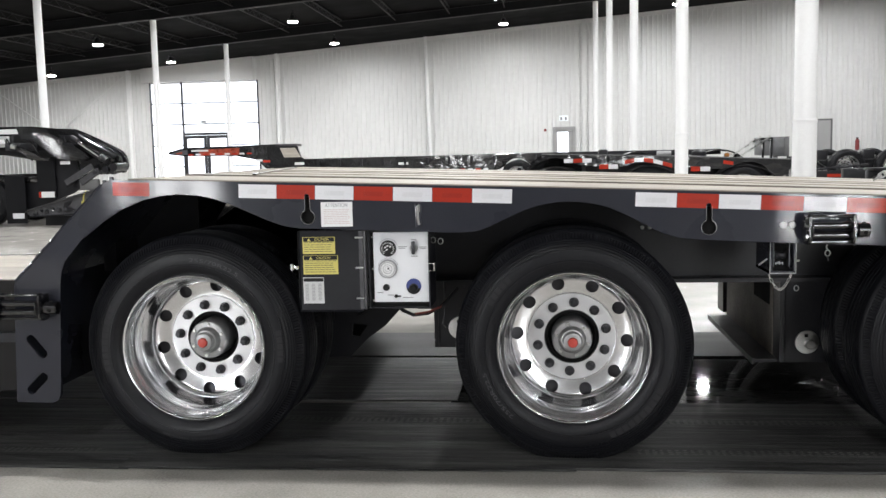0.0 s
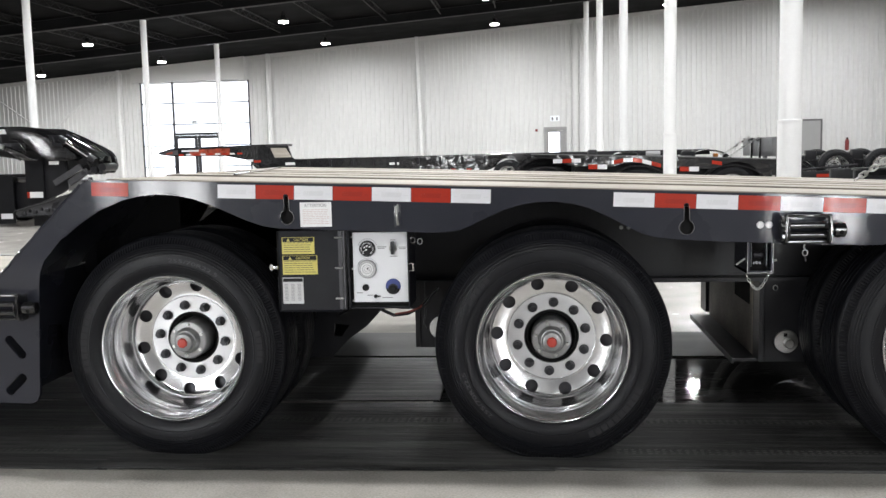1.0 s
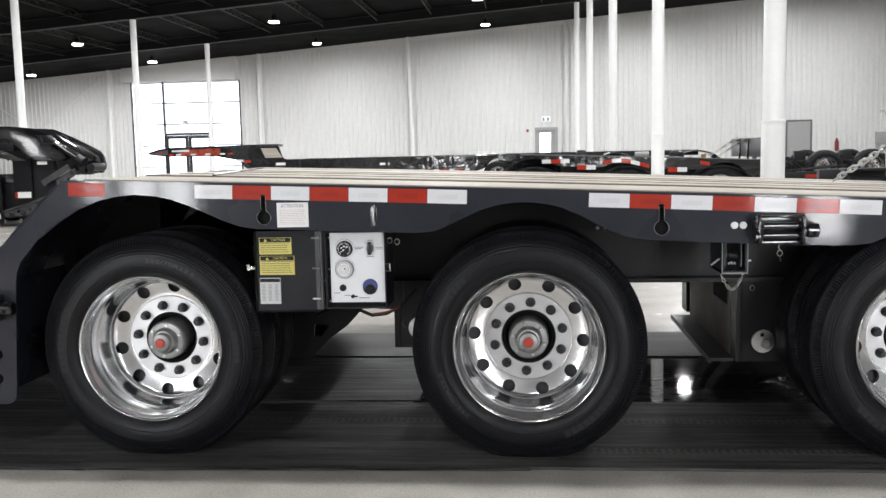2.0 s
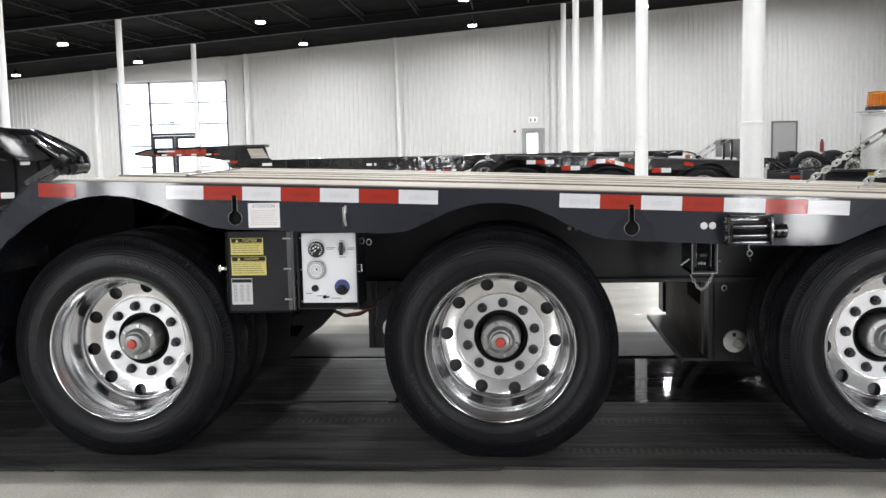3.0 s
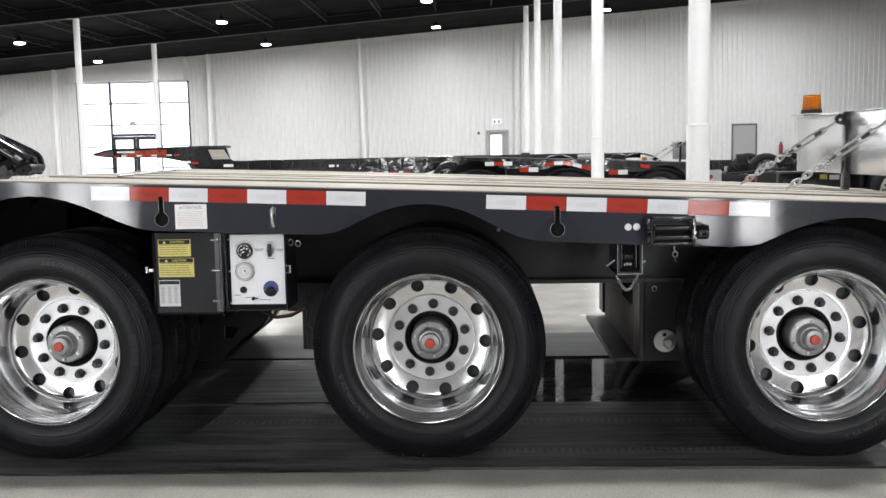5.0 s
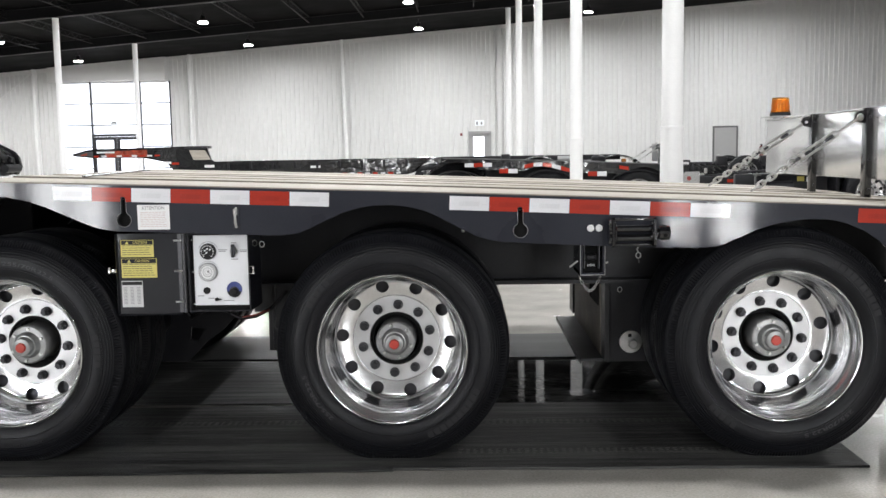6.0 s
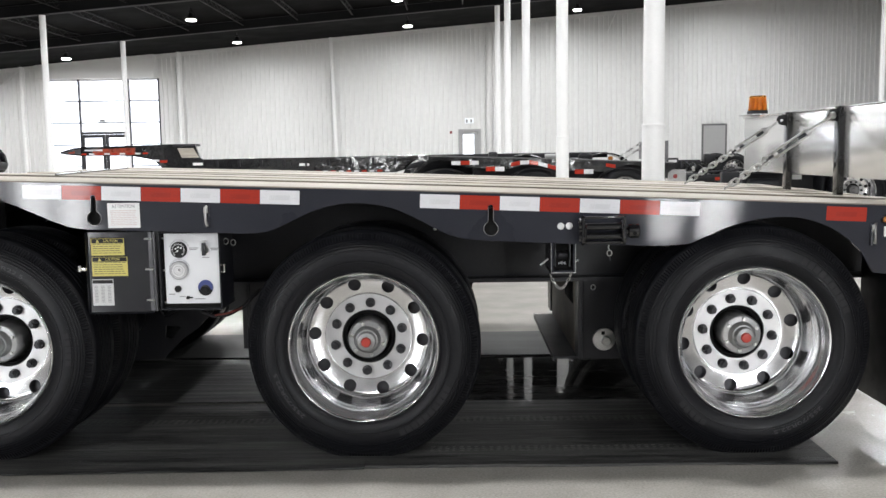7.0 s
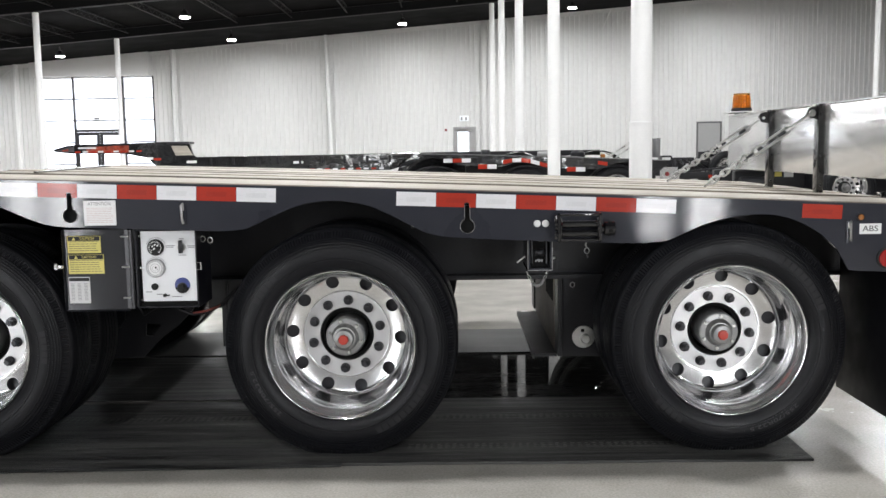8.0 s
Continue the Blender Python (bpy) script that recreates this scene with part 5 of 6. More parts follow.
    box(dx0, dx1, by, by + 0.004, bz0 - 0.004, bz1 + 0.004, bm=door)
    lip = [f for f in door.faces if f.calc_center_median().x < dx0 + 0.001 or f.calc_center_median().z < bz0 - 0.003]
    ext = bmesh.ops.extrude_face_region(door, geom=lip)
    for v in [g for g in ext["geom"] if isinstance(g, bmesh.types.BMVert)]:
        if v.co.y < by + 0.002:
            v.co.y -= 0.016
        v.co += Vector((-0.005 if v.co.x < dx0 + 0.001 else 0, 0, -0.005 if v.co.z < bz0 else 0))
    dm = part("box_door", door, BOX_PAINT, cb, "open box door", smooth=False)
    bumped(dm, 0.001)
    hin = bmesh.new()
    cyl((-0.813, by - 0.004, bz0), (-0.813, by - 0.004, bz1), 0.008, 12, bm=hin)
    box(-0.836, -0.813, by - 0.004, by - 0.001, bz0, bz1, bm=hin)
    part("hinge", hin, HINGE_STEEL, cb, "grey steel piano hinge")
    for z in (0.897, 0.777, 0.655):
        part("hinge_screw", cyl((-0.850, by - 0.008, z), (-0.818, by - 0.008, z), 0.0035, 8), STEEL, cb)
    yl = by - 0.0003
    for z0, z1, x1 in ((0.833, 0.900, -0.932), (0.751, 0.827, -0.922)):
        lab = part("caution_label", box(-1.063, x1, yl - 0.001, yl, z0, z1, 0.0006, 1), LABEL_YELLOW, dm, "yellow caution sticker")
        part("label_border", box(-1.0655, x1 + 0.0025, yl - 0.0004, yl, z0 - 0.0025, z1 + 0.0025), INK, lab, smooth=False)
        hz = z1 - 0.010
        part("heading_band", box(-1.060, x1 + -0.003, yl - 0.0014, yl - 0.001, hz - 0.0085, hz + 0.0085), INK, lab, smooth=False)
    for z1, x1 in ((0.900, -0.932), (0.827, -0.922)):
        part("heading", face_text("CAUTION", 0.0135, (-1.063 + x1) / 2 + 0.012, yl - 0.0018, z1 - 0.010, 0.056), LABEL_YELLOW, dm, smooth=False)
        tri = prism([(-1.043 + (x1 + 0.93) / 2, z1 - 0.016), (-1.029 + (x1 + 0.93) / 2, z1 - 0.016), (-1.036 + (x1 + 0.93) / 2, z1 - 0.004)], yl - 0.0018, yl - 0.0014)
        part("warning_triangle", tri, LABEL_YELLOW, dm, smooth=False)
    for z0, z1, xe in ((0.837, 0.878, -0.938), (0.755, 0.805, -0.928)):
        z, rows = z1, []
        while z > z0:
            x = -1.056
            while x < xe - 0.012:
                w = random.uniform(0.008, 0.020)
                rows.append((x, min(x + w, xe), z, 0.0026))
                x += w + 0.003
            z -= 0.0088
        part("small_print", bars(rows, yl - 0.001), INK_SOFT, dm, smooth=False)
    ch = part("chart_label", box(-1.066, -0.982, yl - 0.001, yl, 0.634, 0.739, 0.0006, 1), LABEL_PALE, dm, "white chart sticker")
    part("chart_heading", box(-1.064, -0.984, yl - 0.0014, yl - 0.001, 0.722, 0.736), INK, ch, smooth=False)
    rows = [(-1.058 + 0.026 * c, -1.044 + 0.026 * c, 0.712 - 0.0058 * i, 0.0022) for c in range(3) for i in range(12)]
    part("chart_print", bars(rows, yl - 0.001), INK_GREY, ch, smooth=False)
    lt = part("door_latch", box(-1.100, -1.078, by - 0.020, by - 0.006, 0.774, 0.788, 0.003), CHROME, dm, "bright latch")
    part("latch_knob", cyl((-1.104, by - 0.022, 0.772), (-1.104, by - 0.022, 0.796), 0.007, 12), CHROME, lt)
    kp = part("latch_keeper", sweep([(bx1, by - 0.004, 0.792), (bx1 + 0.018, by - 0.012, 0.792), (bx1 + 0.018, by - 0.012, 0.764), (bx1, by - 0.004, 0.764)], 0.004, 8), CHROME, cb, "bright latch keeper")
    # hoses below the box
    part("air_hose", sweep([(-0.74, 3.75, 0.625), (-0.711, 3.80, 0.560), (-0.663, 3.80, 0.538), (-0.602, 3.80, 0.545), (-0.54, 3.82, 0.575), (-0.48, 3.88, 0.64)], 0.008, 8), BLACK_PAINT, root)
    part("air_hose", sweep([(-0.655, 3.79, 0.545), (-0.602, 3.79, 0.552), (-0.55, 3.80, 0.570), (-0.52, 3.90, 0.60)], 0.0045, 8), HOSE_RED, root, "red air hose")
    # Added black plate closes the bright gap between box and hanger.
    part("bracket_plate", box(-0.70, -0.565, 4.20, 4.21, 0.495, 0.66), BLACK_PAINT, root, smooth=False)
    for bx, bz in ((-1.905, 1.098), (-1.87, 1.128), (-1.84, 1.141)):
        part("edge_bolt", lathe([(0.010, bz - 0.004), (0.010, bz + 0.010), (0.007, bz + 0.013)], 6, "z", at=(bx, SIDE + 0.045, 0)), DARK_STEEL, root)
    part("air_hose", sweep([(-0.75, 3.9, 0.65), (-0.85, 4.0, 0.56), (-0.95, 4.05, 0.50), (-1.02, 4.05, 0.58)], 0.012, 8), BLACK_PAINT, root)
    part("hanging_wire", sweep([(-0.545, 3.95, 0.66), (-0.545, 3.95, 0.52), (-0.555, 3.95, 0.47), (-0.54, 3.95, 0.455)], 0.004, 6), DARK_STEEL, root)
    # marker lamps, rear plate details, mud flaps
    part("marker_lamp", lathe([(0.0105, SIDE), (0.0105, SIDE - 0.009), (0.007, SIDE - 0.012), (0.003, SIDE - 0.013)], 20, "y", at=(2.002, 0, 0.934)), AMBER_LENS, root, "amber marker lamp")
    part("lamp_bezel", lathe([(0.0150, SIDE), (0.0150, SIDE - 0.006), (0.0110, SIDE - 0.008), (0.0108, SIDE)], 20, "y", closed=True, at=(2.002, 0, 0.934)), INK, root)
    n = label_plate(root, "notice", 2.000, 2.083, 0.869, 0.909, SIDE - 0.0002, LABEL_WHITE, "white notice sticker")
    part("heading", face_text("ABS", 0.031, 2.041, SIDE - 0.0016, 0.889, 0.058, 0.0006), INK, n, smooth=False)
    tl = part("tail_lamp", lathe([(0.040, SIDE), (0.040, SIDE - 0.006), (0.034, SIDE - 0.008)], 28, "y", at=(2.108, 0, 0.775)), INK, root, "round red side lamp")
    part("lens", lathe([(0.034, SIDE - 0.006), (0.033, SIDE - 0.014), (0.020, SIDE - 0.022), (0.006, SIDE - 0.024)], 28, "y", at=(2.108, 0, 0.775)), RED_LENS, tl)
    for y in (3.50, 5.54):
        part("mud_flap", box(2.155, 2.166, y, y + 0.53, 0.13, 0.76, 0.003), RUBBER, root, "black rubber mud flap")
    # low main deck ahead of the wheels
    md = part("main_deck_frame", box(-7.4, -2.272, SIDE + 0.05, SIDE + 0.09, 0.27, 0.735), BEAM_BLACK, root, "gloss black main deck side beam", smooth=False)
    part("main_deck_frame", box(-7.4, -2.272, FAR - 0.09, FAR - 0.05, 0.27, 0.575), GLOSS_BLACK, root, smooth=False)
    part("main_deck_pan", box(-7.4, -2.272, SIDE + 0.03, FAR - 0.09, 0.48, 0.52), BLACK_PAINT, root, smooth=False)
    pl = None
    for k in range(11):
        y0 = SIDE + 0.095 + k * 0.219
        if pl is None:
            pl = part("main_deck_plank", box(-7.4, -2.272, y0, y0 + 0.212, 0.53, 0.575, 0.003, 1), WOOD, root, smooth=False)
        else:
            again(pl, (0, k * 0.219, 0), root)
    # rear aluminium bulkhead on two posts
    bulk = part("rear_panel", box(2.197, 2.277, 3.50, 5.870, 1.068, 1.396, 0.004), ALU_SHEET, root, "mill-finish aluminium rear panel")
    part("top_cap", box(2.190, 2.284, 3.49, 5.880, 1.396, 1.403, 0.002, 1), ALU_SHEET, bulk)
    for y in (5.045, 4.365):
        ps = part("post", box(2.165, 2.196, y - 0.027, y + 0.027, plate_top(2.18) - 0.02, 1.402, 0.004, 3), GLOSS_BLACK, bulk, "glossy black square post")
        loop = [(2.165, 1.390), (2.142, 1.388), (2.124, 1.378), (2.118, 1.360), (2.124, 1.342), (2.140, 1.334), (2.165, 1.330)]
        part("lug", prism(loop, y - 0.009, y + 0.009), GLOSS_BLACK, ps)
        part("lug_pin", cyl((2.140, y - 0.016, 1.358), (2.140, y + 0.016, 1.358), 0.007, 14), STEEL, ps)
        for z in (1.36, 1.16, 1.02):
            part("post_bolt", cyl((2.180, y - 0.033, z), (2.180, y - 0.027, z), 0.005, 8), DARK_STEEL, ps)
    # tie chains with turnbuckles
    big = bpy.data.meshes.new("chain_link")
    bm = link_bm(0.056, 0.034, 0.0052)
    bm.to_mesh(big)
    bm.free()
    smooth_mesh(big, 60)
    big.materials.append(STEEL)
    for y, xe, k0, k1, k2 in ((5.045, 1.630, 0.16, 0.46, 0.55), (4.350, 1.648, 0.23, 0.54, 0.66)):
        a, b = Vector((2.140, y, 1.358)), Vector((xe, y, plate_top(xe) + 0.022))
        d = b - a
        at = lambda k: a + d * k
        tb = part("turnbuckle", cyl(at(0.0), at(k0), 0.0065, 10), STEEL, root, "zinc plated turnbuckle and chain")
        frm = bmesh.new()
        side = Vector((-d.z, 0, d.x)).normalized()
        for s_ in (-1, 1):
            cyl(at(k0) + side * 0.0135 * s_, at(k1) + side * 0.0135 * s_, 0.0060, 8, bm=frm)
        for k in (k0 - 0.01, k1 - 0.02):
            cyl(at(k), at(k + 0.035), 0.0175, 12, bm=frm)
        part("turnbuckle_frame", frm, STEEL, tb)
        part("threaded_rod", cyl(at(k0), at(k0 + 0.09), 0.008, 10), DARK_STEEL, tb)
        part("threaded_rod", cyl(at(k1 - 0.07), at(k2), 0.007, 10), DARK_STEEL, tb)
        part("hook_end", sweep([at(k2 - 0.03) + Vector((0.016 * math.cos(q * 0.7), 0, 0.016 * math.sin(q * 0.7))) for q in range(9)], 0.0062, 8), STEEL, tb)
        part("eye", sweep([at(0.0) + Vector((0.0125 * math.cos(k * 0.7854), 0, 0.0125 * math.sin(k * 0.7854))) for k in range(8)], 0.0055, 8, True), STEEL, tb)
        chain_between(root, "chain", at(k2 - 0.02), b, round((1 - k2) * 20), big, tb, STEEL)
    # pale deck planks
    width, gap = 0.1945, 0.006
    y, first = SIDE + 0.018, None
    n = 0
    while y + 0.1 < FAR - 0.018:
        y1 = min(y + width, FAR - 0.018)
        if n == 7:
            y += 0.010
        bm = bmesh.new()
        segs = 5
        for k in range(segs + 1):
            x = DECK_FRONT + (DECK_REAR - DECK_FRONT) * k / segs
            z = plate_top(x) + 0.004
            for yy, zz in ((0, z - 0.040), (0, z - 0.0045), (0.0045, z), (y1 - y - 0.003, z), (y1 - y, z - 0.003), (y1 - y, z - 0.040)):
                bm.verts.new((x, yy, zz))
        bm.verts.ensure_lookup_table()
        for k in range(segs):
            for j in range(6):
                a0, a1 = k * 6 + j, k * 6 + (j + 1) % 6
                f = bm.faces.new((bm.verts[a0], bm.verts[a1], bm.verts[a1 + 6], bm.verts[a0 + 6]))
                # All faces but the top take the darker wood, so plank lines show.
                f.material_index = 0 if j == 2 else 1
        bm.faces.new([bm.verts[j] for j in range(5, -1, -1)])
        bm.faces.new([bm.verts[segs * 6 + j] for j in range(6)])
        bmesh.ops.recalc_face_normals(bm, faces=bm.faces)
        if first is None or abs(y1 - y - width) > 0.001:
            first = part("deck_plank", bm, WOOD, root, smooth=False, shift=Vector((0, 0, 0)))
            first.location = Vector((0, y, 0)) - root.location
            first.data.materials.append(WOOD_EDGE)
        else:
            bm.free()
            again(first, Vector((0, y + random.uniform(-0.001, 0.001), random.uniform(-0.004, 0.003))) - root.location, root)
        y = y1 + gap
        n += 1
    return root


def beacon(y):
    bc = thing("beacon", (2.245, y, 1.403), "amber flashing beacon on a plate atop the aluminium panel", "beacon", "amber beacons")
    part("mounting_plate", box(2.165, 2.335, y - 0.13, y + 0.13, 1.411, 1.417, 0.002, 1), STEEL, bc)
    for dy in (-0.09, 0.09):
        part("spacer", cyl((2.245, y + dy, 1.403), (2.245, y + dy, 1.411), 0.014, 12), DARK_STEEL, bc)
    part("beacon_base", lathe([(0.061, 1.418), (0.062, 1.433), (0.058, 1.441), (0.06, 1.442)], 32, "z", at=(2.245, y, 0)), INK, bc)
    prof = [(0.052, 1.441), (0.058, 1.448), (0.055, 1.451), (0.0535, 1.490), (0.052, 1.496), (0.050, 1.522), (0.048, 1.531), (0.02, 1.533)]
    part("beacon_lens", lathe(prof, 32, "z", at=(2.245, y, 0)), AMBER, bc, "translucent amber lens")
    core = bmesh.new()
    for k in range(14):
        q = radians(360 * k / 14)
        cyl((2.245 + 0.046 * math.cos(q), y + 0.046 * math.sin(q), 1.444), (2.245 + 0.041 * math.cos(q), y + 0.041 * math.sin(q), 1.518), 0.006, 6, bm=core)
    lathe([(0.038, 1.443), (0.034, 1.516), (0.02, 1.522)], 20, "z", at=(2.245, y, 0), bm=core)
    part("lens_ribs", core, AMBER_CORE, bc)


trailer = build_trailer()
for by_ in (5.765, 3.60):
    beacon(by_)
# a flat bar left lying on the planks
bar = bmesh.new()
v = []
for x, y in ((-1.430, 4.08), (-1.414, 4.082), (-1.577, 5.402), (-1.593, 5.40)):
    v.append([bar.verts.new((x, y, plate_top(x) + (0.0075 if y < 5 else 0.0110) + h)) for h in (0.0, 0.007)])
bar.faces.new([q[0] for q in v])
bar.faces.new([q[1] for q in v][::-1])
for i in range(4):
    bar.faces.new((v[i][0], v[i][1], v[(i + 1) % 4][1], v[(i + 1) % 4][0]))
bmesh.ops.recalc_face_normals(bar, faces=bar.faces)
tagged(part("flat_bar", bar, GLOSS_BLACK, smooth=False), "thin black steel flat bar lying on the planks", "bar")


def open_frame_trailer():
    """The second trailer: same running gear, black, without planks or fittings, tape set lower."""
    o = copy_thing(trailer, pose(1.66, MIDDLE + 12.0, 0))
    tagged(o, "gloss black three-axle trailer frame without deck planks", "trailer", "parked lowboy trailers")
    gone = ("deck_plank", "reflective_tape", "notice", "control_box", "winch", "bolt_head", "latch", "marker_lamp", "tail_lamp", "stake_pocket", "ring_clip", "keyhole_rim", "air_hose", "front_drop_plate", "weld_bead", "edge_bolt", "side_plate", "arch_liner")
    for c in list(o.children):
        if c.name.split(".")[0] in gone:
            for k in c.children_recursive:
                bpy.data.objects.remove(k)
            bpy.data.objects.remove(c)
    for c in o.children:
        if c.name.startswith("rear_panel"):
            # Same aluminium panel, its colour darkened for the shade on this face.
            c.material_slots[0].link = "OBJECT"
            c.material_slots[0].material = SHADED_PANEL
            c.scale = (1, 0.9, 0.96)
    near, far = SIDE + 12.0, FAR + 12.0
    for y in (near, far - 0.016):
        side = part("side_plate", prism([(x + 1.66, z) for x, z in short_outline()], y, y + 0.016), WAVY_BLACK, o, "gloss black steel side plate", smooth=False)
        bumped(side, 0.003)

    def strip(x0, x1, z0, z1, h, m):
        bm = bmesh.new()
        lo, hi = near - 0.004, near - 0.002
        pts = [(x0, z0 - h), (x1, z1 - h), (x1, z1), (x0, z0)]
        a = [bm.verts.new((x, lo, z)) for x, z in pts]
        b = [bm.verts.new((x, hi, z)) for x, z in pts]
        bm.faces.new(a)
        bm.faces.new(b[::-1])
        for i in range(4):
            bm.faces.new((a[i], b[i], b[(i + 1) % 4], a[(i + 1) % 4]))
        part("reflective_tape", bm, m, o, smooth=False)

    for x, z in ((0.267, 1.058), (1.27, 1.018)):
        n = 3 if x < 1 else 5
        for k in range(n):
            w = 0.154
            bow = [0.0, 0.03, 0.034, 0.012, -0.03, -0.075] if n == 5 else [0, 0, 0, 0]
            strip(x + k * w, x + (k + 1) * w - 0.004, z + bow[k], z + bow[k + 1], 0.066, (TAPE_WHITE, TAPE_RED)[(k + (n == 5)) % 2])
    for x, z in ((0.848, 0.955), (2.34, 0.888)):
        strip(x, x + 0.15, z, z - 0.002, 0.075, TAPE_RED)
        strip(x + 0.153, x + 0.31, z - 0.002, z - 0.004, 0.075, TAPE_WHITE)
    strip(2.86, 3.02, 0.985, 0.960, 0.06, TAPE_RED)
    # grey arch edges, a grey tube for the lit top edge, the far rail
    for ax, top in ((0.136, 0.43), (1.66, 0.42), (3.184, 0.40)):
        part("arch_edge", sweep([(ax + 0.585 * math.cos(radians(a)), near - 0.006, 0.50 + top * math.sin(radians(a))) for a in range(20, 161, 10)], 0.010, 6), DARK_STEEL, o)
        fen = bmesh.new()
        for s, y in enumerate((far - 0.62, far + 0.02)):
            for k in range(15):
                a = radians(15 + 150 * k / 14)
                for r in (0.60, 0.625):
                    fen.verts.new((ax + r * math.cos(a), y, 0.53 + r * math.sin(a)))
        fen.verts.ensure_lookup_table()
        vs = fen.verts
        for k in range(14):
            i, j = 2 * k, 2 * k + 30
            fen.faces.new((vs[i + 1], vs[i + 3], vs[j + 3], vs[j + 1]))
            fen.faces.new((vs[i], vs[j], vs[j + 2], vs[i + 2]))
            fen.faces.new((vs[i], vs[i + 2], vs[i + 3], vs[i + 1]))
            fen.faces.new((vs[j], vs[j + 1], vs[j + 3], vs[j + 2]))
        bmesh.ops.recalc_face_normals(fen, faces=fen.faces)
        part("fender", fen, GLOSS_BLACK, o)
    part("top_rail", sweep([(x, near + 0.005, plate_top(x - 1.66) + 0.006) for x in (-0.1, 0.6, 1.3, 2.0, 2.7, 3.4, 4.0)], 0.010, 6), DOOR_DARK, o)
    part("far_rail", box(-0.2, 3.3, far - 0.05, far + 0.05, 1.06, 1.165, 0.01), BLACK_PAINT, o)
    for x in (0.75, 1.0, 2.30, 2.52):
        part("cross_bar", box(x, x + 0.07, near + 0.03, far - 0.06, 0.99, 1.06, 0.008), BLACK_PAINT, o)
    sk = part("rear_skirt", prism([(3.90, 0.62), (3.90, 0.80), (3.97, 0.862), (4.20, 0.862), (4.20, 0.60)], near - 0.012, near - 0.004), ALU_SHEET, o, "bright metal rear skirt plate", smooth=False)
    part("side_lamp", lathe([(0.036, near - 0.012), (0.036, near - 0.02), (0.02, near - 0.026)], 18, "y", at=(4.02, 0, 0.748)), SIGN_RED, sk)
    part("air_tank", cyl((2.0, far - 0.9, 1.10), (2.25, far - 0.9, 1.10), 0.05, 16), DOOR_GREY, o, "grey air tank")
    part("strap_ratchet", box(3.02, 3.10, near + 0.7, near + 0.8, 1.03, 1.09, 0.015), AMBER_LENS, o)
    part("valve_body", box(0.95, 1.12, far - 0.8, far - 0.6, 1.06, 1.20, 0.03), DARK_STEEL, o)
    part("spring_seat", lathe([(0.12, 1.0), (0.14, 1.06), (0.13, 1.12), (0.07, 1.16)], 20, "z", at=(2.75, far - 0.9, 0)), BLACK_PAINT, o)


open_frame_trailer()


# ---- floor mats ----
def floor_mat(x0, x1, y0, y1, turn=0.0, material=MAT_RUBBER, z0=0.001, thick=0.006):
    bm = box(x0, x1, y0, y1, z0, z0 + thick, 0.002, 1)
    bmesh.ops.subdivide_edges(bm, edges=[e for e in bm.edges if abs(e.verts[0].co.x - e.verts[1].co.x) > 0.5], cuts=24)
    for v in bm.verts:
        k = 0.5 + 0.5 * noise.noise((v.co.x * 2.3, v.co.y * 3.1, 0.7))
        v.co.y += 0.010 * (k - 0.5)
        if v.co.z > z0 + thick / 2:
            v.co.z += 0.004 * k
    if turn:
        bmesh.ops.rotate(bm, cent=(x1, (y0 + y1) / 2, 0), matrix=Matrix.Rotation(radians(turn), 3, "Z"), verts=bm.verts)
    tagged(part("floor_mat", bm, material), "black scuffed rubber mat on the concrete under the tyres", "mat", "floor mats")


# Thin dark glossy layer, blackens the floor between the mats.
sheet = box(-0.57, 1.80, 4.20, 5.33, 0.0004, 0.0012)
tagged(part("plastic_sheet", sheet, SHEET_BLACK, smooth=False), "thin glossy black layer on the floor beneath the trailer", "sheet")
floor_mat(-1.81, -0.006, 3.395, 4.33, 1.3, MAT_RUBBER, 0.006, 0.005)
floor_mat(0.000, 1.825, 3.418, 4.34, 0.0, MAT_RUBBER, 0.001, 0.009)
# Left mat reaches forward to y 3.36, darkening the floor there.
floor_mat(-3.9, -1.76, 3.36, 4.36, 0.0, MAT_RUBBER, 0.001, 0.003)
# Dark mat in line with the sheet, darkening the floor left of it.
floor_mat(-3.9, -0.54, 4.38, 5.32, 0.0, MAT_RUBBER, 0.0014, 0.003)
floor_mat(-1.9, 0.0, 5.345, 6.05, 0.0, FAR_MAT, 0.001, 0.009)
floor_mat(0.004, 1.9, 5.345, 6.05, 0.0, FAR_MAT, 0.001, 0.009)
floor_mat(-3.9, -1.92, 5.345, 6.05, 0.0, FAR_MAT, 0.001, 0.009)


def tread_print(y, x0, x1, z):
    """A dusty tread print left on the mat."""
    bm = bmesh.new()
    x = x0
    while x < x1:
        for k in range(3):
            yy = y + k * 0.022 + random.uniform(-0.002, 0.002)
            w = random.uniform(0.010, 0.020)
            v = [bm.verts.new(p) for p in ((x, yy, z), (x + w, yy, z), (x + w + 0.006, yy + 0.012, z), (x + 0.006, yy + 0.012, z))]
            bm.faces.new(v)
        x += 0.030
    tagged(part("tread_print", bm, TREAD_DUST, smooth=False), "dusty tyre tread print on the black mat", "tyre mark", "tread prints", "stuff")


for ty, ta, tb, tz in ((3.99, -1.70, 1.8, 0.0155), (3.58, 0.25, 1.75, 0.0146), (3.53, -2.75, -1.98, 0.0085), (3.86, -3.4, -1.85, 0.0085)):
    tread_print(ty, ta, tb, tz)


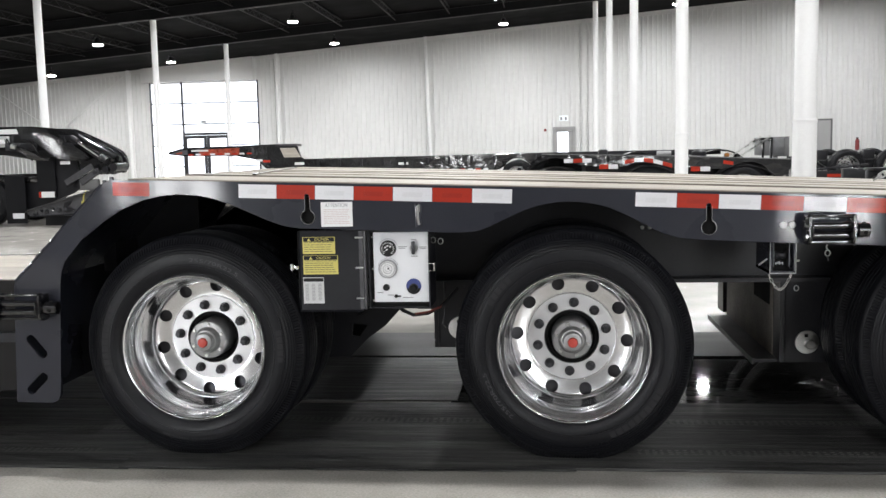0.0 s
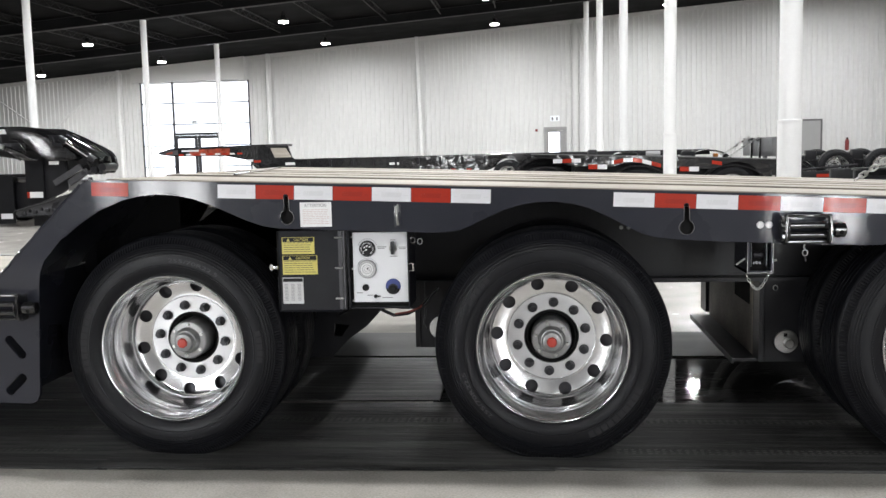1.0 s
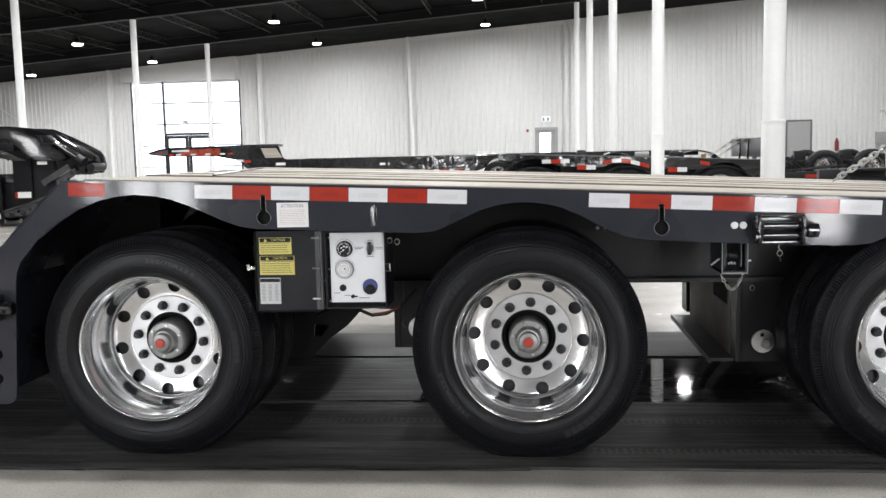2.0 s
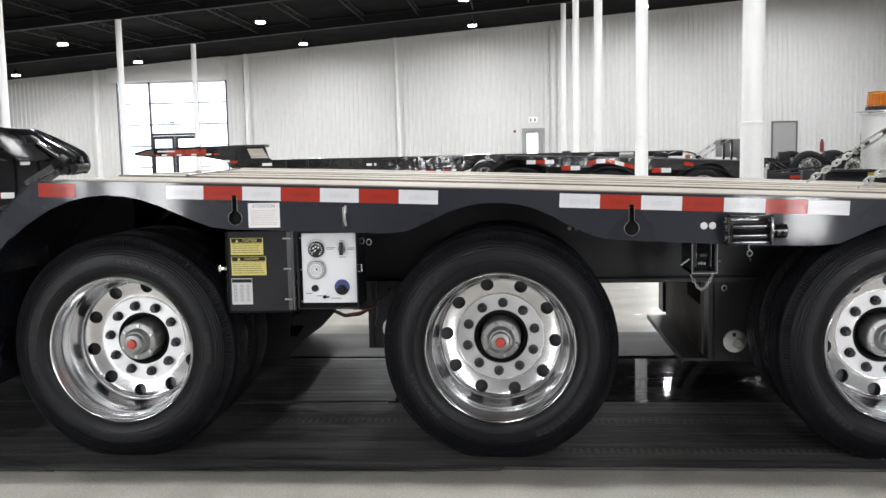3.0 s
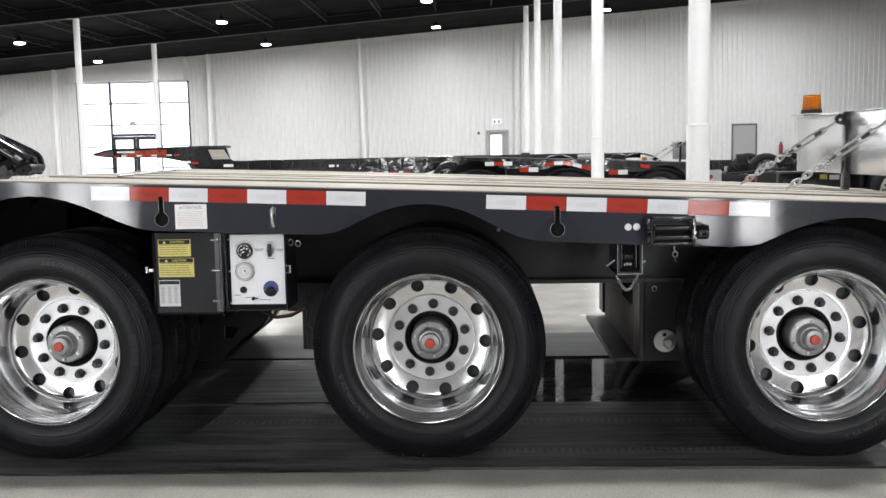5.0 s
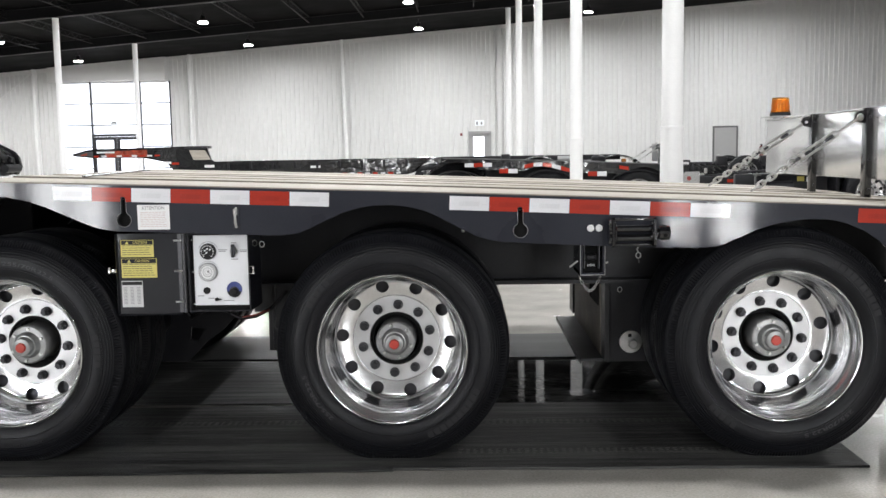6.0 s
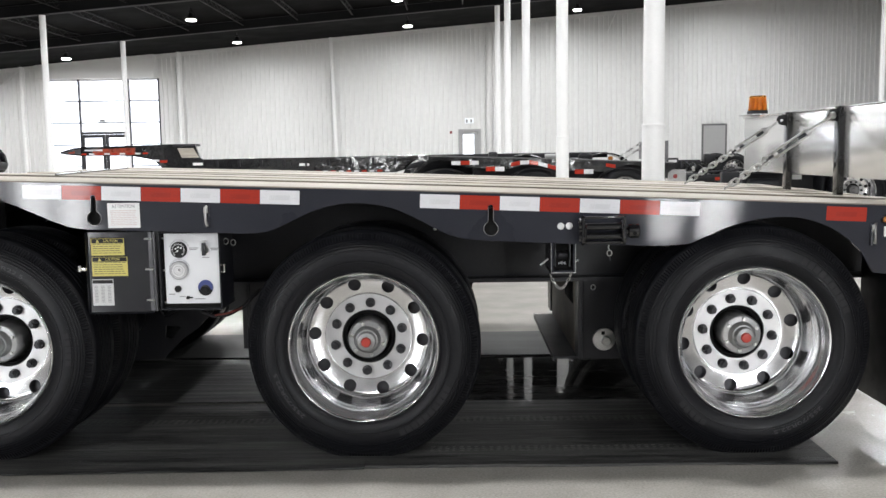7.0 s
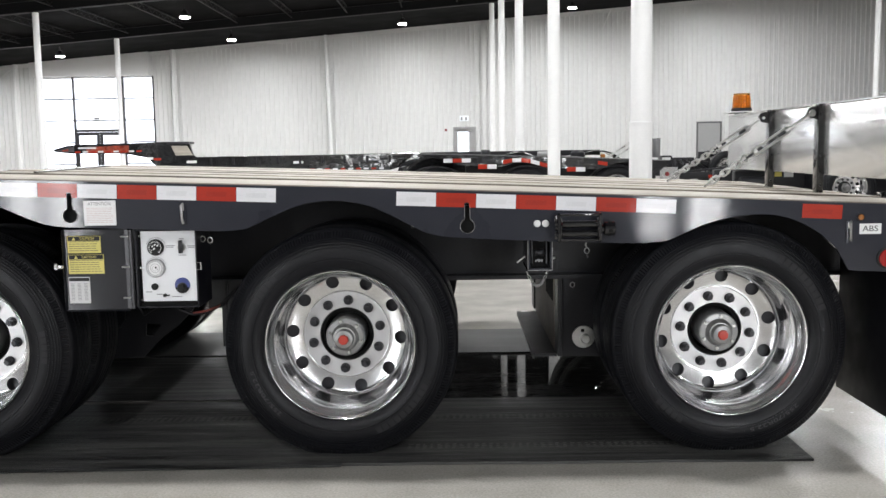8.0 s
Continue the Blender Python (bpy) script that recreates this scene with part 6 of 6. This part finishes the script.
# ---- far trailers and running gear ----
def gooseneck():
    """The detachable gooseneck standing at the front of the second trailer."""
    g = thing("gooseneck", (-9.0, 17.4, 0), "gloss black hydraulic trailer gooseneck with white markings", "gooseneck")
    y = 16.45
    for yy in (y + 0.06, y + 0.30):
        loop = [(-11.8, 1.86), (-10.3, 1.88), (-9.66, 1.875), (-9.27, 1.825), (-8.94, 1.815), (-8.56, 1.65), (-8.2, 1.47), (-8.03, 1.375), (-7.96, 1.28), (-7.92, 1.10), (-8.0, 0.96), (-8.55, 1.02), (-8.85, 0.72), (-9.20, 0.70), (-9.30, 1.16), (-9.56, 1.23), (-10.26, 1.345), (-11.8, 1.38)]
        a = part("arm", prism(loop, yy, yy + 0.10), FLANK_BLACK, g, "gloss black gooseneck arm", smooth=False)
        bumped(a, 0.02)
    # shoulder plate along the arm's lower edge, its flare shaped to mirror window light
    bm = bmesh.new()
    upper = [(-9.66, 1.86), (-9.40, 1.82), (-9.14, 1.73), (-8.90, 1.60), (-8.70, 1.46), (-8.56, 1.34), (-8.50, 1.26)]
    lower = [(-9.60, 1.66), (-9.42, 1.60), (-9.26, 1.47), (-9.12, 1.34), (-9.02, 1.25), (-8.86, 1.22), (-8.66, 1.21)]
    grid = []
    for k in range(7):
        row = []
        for q in range(5):
            f = q / 4
            x = upper[k][0] * (1 - f) + lower[k][0] * f
            z = upper[k][1] * (1 - f) + lower[k][1] * f
            row.append(bm.verts.new((x, y - 0.05 + 0.38 * (x + 8.5) + 0.03 * (x + 9.1) ** 2 + 0.015 * (f - 0.5) ** 2, z)))
        grid.append(row)
    faces = [bm.faces.new((grid[k][q], grid[k + 1][q], grid[k + 1][q + 1], grid[k][q + 1])) for k in range(6) for q in range(4)]
    bmesh.ops.solidify(bm, geom=faces, thickness=0.02)
    bmesh.ops.recalc_face_normals(bm, faces=bm.faces)
    part("shoulder", bm, SHOULDER_BLACK, g, "glossy flared shoulder plate")
    part("shoulder_badge", box(-9.03, -8.84, y - 0.135, y - 0.128, 1.15, 1.21), LABEL_WHITE, g, smooth=False)
    # bracket standing on the shoulder
    part("lug_plate", prism([(-9.00, 1.50), (-8.72, 1.47), (-8.70, 1.53), (-8.86, 1.55), (-8.90, 1.66), (-8.96, 1.66)], y - 0.20, y - 0.16), BLACK_PAINT, g, smooth=False)
    part("top_plate", prism([(-9.10, 1.70), (-8.86, 1.69), (-8.30, 1.30), (-8.10, 1.18), (-8.14, 1.10), (-8.42, 1.28), (-8.96, 1.60)], y - 0.02, y + 0.05), BLACK_PAINT, g, smooth=False)
    # lift cylinder lying along the slope, with its chrome rod
    part("lift_cylinder", cyl((-8.70, y - 0.05, 1.64), (-7.98, y - 0.05, 1.22), 0.085, 20), GLOSS_BLACK, g)
    part("cylinder_rod", cyl((-8.66, y - 0.17, 1.575), (-8.20, y - 0.17, 1.265), 0.034, 16), CHROME, g, "chrome cylinder rod")
    part("cylinder_head", cyl((-8.76, y - 0.17, 1.64), (-8.64, y - 0.17, 1.56), 0.06, 16), BLACK_PAINT, g)
    part("cylinder_foot", cyl((-8.22, y - 0.17, 1.28), (-8.10, y - 0.17, 1.20), 0.065, 16), DARK_STEEL, g)
    for x0, x1 in ((-8.62, -8.50), (-8.06, -7.94)):
        part("top_hinge", prism([(x0, 1.62 - (x0 + 8.62) * 0.66), (x1, 1.56 - (x0 + 8.62) * 0.66), (x1 + 0.02, 1.64 - (x0 + 8.62) * 0.66), (x0 + 0.02, 1.70 - (x0 + 8.62) * 0.66)], y - 0.02, y + 0.05), BLACK_PAINT, g, smooth=False)
    part("cross_tube", cyl((-7.96, y - 0.22, 1.08), (-7.96, y + 0.28, 1.08), 0.075, 20), BLACK_PAINT, g)
    part("cross_tube", cyl((-8.14, y - 0.18, 1.04), (-8.14, y + 0.28, 1.04), 0.06, 20), BLACK_PAINT, g)
    for x in (-8.36, -8.24, -8.12, -8.02):
        part("coupling", cyl((x, y - 0.16, 0.985), (x, y + 0.0, 0.985), 0.04, 12), DARK_STEEL, g)
    # slanting braces down to the hook
    for p, q in (((-8.42, 1.10), (-8.95, 0.80)), ((-8.30, 1.02), (-8.66, 0.80))):
        n = Vector((p[1] - q[1], 0, q[0] - p[0])).normalized() * 0.055
        part("brace", prism([(p[0] + n.x, p[1] + n.z), (q[0] + n.x, q[1] + n.z), (q[0] - n.x, q[1] - n.z), (p[0] - n.x, p[1] - n.z)], y - 0.14, y - 0.08), HOOK_GREY, g, smooth=False)
    part("grey_block", box(-8.70, -8.34, y - 0.10, y + 0.02, 0.66, 0.86, 0.02), DOOR_DARK, g)
    part("inner_block", prism([(-9.30, 0.45), (-9.30, 1.30), (-8.8, 1.25), (-8.72, 0.70), (-8.9, 0.60)], y + 0.0, y + 0.05), BLACK_PAINT, g, smooth=False)
    # hook with its flange, bosses and tag
    part("hook_plate", prism([(-9.80, 0.25), (-9.74, 0.30), (-9.09, 0.47), (-8.46, 0.645), (-8.20, 0.70), (-8.20, 0.30), (-8.60, 0.22), (-9.0, 0.205), (-9.72, 0.175)], y - 0.06, y + 0.02, [arc(-9.50, 0.285, 0.035, 0, 330, 11), arc(-9.28, 0.315, 0.04, 0, 330, 11)]), HOOK_GREY, g, smooth=False)
    part("hook_flange", prism([(-9.80, 0.265), (-9.74, 0.315), (-9.09, 0.49), (-8.46, 0.665), (-8.20, 0.72), (-8.20, 0.70), (-8.46, 0.645), (-9.09, 0.47), (-9.74, 0.30)], y - 0.14, y + 0.08), HOOK_GREY, g, smooth=False)
    part("hook_sole", prism([(-9.72, 0.195), (-9.0, 0.225), (-8.60, 0.24), (-8.60, 0.215), (-9.0, 0.20), (-9.72, 0.17)], y - 0.14, y + 0.08), BLACK_PAINT, g, smooth=False)
    part("hook_tooth", prism([(-9.02, 0.43), (-8.88, 0.47), (-8.98, 0.36), (-8.80, 0.30), (-8.95, 0.26), (-9.06, 0.34)], y - 0.09, y - 0.062), BLACK_PAINT, g, smooth=False)
    for hx, hz in ((-9.62, 0.235), (-9.40, 0.27), (-9.15, 0.30), (-9.02, 0.30)):
        part("hook_boss", lathe([(0.045, y - 0.06), (0.045, y - 0.09), (0.025, y - 0.10)], 16, "y", at=(hx, 0, hz)), DARK_STEEL, g)
    part("caution_label", box(-8.70, -8.54, y - 0.068, y - 0.061, 0.36, 0.46), LABEL_YELLOW, g, smooth=False)
    part("white_label", box(-8.54, -8.42, y - 0.068, y - 0.061, 0.40, 0.47), LABEL_WHITE, g, smooth=False)
    part("tag_cord", sweep([(-8.66, y - 0.07, 0.46), (-8.64, y - 0.08, 0.56), (-8.60, y - 0.07, 0.64)], 0.012, 6), LABEL_YELLOW, g)
    # hanging flap with its tape
    fl = part("mud_flap", box(-9.55, -9.19, y - 0.06, y - 0.03, 0.52, 1.26), RUBBER, g, "black mud flap with white and red tape")
    part("badge", box(-9.48, -9.22, y - 0.068, y - 0.061, 0.535, 0.645), LABEL_WHITE, fl, smooth=False)
    part("badge_end", box(-9.53, -9.48, y - 0.068, y - 0.061, 0.535, 0.645), TAPE_RED, fl, smooth=False)
    # lamps, valves and hoses on the arm
    part("plate_light", box(-10.34, -10.10, y - 0.06, y + 0.05, 1.49, 1.70, 0.01), DOOR_GREY, g)
    part("marking", box(-10.26, -10.14, y - 0.068, y - 0.061, 1.56, 1.64), LABEL_WHITE, g, smooth=False)
    part("marking", box(-10.3, -9.92, y + 0.045, y + 0.055, 1.74, 1.83), LABEL_WHITE, g, smooth=False)
    part("lamp", box(-9.66, -9.60, y + 0.03, y + 0.055, 1.76, 1.82, 0.01), RED_LENS, g)
    vb = part("valve_block", box(-9.86, -9.56, y - 0.54, y + 0.05, 1.42, 1.56, 0.02), DARK_STEEL, g)
    part("valve_lever", cyl((-9.80, y - 0.50, 1.54), (-9.84, y - 0.52, 1.64), 0.03, 10), GLOSS_BLACK, vb)
    part("valve_port", cyl((-9.70, y - 0.60, 1.50), (-9.62, y - 0.58, 1.48), 0.045, 12), STEEL, vb)
    for k in range(5):
        x = -9.88 + 0.075 * k
        part("hydraulic_hose", sweep([(x, y - 0.44, 1.56 - 0.02 * k), (x + 0.12, y - 0.52 - 0.01 * k, 1.55 - 0.03 * k), (x + 0.26, y - 0.54, 1.45 - 0.02 * k), (x + 0.38, y - 0.51, 1.36 - 0.02 * k), (x + 0.48, y - 0.42, 1.24)], 0.022, 8), GLOSS_BLACK, g)
    part("hydraulic_hose", sweep([(-9.55, y - 0.48, 1.62), (-9.38, y - 0.52, 1.60), (-9.28, y - 0.52, 1.48), (-9.24, y - 0.50, 1.36)], 0.018, 8), GLOSS_BLACK, g)
    part("pin_box", box(-11.8, -9.9, y + 0.16, y + 0.30, 1.42, 1.50), BLACK_PAINT, g, smooth=False)
    part("foot", box(-9.5, -8.9, y + 0.05, y + 0.5, 0.0, 0.18), BLACK_PAINT, g, smooth=False)


def tyre_and_rim(parent, rim, tm, x, y, z, turn=0.0):
    w = new("wheel", rim)
    w.parent, w.location, w.rotation_euler = parent, Vector((x, y, z)) - parent.location, (0, radians(turn), 0)
    t = new("tyre", tm)
    t.parent = w
    for piece in WHEEL_PARTS:
        again(piece, (0, 0, 0), w)
    for i in range(10):
        k = radians(18 + 36 * i)
        again(WHEEL_NUT, (0.1429 * math.cos(k), 0, 0.1429 * math.sin(k)), w)
    return w


RIM = next(o for o in trailer.children if o.name in ("wheel", "wheel.001", "wheel.002")).data
WHEEL_PARTS = [next(o for o in trailer.children_recursive if o.name.split(".")[0] == k) for k in ("bolt_face", "hub", "hub_cap", "hub_bore")]
WHEEL_NUT = next(o for o in trailer.children_recursive if o.name.startswith("wheel_nut"))
TYRE = next(o for o in trailer.children_recursive if o.name.startswith("tyre")).data


def jeep_dolly():
    d = thing("jeep_dolly", (-11.2, 17.4, 0), "black jeep dolly standing under the gooseneck", "dolly")
    part("dolly_frame", box(-12.6, -9.56, 16.55, 18.3, 0.82, 0.975, 0.02), WAVY_BLACK, d)
    part("reflector", box(-10.09, -9.86, 16.40, 16.41, 0.145, 0.245), TAPE_WHITE, d, smooth=False)
    part("mud_flap", box(-10.22, -9.82, 16.415, 16.45, 0.05, 0.95), RUBBER, d)
    part("lamp_cluster", box(-10.38, -10.1, 16.60, 16.64, 0.90, 0.96), RED_LENS, d, smooth=False)
    # Added black block fills the dark mass between flap and wheels.
    part("battery_box", box(-10.3, -9.30, 16.60, 17.0, 0.20, 0.90, 0.03), BLACK_PAINT, d)
    for x in (-10.65, -11.8):
        for y in (16.42, 18.05):
            tyre_and_rim(d, RIM, TYRE, x, y, 0.458, 17)


def far_lowboy():
    """A long black trailer with a raised gooseneck, far down the hall."""
    t = thing("drop_deck_trailer", (-4.0, 29.2, 0), "gloss black drop-deck trailer with red and white gooseneck tape", "trailer", "parked lowboy trailers")
    y0 = 27.9
    wheel_arch = [(0.95, 0.62)] + [(0.70 + p, 0.458 + q) for p, q in arc(0, 0, 0.52, 25, 155, 8)] + [(-0.84 + p, 0.458 + q) for p, q in arc(0, 0, 0.52, 25, 155, 8)]
    back = [(-7.40, 1.10), (-4.0, 1.10), (-1.6, 1.12), (1.4, 1.13), (1.4, 0.62)] + wheel_arch + [(-1.5, 0.62)]
    neck = [(-11.78, 1.35), (-11.74, 1.40), (-11.36, 1.50), (-11.0, 1.535), (-9.6, 1.55), (-8.35, 1.575), (-7.62, 1.555), (-7.50, 1.17)]
    throat = [(-8.35, 0.62), (-8.66, 0.86), (-8.9, 1.10), (-9.6, 1.24), (-11.2, 1.26), (-11.65, 1.31)]
    for y, loop in ((y0, neck + back + throat), (y0 + 2.5, back + [(-7.4, 0.62)])):
        p = part("side_beam", prism(loop, y, y + 0.12), WAVY_BLACK, t, "gloss black side beam", smooth=False)
        bumped(p, 0.01)
    part("neck_cap", box(-8.30, -7.62, y0 - 0.02, y0 + 0.6, 1.50, 1.575, 0.01), DARK_STEEL, t)
    part("deck", box(-7.6, 0.9, y0 + 0.12, y0 + 2.5, 0.98, 1.06), WOOD, t, smooth=False)
    part("neck_deck", box(-11.2, -8.3, y0 + 0.12, y0 + 0.9, 1.34, 1.42), GLOSS_BLACK, t, smooth=False)
    part("neck_board", prism([(-8.16, 1.455), (-7.67, 1.45), (-7.50, 1.16), (-8.03, 1.16)], y0 - 0.012, y0 - 0.004), WOOD, t, "pale wooden board", smooth=False)
    part("neck_panel", prism([(-10.75, 1.455), (-9.45, 1.49), (-9.45, 1.27), (-10.75, 1.275)], y0 - 0.012, y0 - 0.004), ORANGE, t, "orange red painted panel", smooth=False)
    for k in range(9):
        x = -11.1 + k * 0.235
        part("reflective_tape", box(x, x + 0.16, y0 - 0.018, y0 - 0.013, 1.285, 1.335), TAPE_WHITE if k % 2 else TAPE_RED, t, smooth=False)
    part("nose_tape", prism([(-11.70, 1.345), (-11.36, 1.445), (-11.12, 1.47), (-11.12, 1.30), (-11.55, 1.315)], y0 - 0.018, y0 - 0.013), HOOK_GREY, t, smooth=False)
    part("nose_tape", prism([(-11.50, 1.36), (-11.30, 1.41), (-11.30, 1.34), (-11.50, 1.335)], y0 - 0.022, y0 - 0.0185), ORANGE, t, smooth=False)
    part("reflective_tape", box(-11.0, -10.45, y0 - 0.018, y0 - 0.013, 1.40, 1.45), TAPE_WHITE, t, smooth=False)
    part("reflective_tape", box(-8.95, -8.72, y0 - 0.018, y0 - 0.013, 1.05, 1.12), TAPE_WHITE, t, smooth=False)
    part("reflective_tape", box(-8.70, -8.48, y0 - 0.018, y0 - 0.013, 1.02, 1.09), TAPE_RED, t, smooth=False)
    part("plate_badge", box(-7.70, -7.40, y0 - 0.016, y0 - 0.010, 0.92, 1.0), LABEL_WHITE, t, smooth=False)
    for k in range(14):
        x = -4.9 + k * 0.235
        part("reflective_tape", box(x, x + 0.14, y0 - 0.006, y0 - 0.001, 0.655, 0.70), TAPE_WHITE if k % 2 else TAPE_RED, t, smooth=False)
    part("plate_badge", box(-4.45, -4.15, y0 - 0.016, y0 - 0.010, 0.86, 0.93), LABEL_WHITE, t, smooth=False)
    for k in range(9):
        x = -7.0 + k * 0.68
        part("stake_pocket", box(x, x + 0.07, y0 - 0.03, y0 - 0.002, 0.86, 1.06), BLACK_PAINT, t, smooth=False)
    for x in (-0.84, 0.70):
        for y in (y0 - 0.14, y0 + 2.4):
            tyre_and_rim(t, RIM, TYRE, x, y, 0.458, 8)


def booster(x, y, label):
    """A two-axle booster dolly with its axles folded up on the frame."""
    b = thing("booster_dolly", (x + 0.6, y + 0.9, 0), label, "dolly", "booster dollies")
    for yy in (y + 0.30, y + 1.6):
        part("frame_rail", box(x - 1.3, x + 2.3, yy, yy + 0.1, 0.55, 0.78, 0.01), BLACK_PAINT, b)
        for xx in (x - 1.0, x + 2.0):
            part("stand_leg", box(xx - 0.06, xx + 0.06, yy, yy + 0.1, 0.0, 0.55), BLACK_PAINT, b, smooth=False)
    for k, xx in enumerate((x, x + 1.16)):
        part("axle", cyl((xx, y + 0.15, 0.60), (xx, y + 1.9, 0.60), 0.06, 12), BLACK_PAINT, b)
        tyre_and_rim(b, RIM, TYRE, xx, y, 0.60, 10 * k)
        tyre_and_rim(b, RIM, TYRE, xx, y + 1.65, 0.60, 3 * k)
        part("fender_arm", box(xx - 0.75, xx - 0.48, y + 0.1, y + 0.3, 0.80, 1.05, 0.02), BLACK_PAINT, b)
    part("reflective_tape", box(x - 0.15, x + 0.15, y - 0.16, y - 0.155, 0.38, 0.46), TAPE_WHITE, b, smooth=False)
    part("reflective_tape", box(x + 0.15, x + 0.65, y - 0.16, y - 0.155, 0.40, 0.48), TAPE_RED, b, smooth=False)
    part("reflective_tape", box(x - 0.55, x - 0.15, y - 0.16, y - 0.155, 0.36, 0.44), TAPE_RED, b, smooth=False)
    part("front_bar", box(x - 1.3, x + 1.6, y - 0.15, y - 0.05, 0.34, 0.52, 0.01), BLACK_PAINT, b)
    part("air_tank", cyl((x - 1.15, y + 0.2, 0.50), (x - 1.15, y + 0.9, 0.50), 0.12, 20), TRIM_WHITE, b, "white round air tank")
    # valves, arms and hoses crowded ahead of the wheels
    part("neck_box", box(x - 1.75, x - 1.45, y + 0.1, y + 0.5, 0.50, 0.96, 0.02), BLACK_PAINT, b)
    part("neck_box", box(x - 1.45, x - 0.80, y + 0.35, y + 0.7, 0.55, 0.90, 0.02), BLACK_PAINT, b)
    part("neck_marking", box(x - 1.72, x - 1.50, y + 0.09, y + 0.099, 0.84, 0.91), LABEL_PALE, b, smooth=False)
    for k in range(4):
        xx = x - 1.35 + 0.16 * k
        part("valve_body", lathe([(0.05, 0.60), (0.07, 0.64), (0.07, 0.76), (0.045, 0.82), (0.03, 0.90 - 0.03 * k)], 12, "z", at=(xx, y + 0.2, 0)), DARK_STEEL, b)
        part("air_hose", sweep([(xx, y + 0.12, 0.84), (xx + 0.08, y + 0.05, 0.80), (xx + 0.2, y + 0.02, 0.70), (xx + 0.36, y + 0.05, 0.62)], 0.022, 6), GLOSS_BLACK, b)
    part("bright_bracket", box(x - 1.12, x - 1.04, y - 0.02, y + 0.0, 0.60, 0.74, 0.005), STEEL, b)
    part("push_rod", cyl((x - 1.55, y - 0.02, 0.50), (x + 0.5, y - 0.02, 0.66), 0.03, 10), DARK_STEEL, b)
    part("push_rod", cyl((x - 1.55, y - 0.04, 0.40), (x + 0.5, y - 0.04, 0.58), 0.025, 10), BLACK_PAINT, b)


def tandem_dolly():
    d = thing("tandem_dolly", (6.4, 16.5, 0), "black two-axle dolly parked beyond the second trailer", "dolly")
    part("dolly_frame", box(5.3, 8.9, 15.95, 16.12, 0.36, 0.76, 0.02), BLACK_PAINT, d)
    part("dolly_frame", box(5.3, 8.9, 17.2, 17.37, 0.36, 0.76, 0.02), BLACK_PAINT, d)
    part("deck_plate", box(5.3, 8.9, 15.7, 16.2, 0.762, 0.80, 0.01), BLACK_PAINT, d)
    part("mud_flap", box(6.50, 6.54, 15.55, 16.1, 0.16, 0.77), RUBBER, d)
    part("caution_label", box(5.98, 6.10, 15.935, 15.945, 0.66, 0.74), LABEL_YELLOW, d, smooth=False)
    part("white_label", box(6.14, 6.30, 15.935, 15.945, 0.65, 0.73), LABEL_WHITE, d, smooth=False)
    part("air_tank", cyl((5.35, 15.83, 0.56), (5.85, 15.83, 0.56), 0.11, 20), BLACK_PAINT, d)
    for x in (7.12, 8.4):
        for y in (15.55, 17.35):
            tyre_and_rim(d, RIM, TYRE, x, y, 0.458, 20)


tandem_dolly()
gooseneck()
jeep_dolly()
far_lowboy()
booster(7.70, 24.5, "black booster dolly with folded axles and tape")
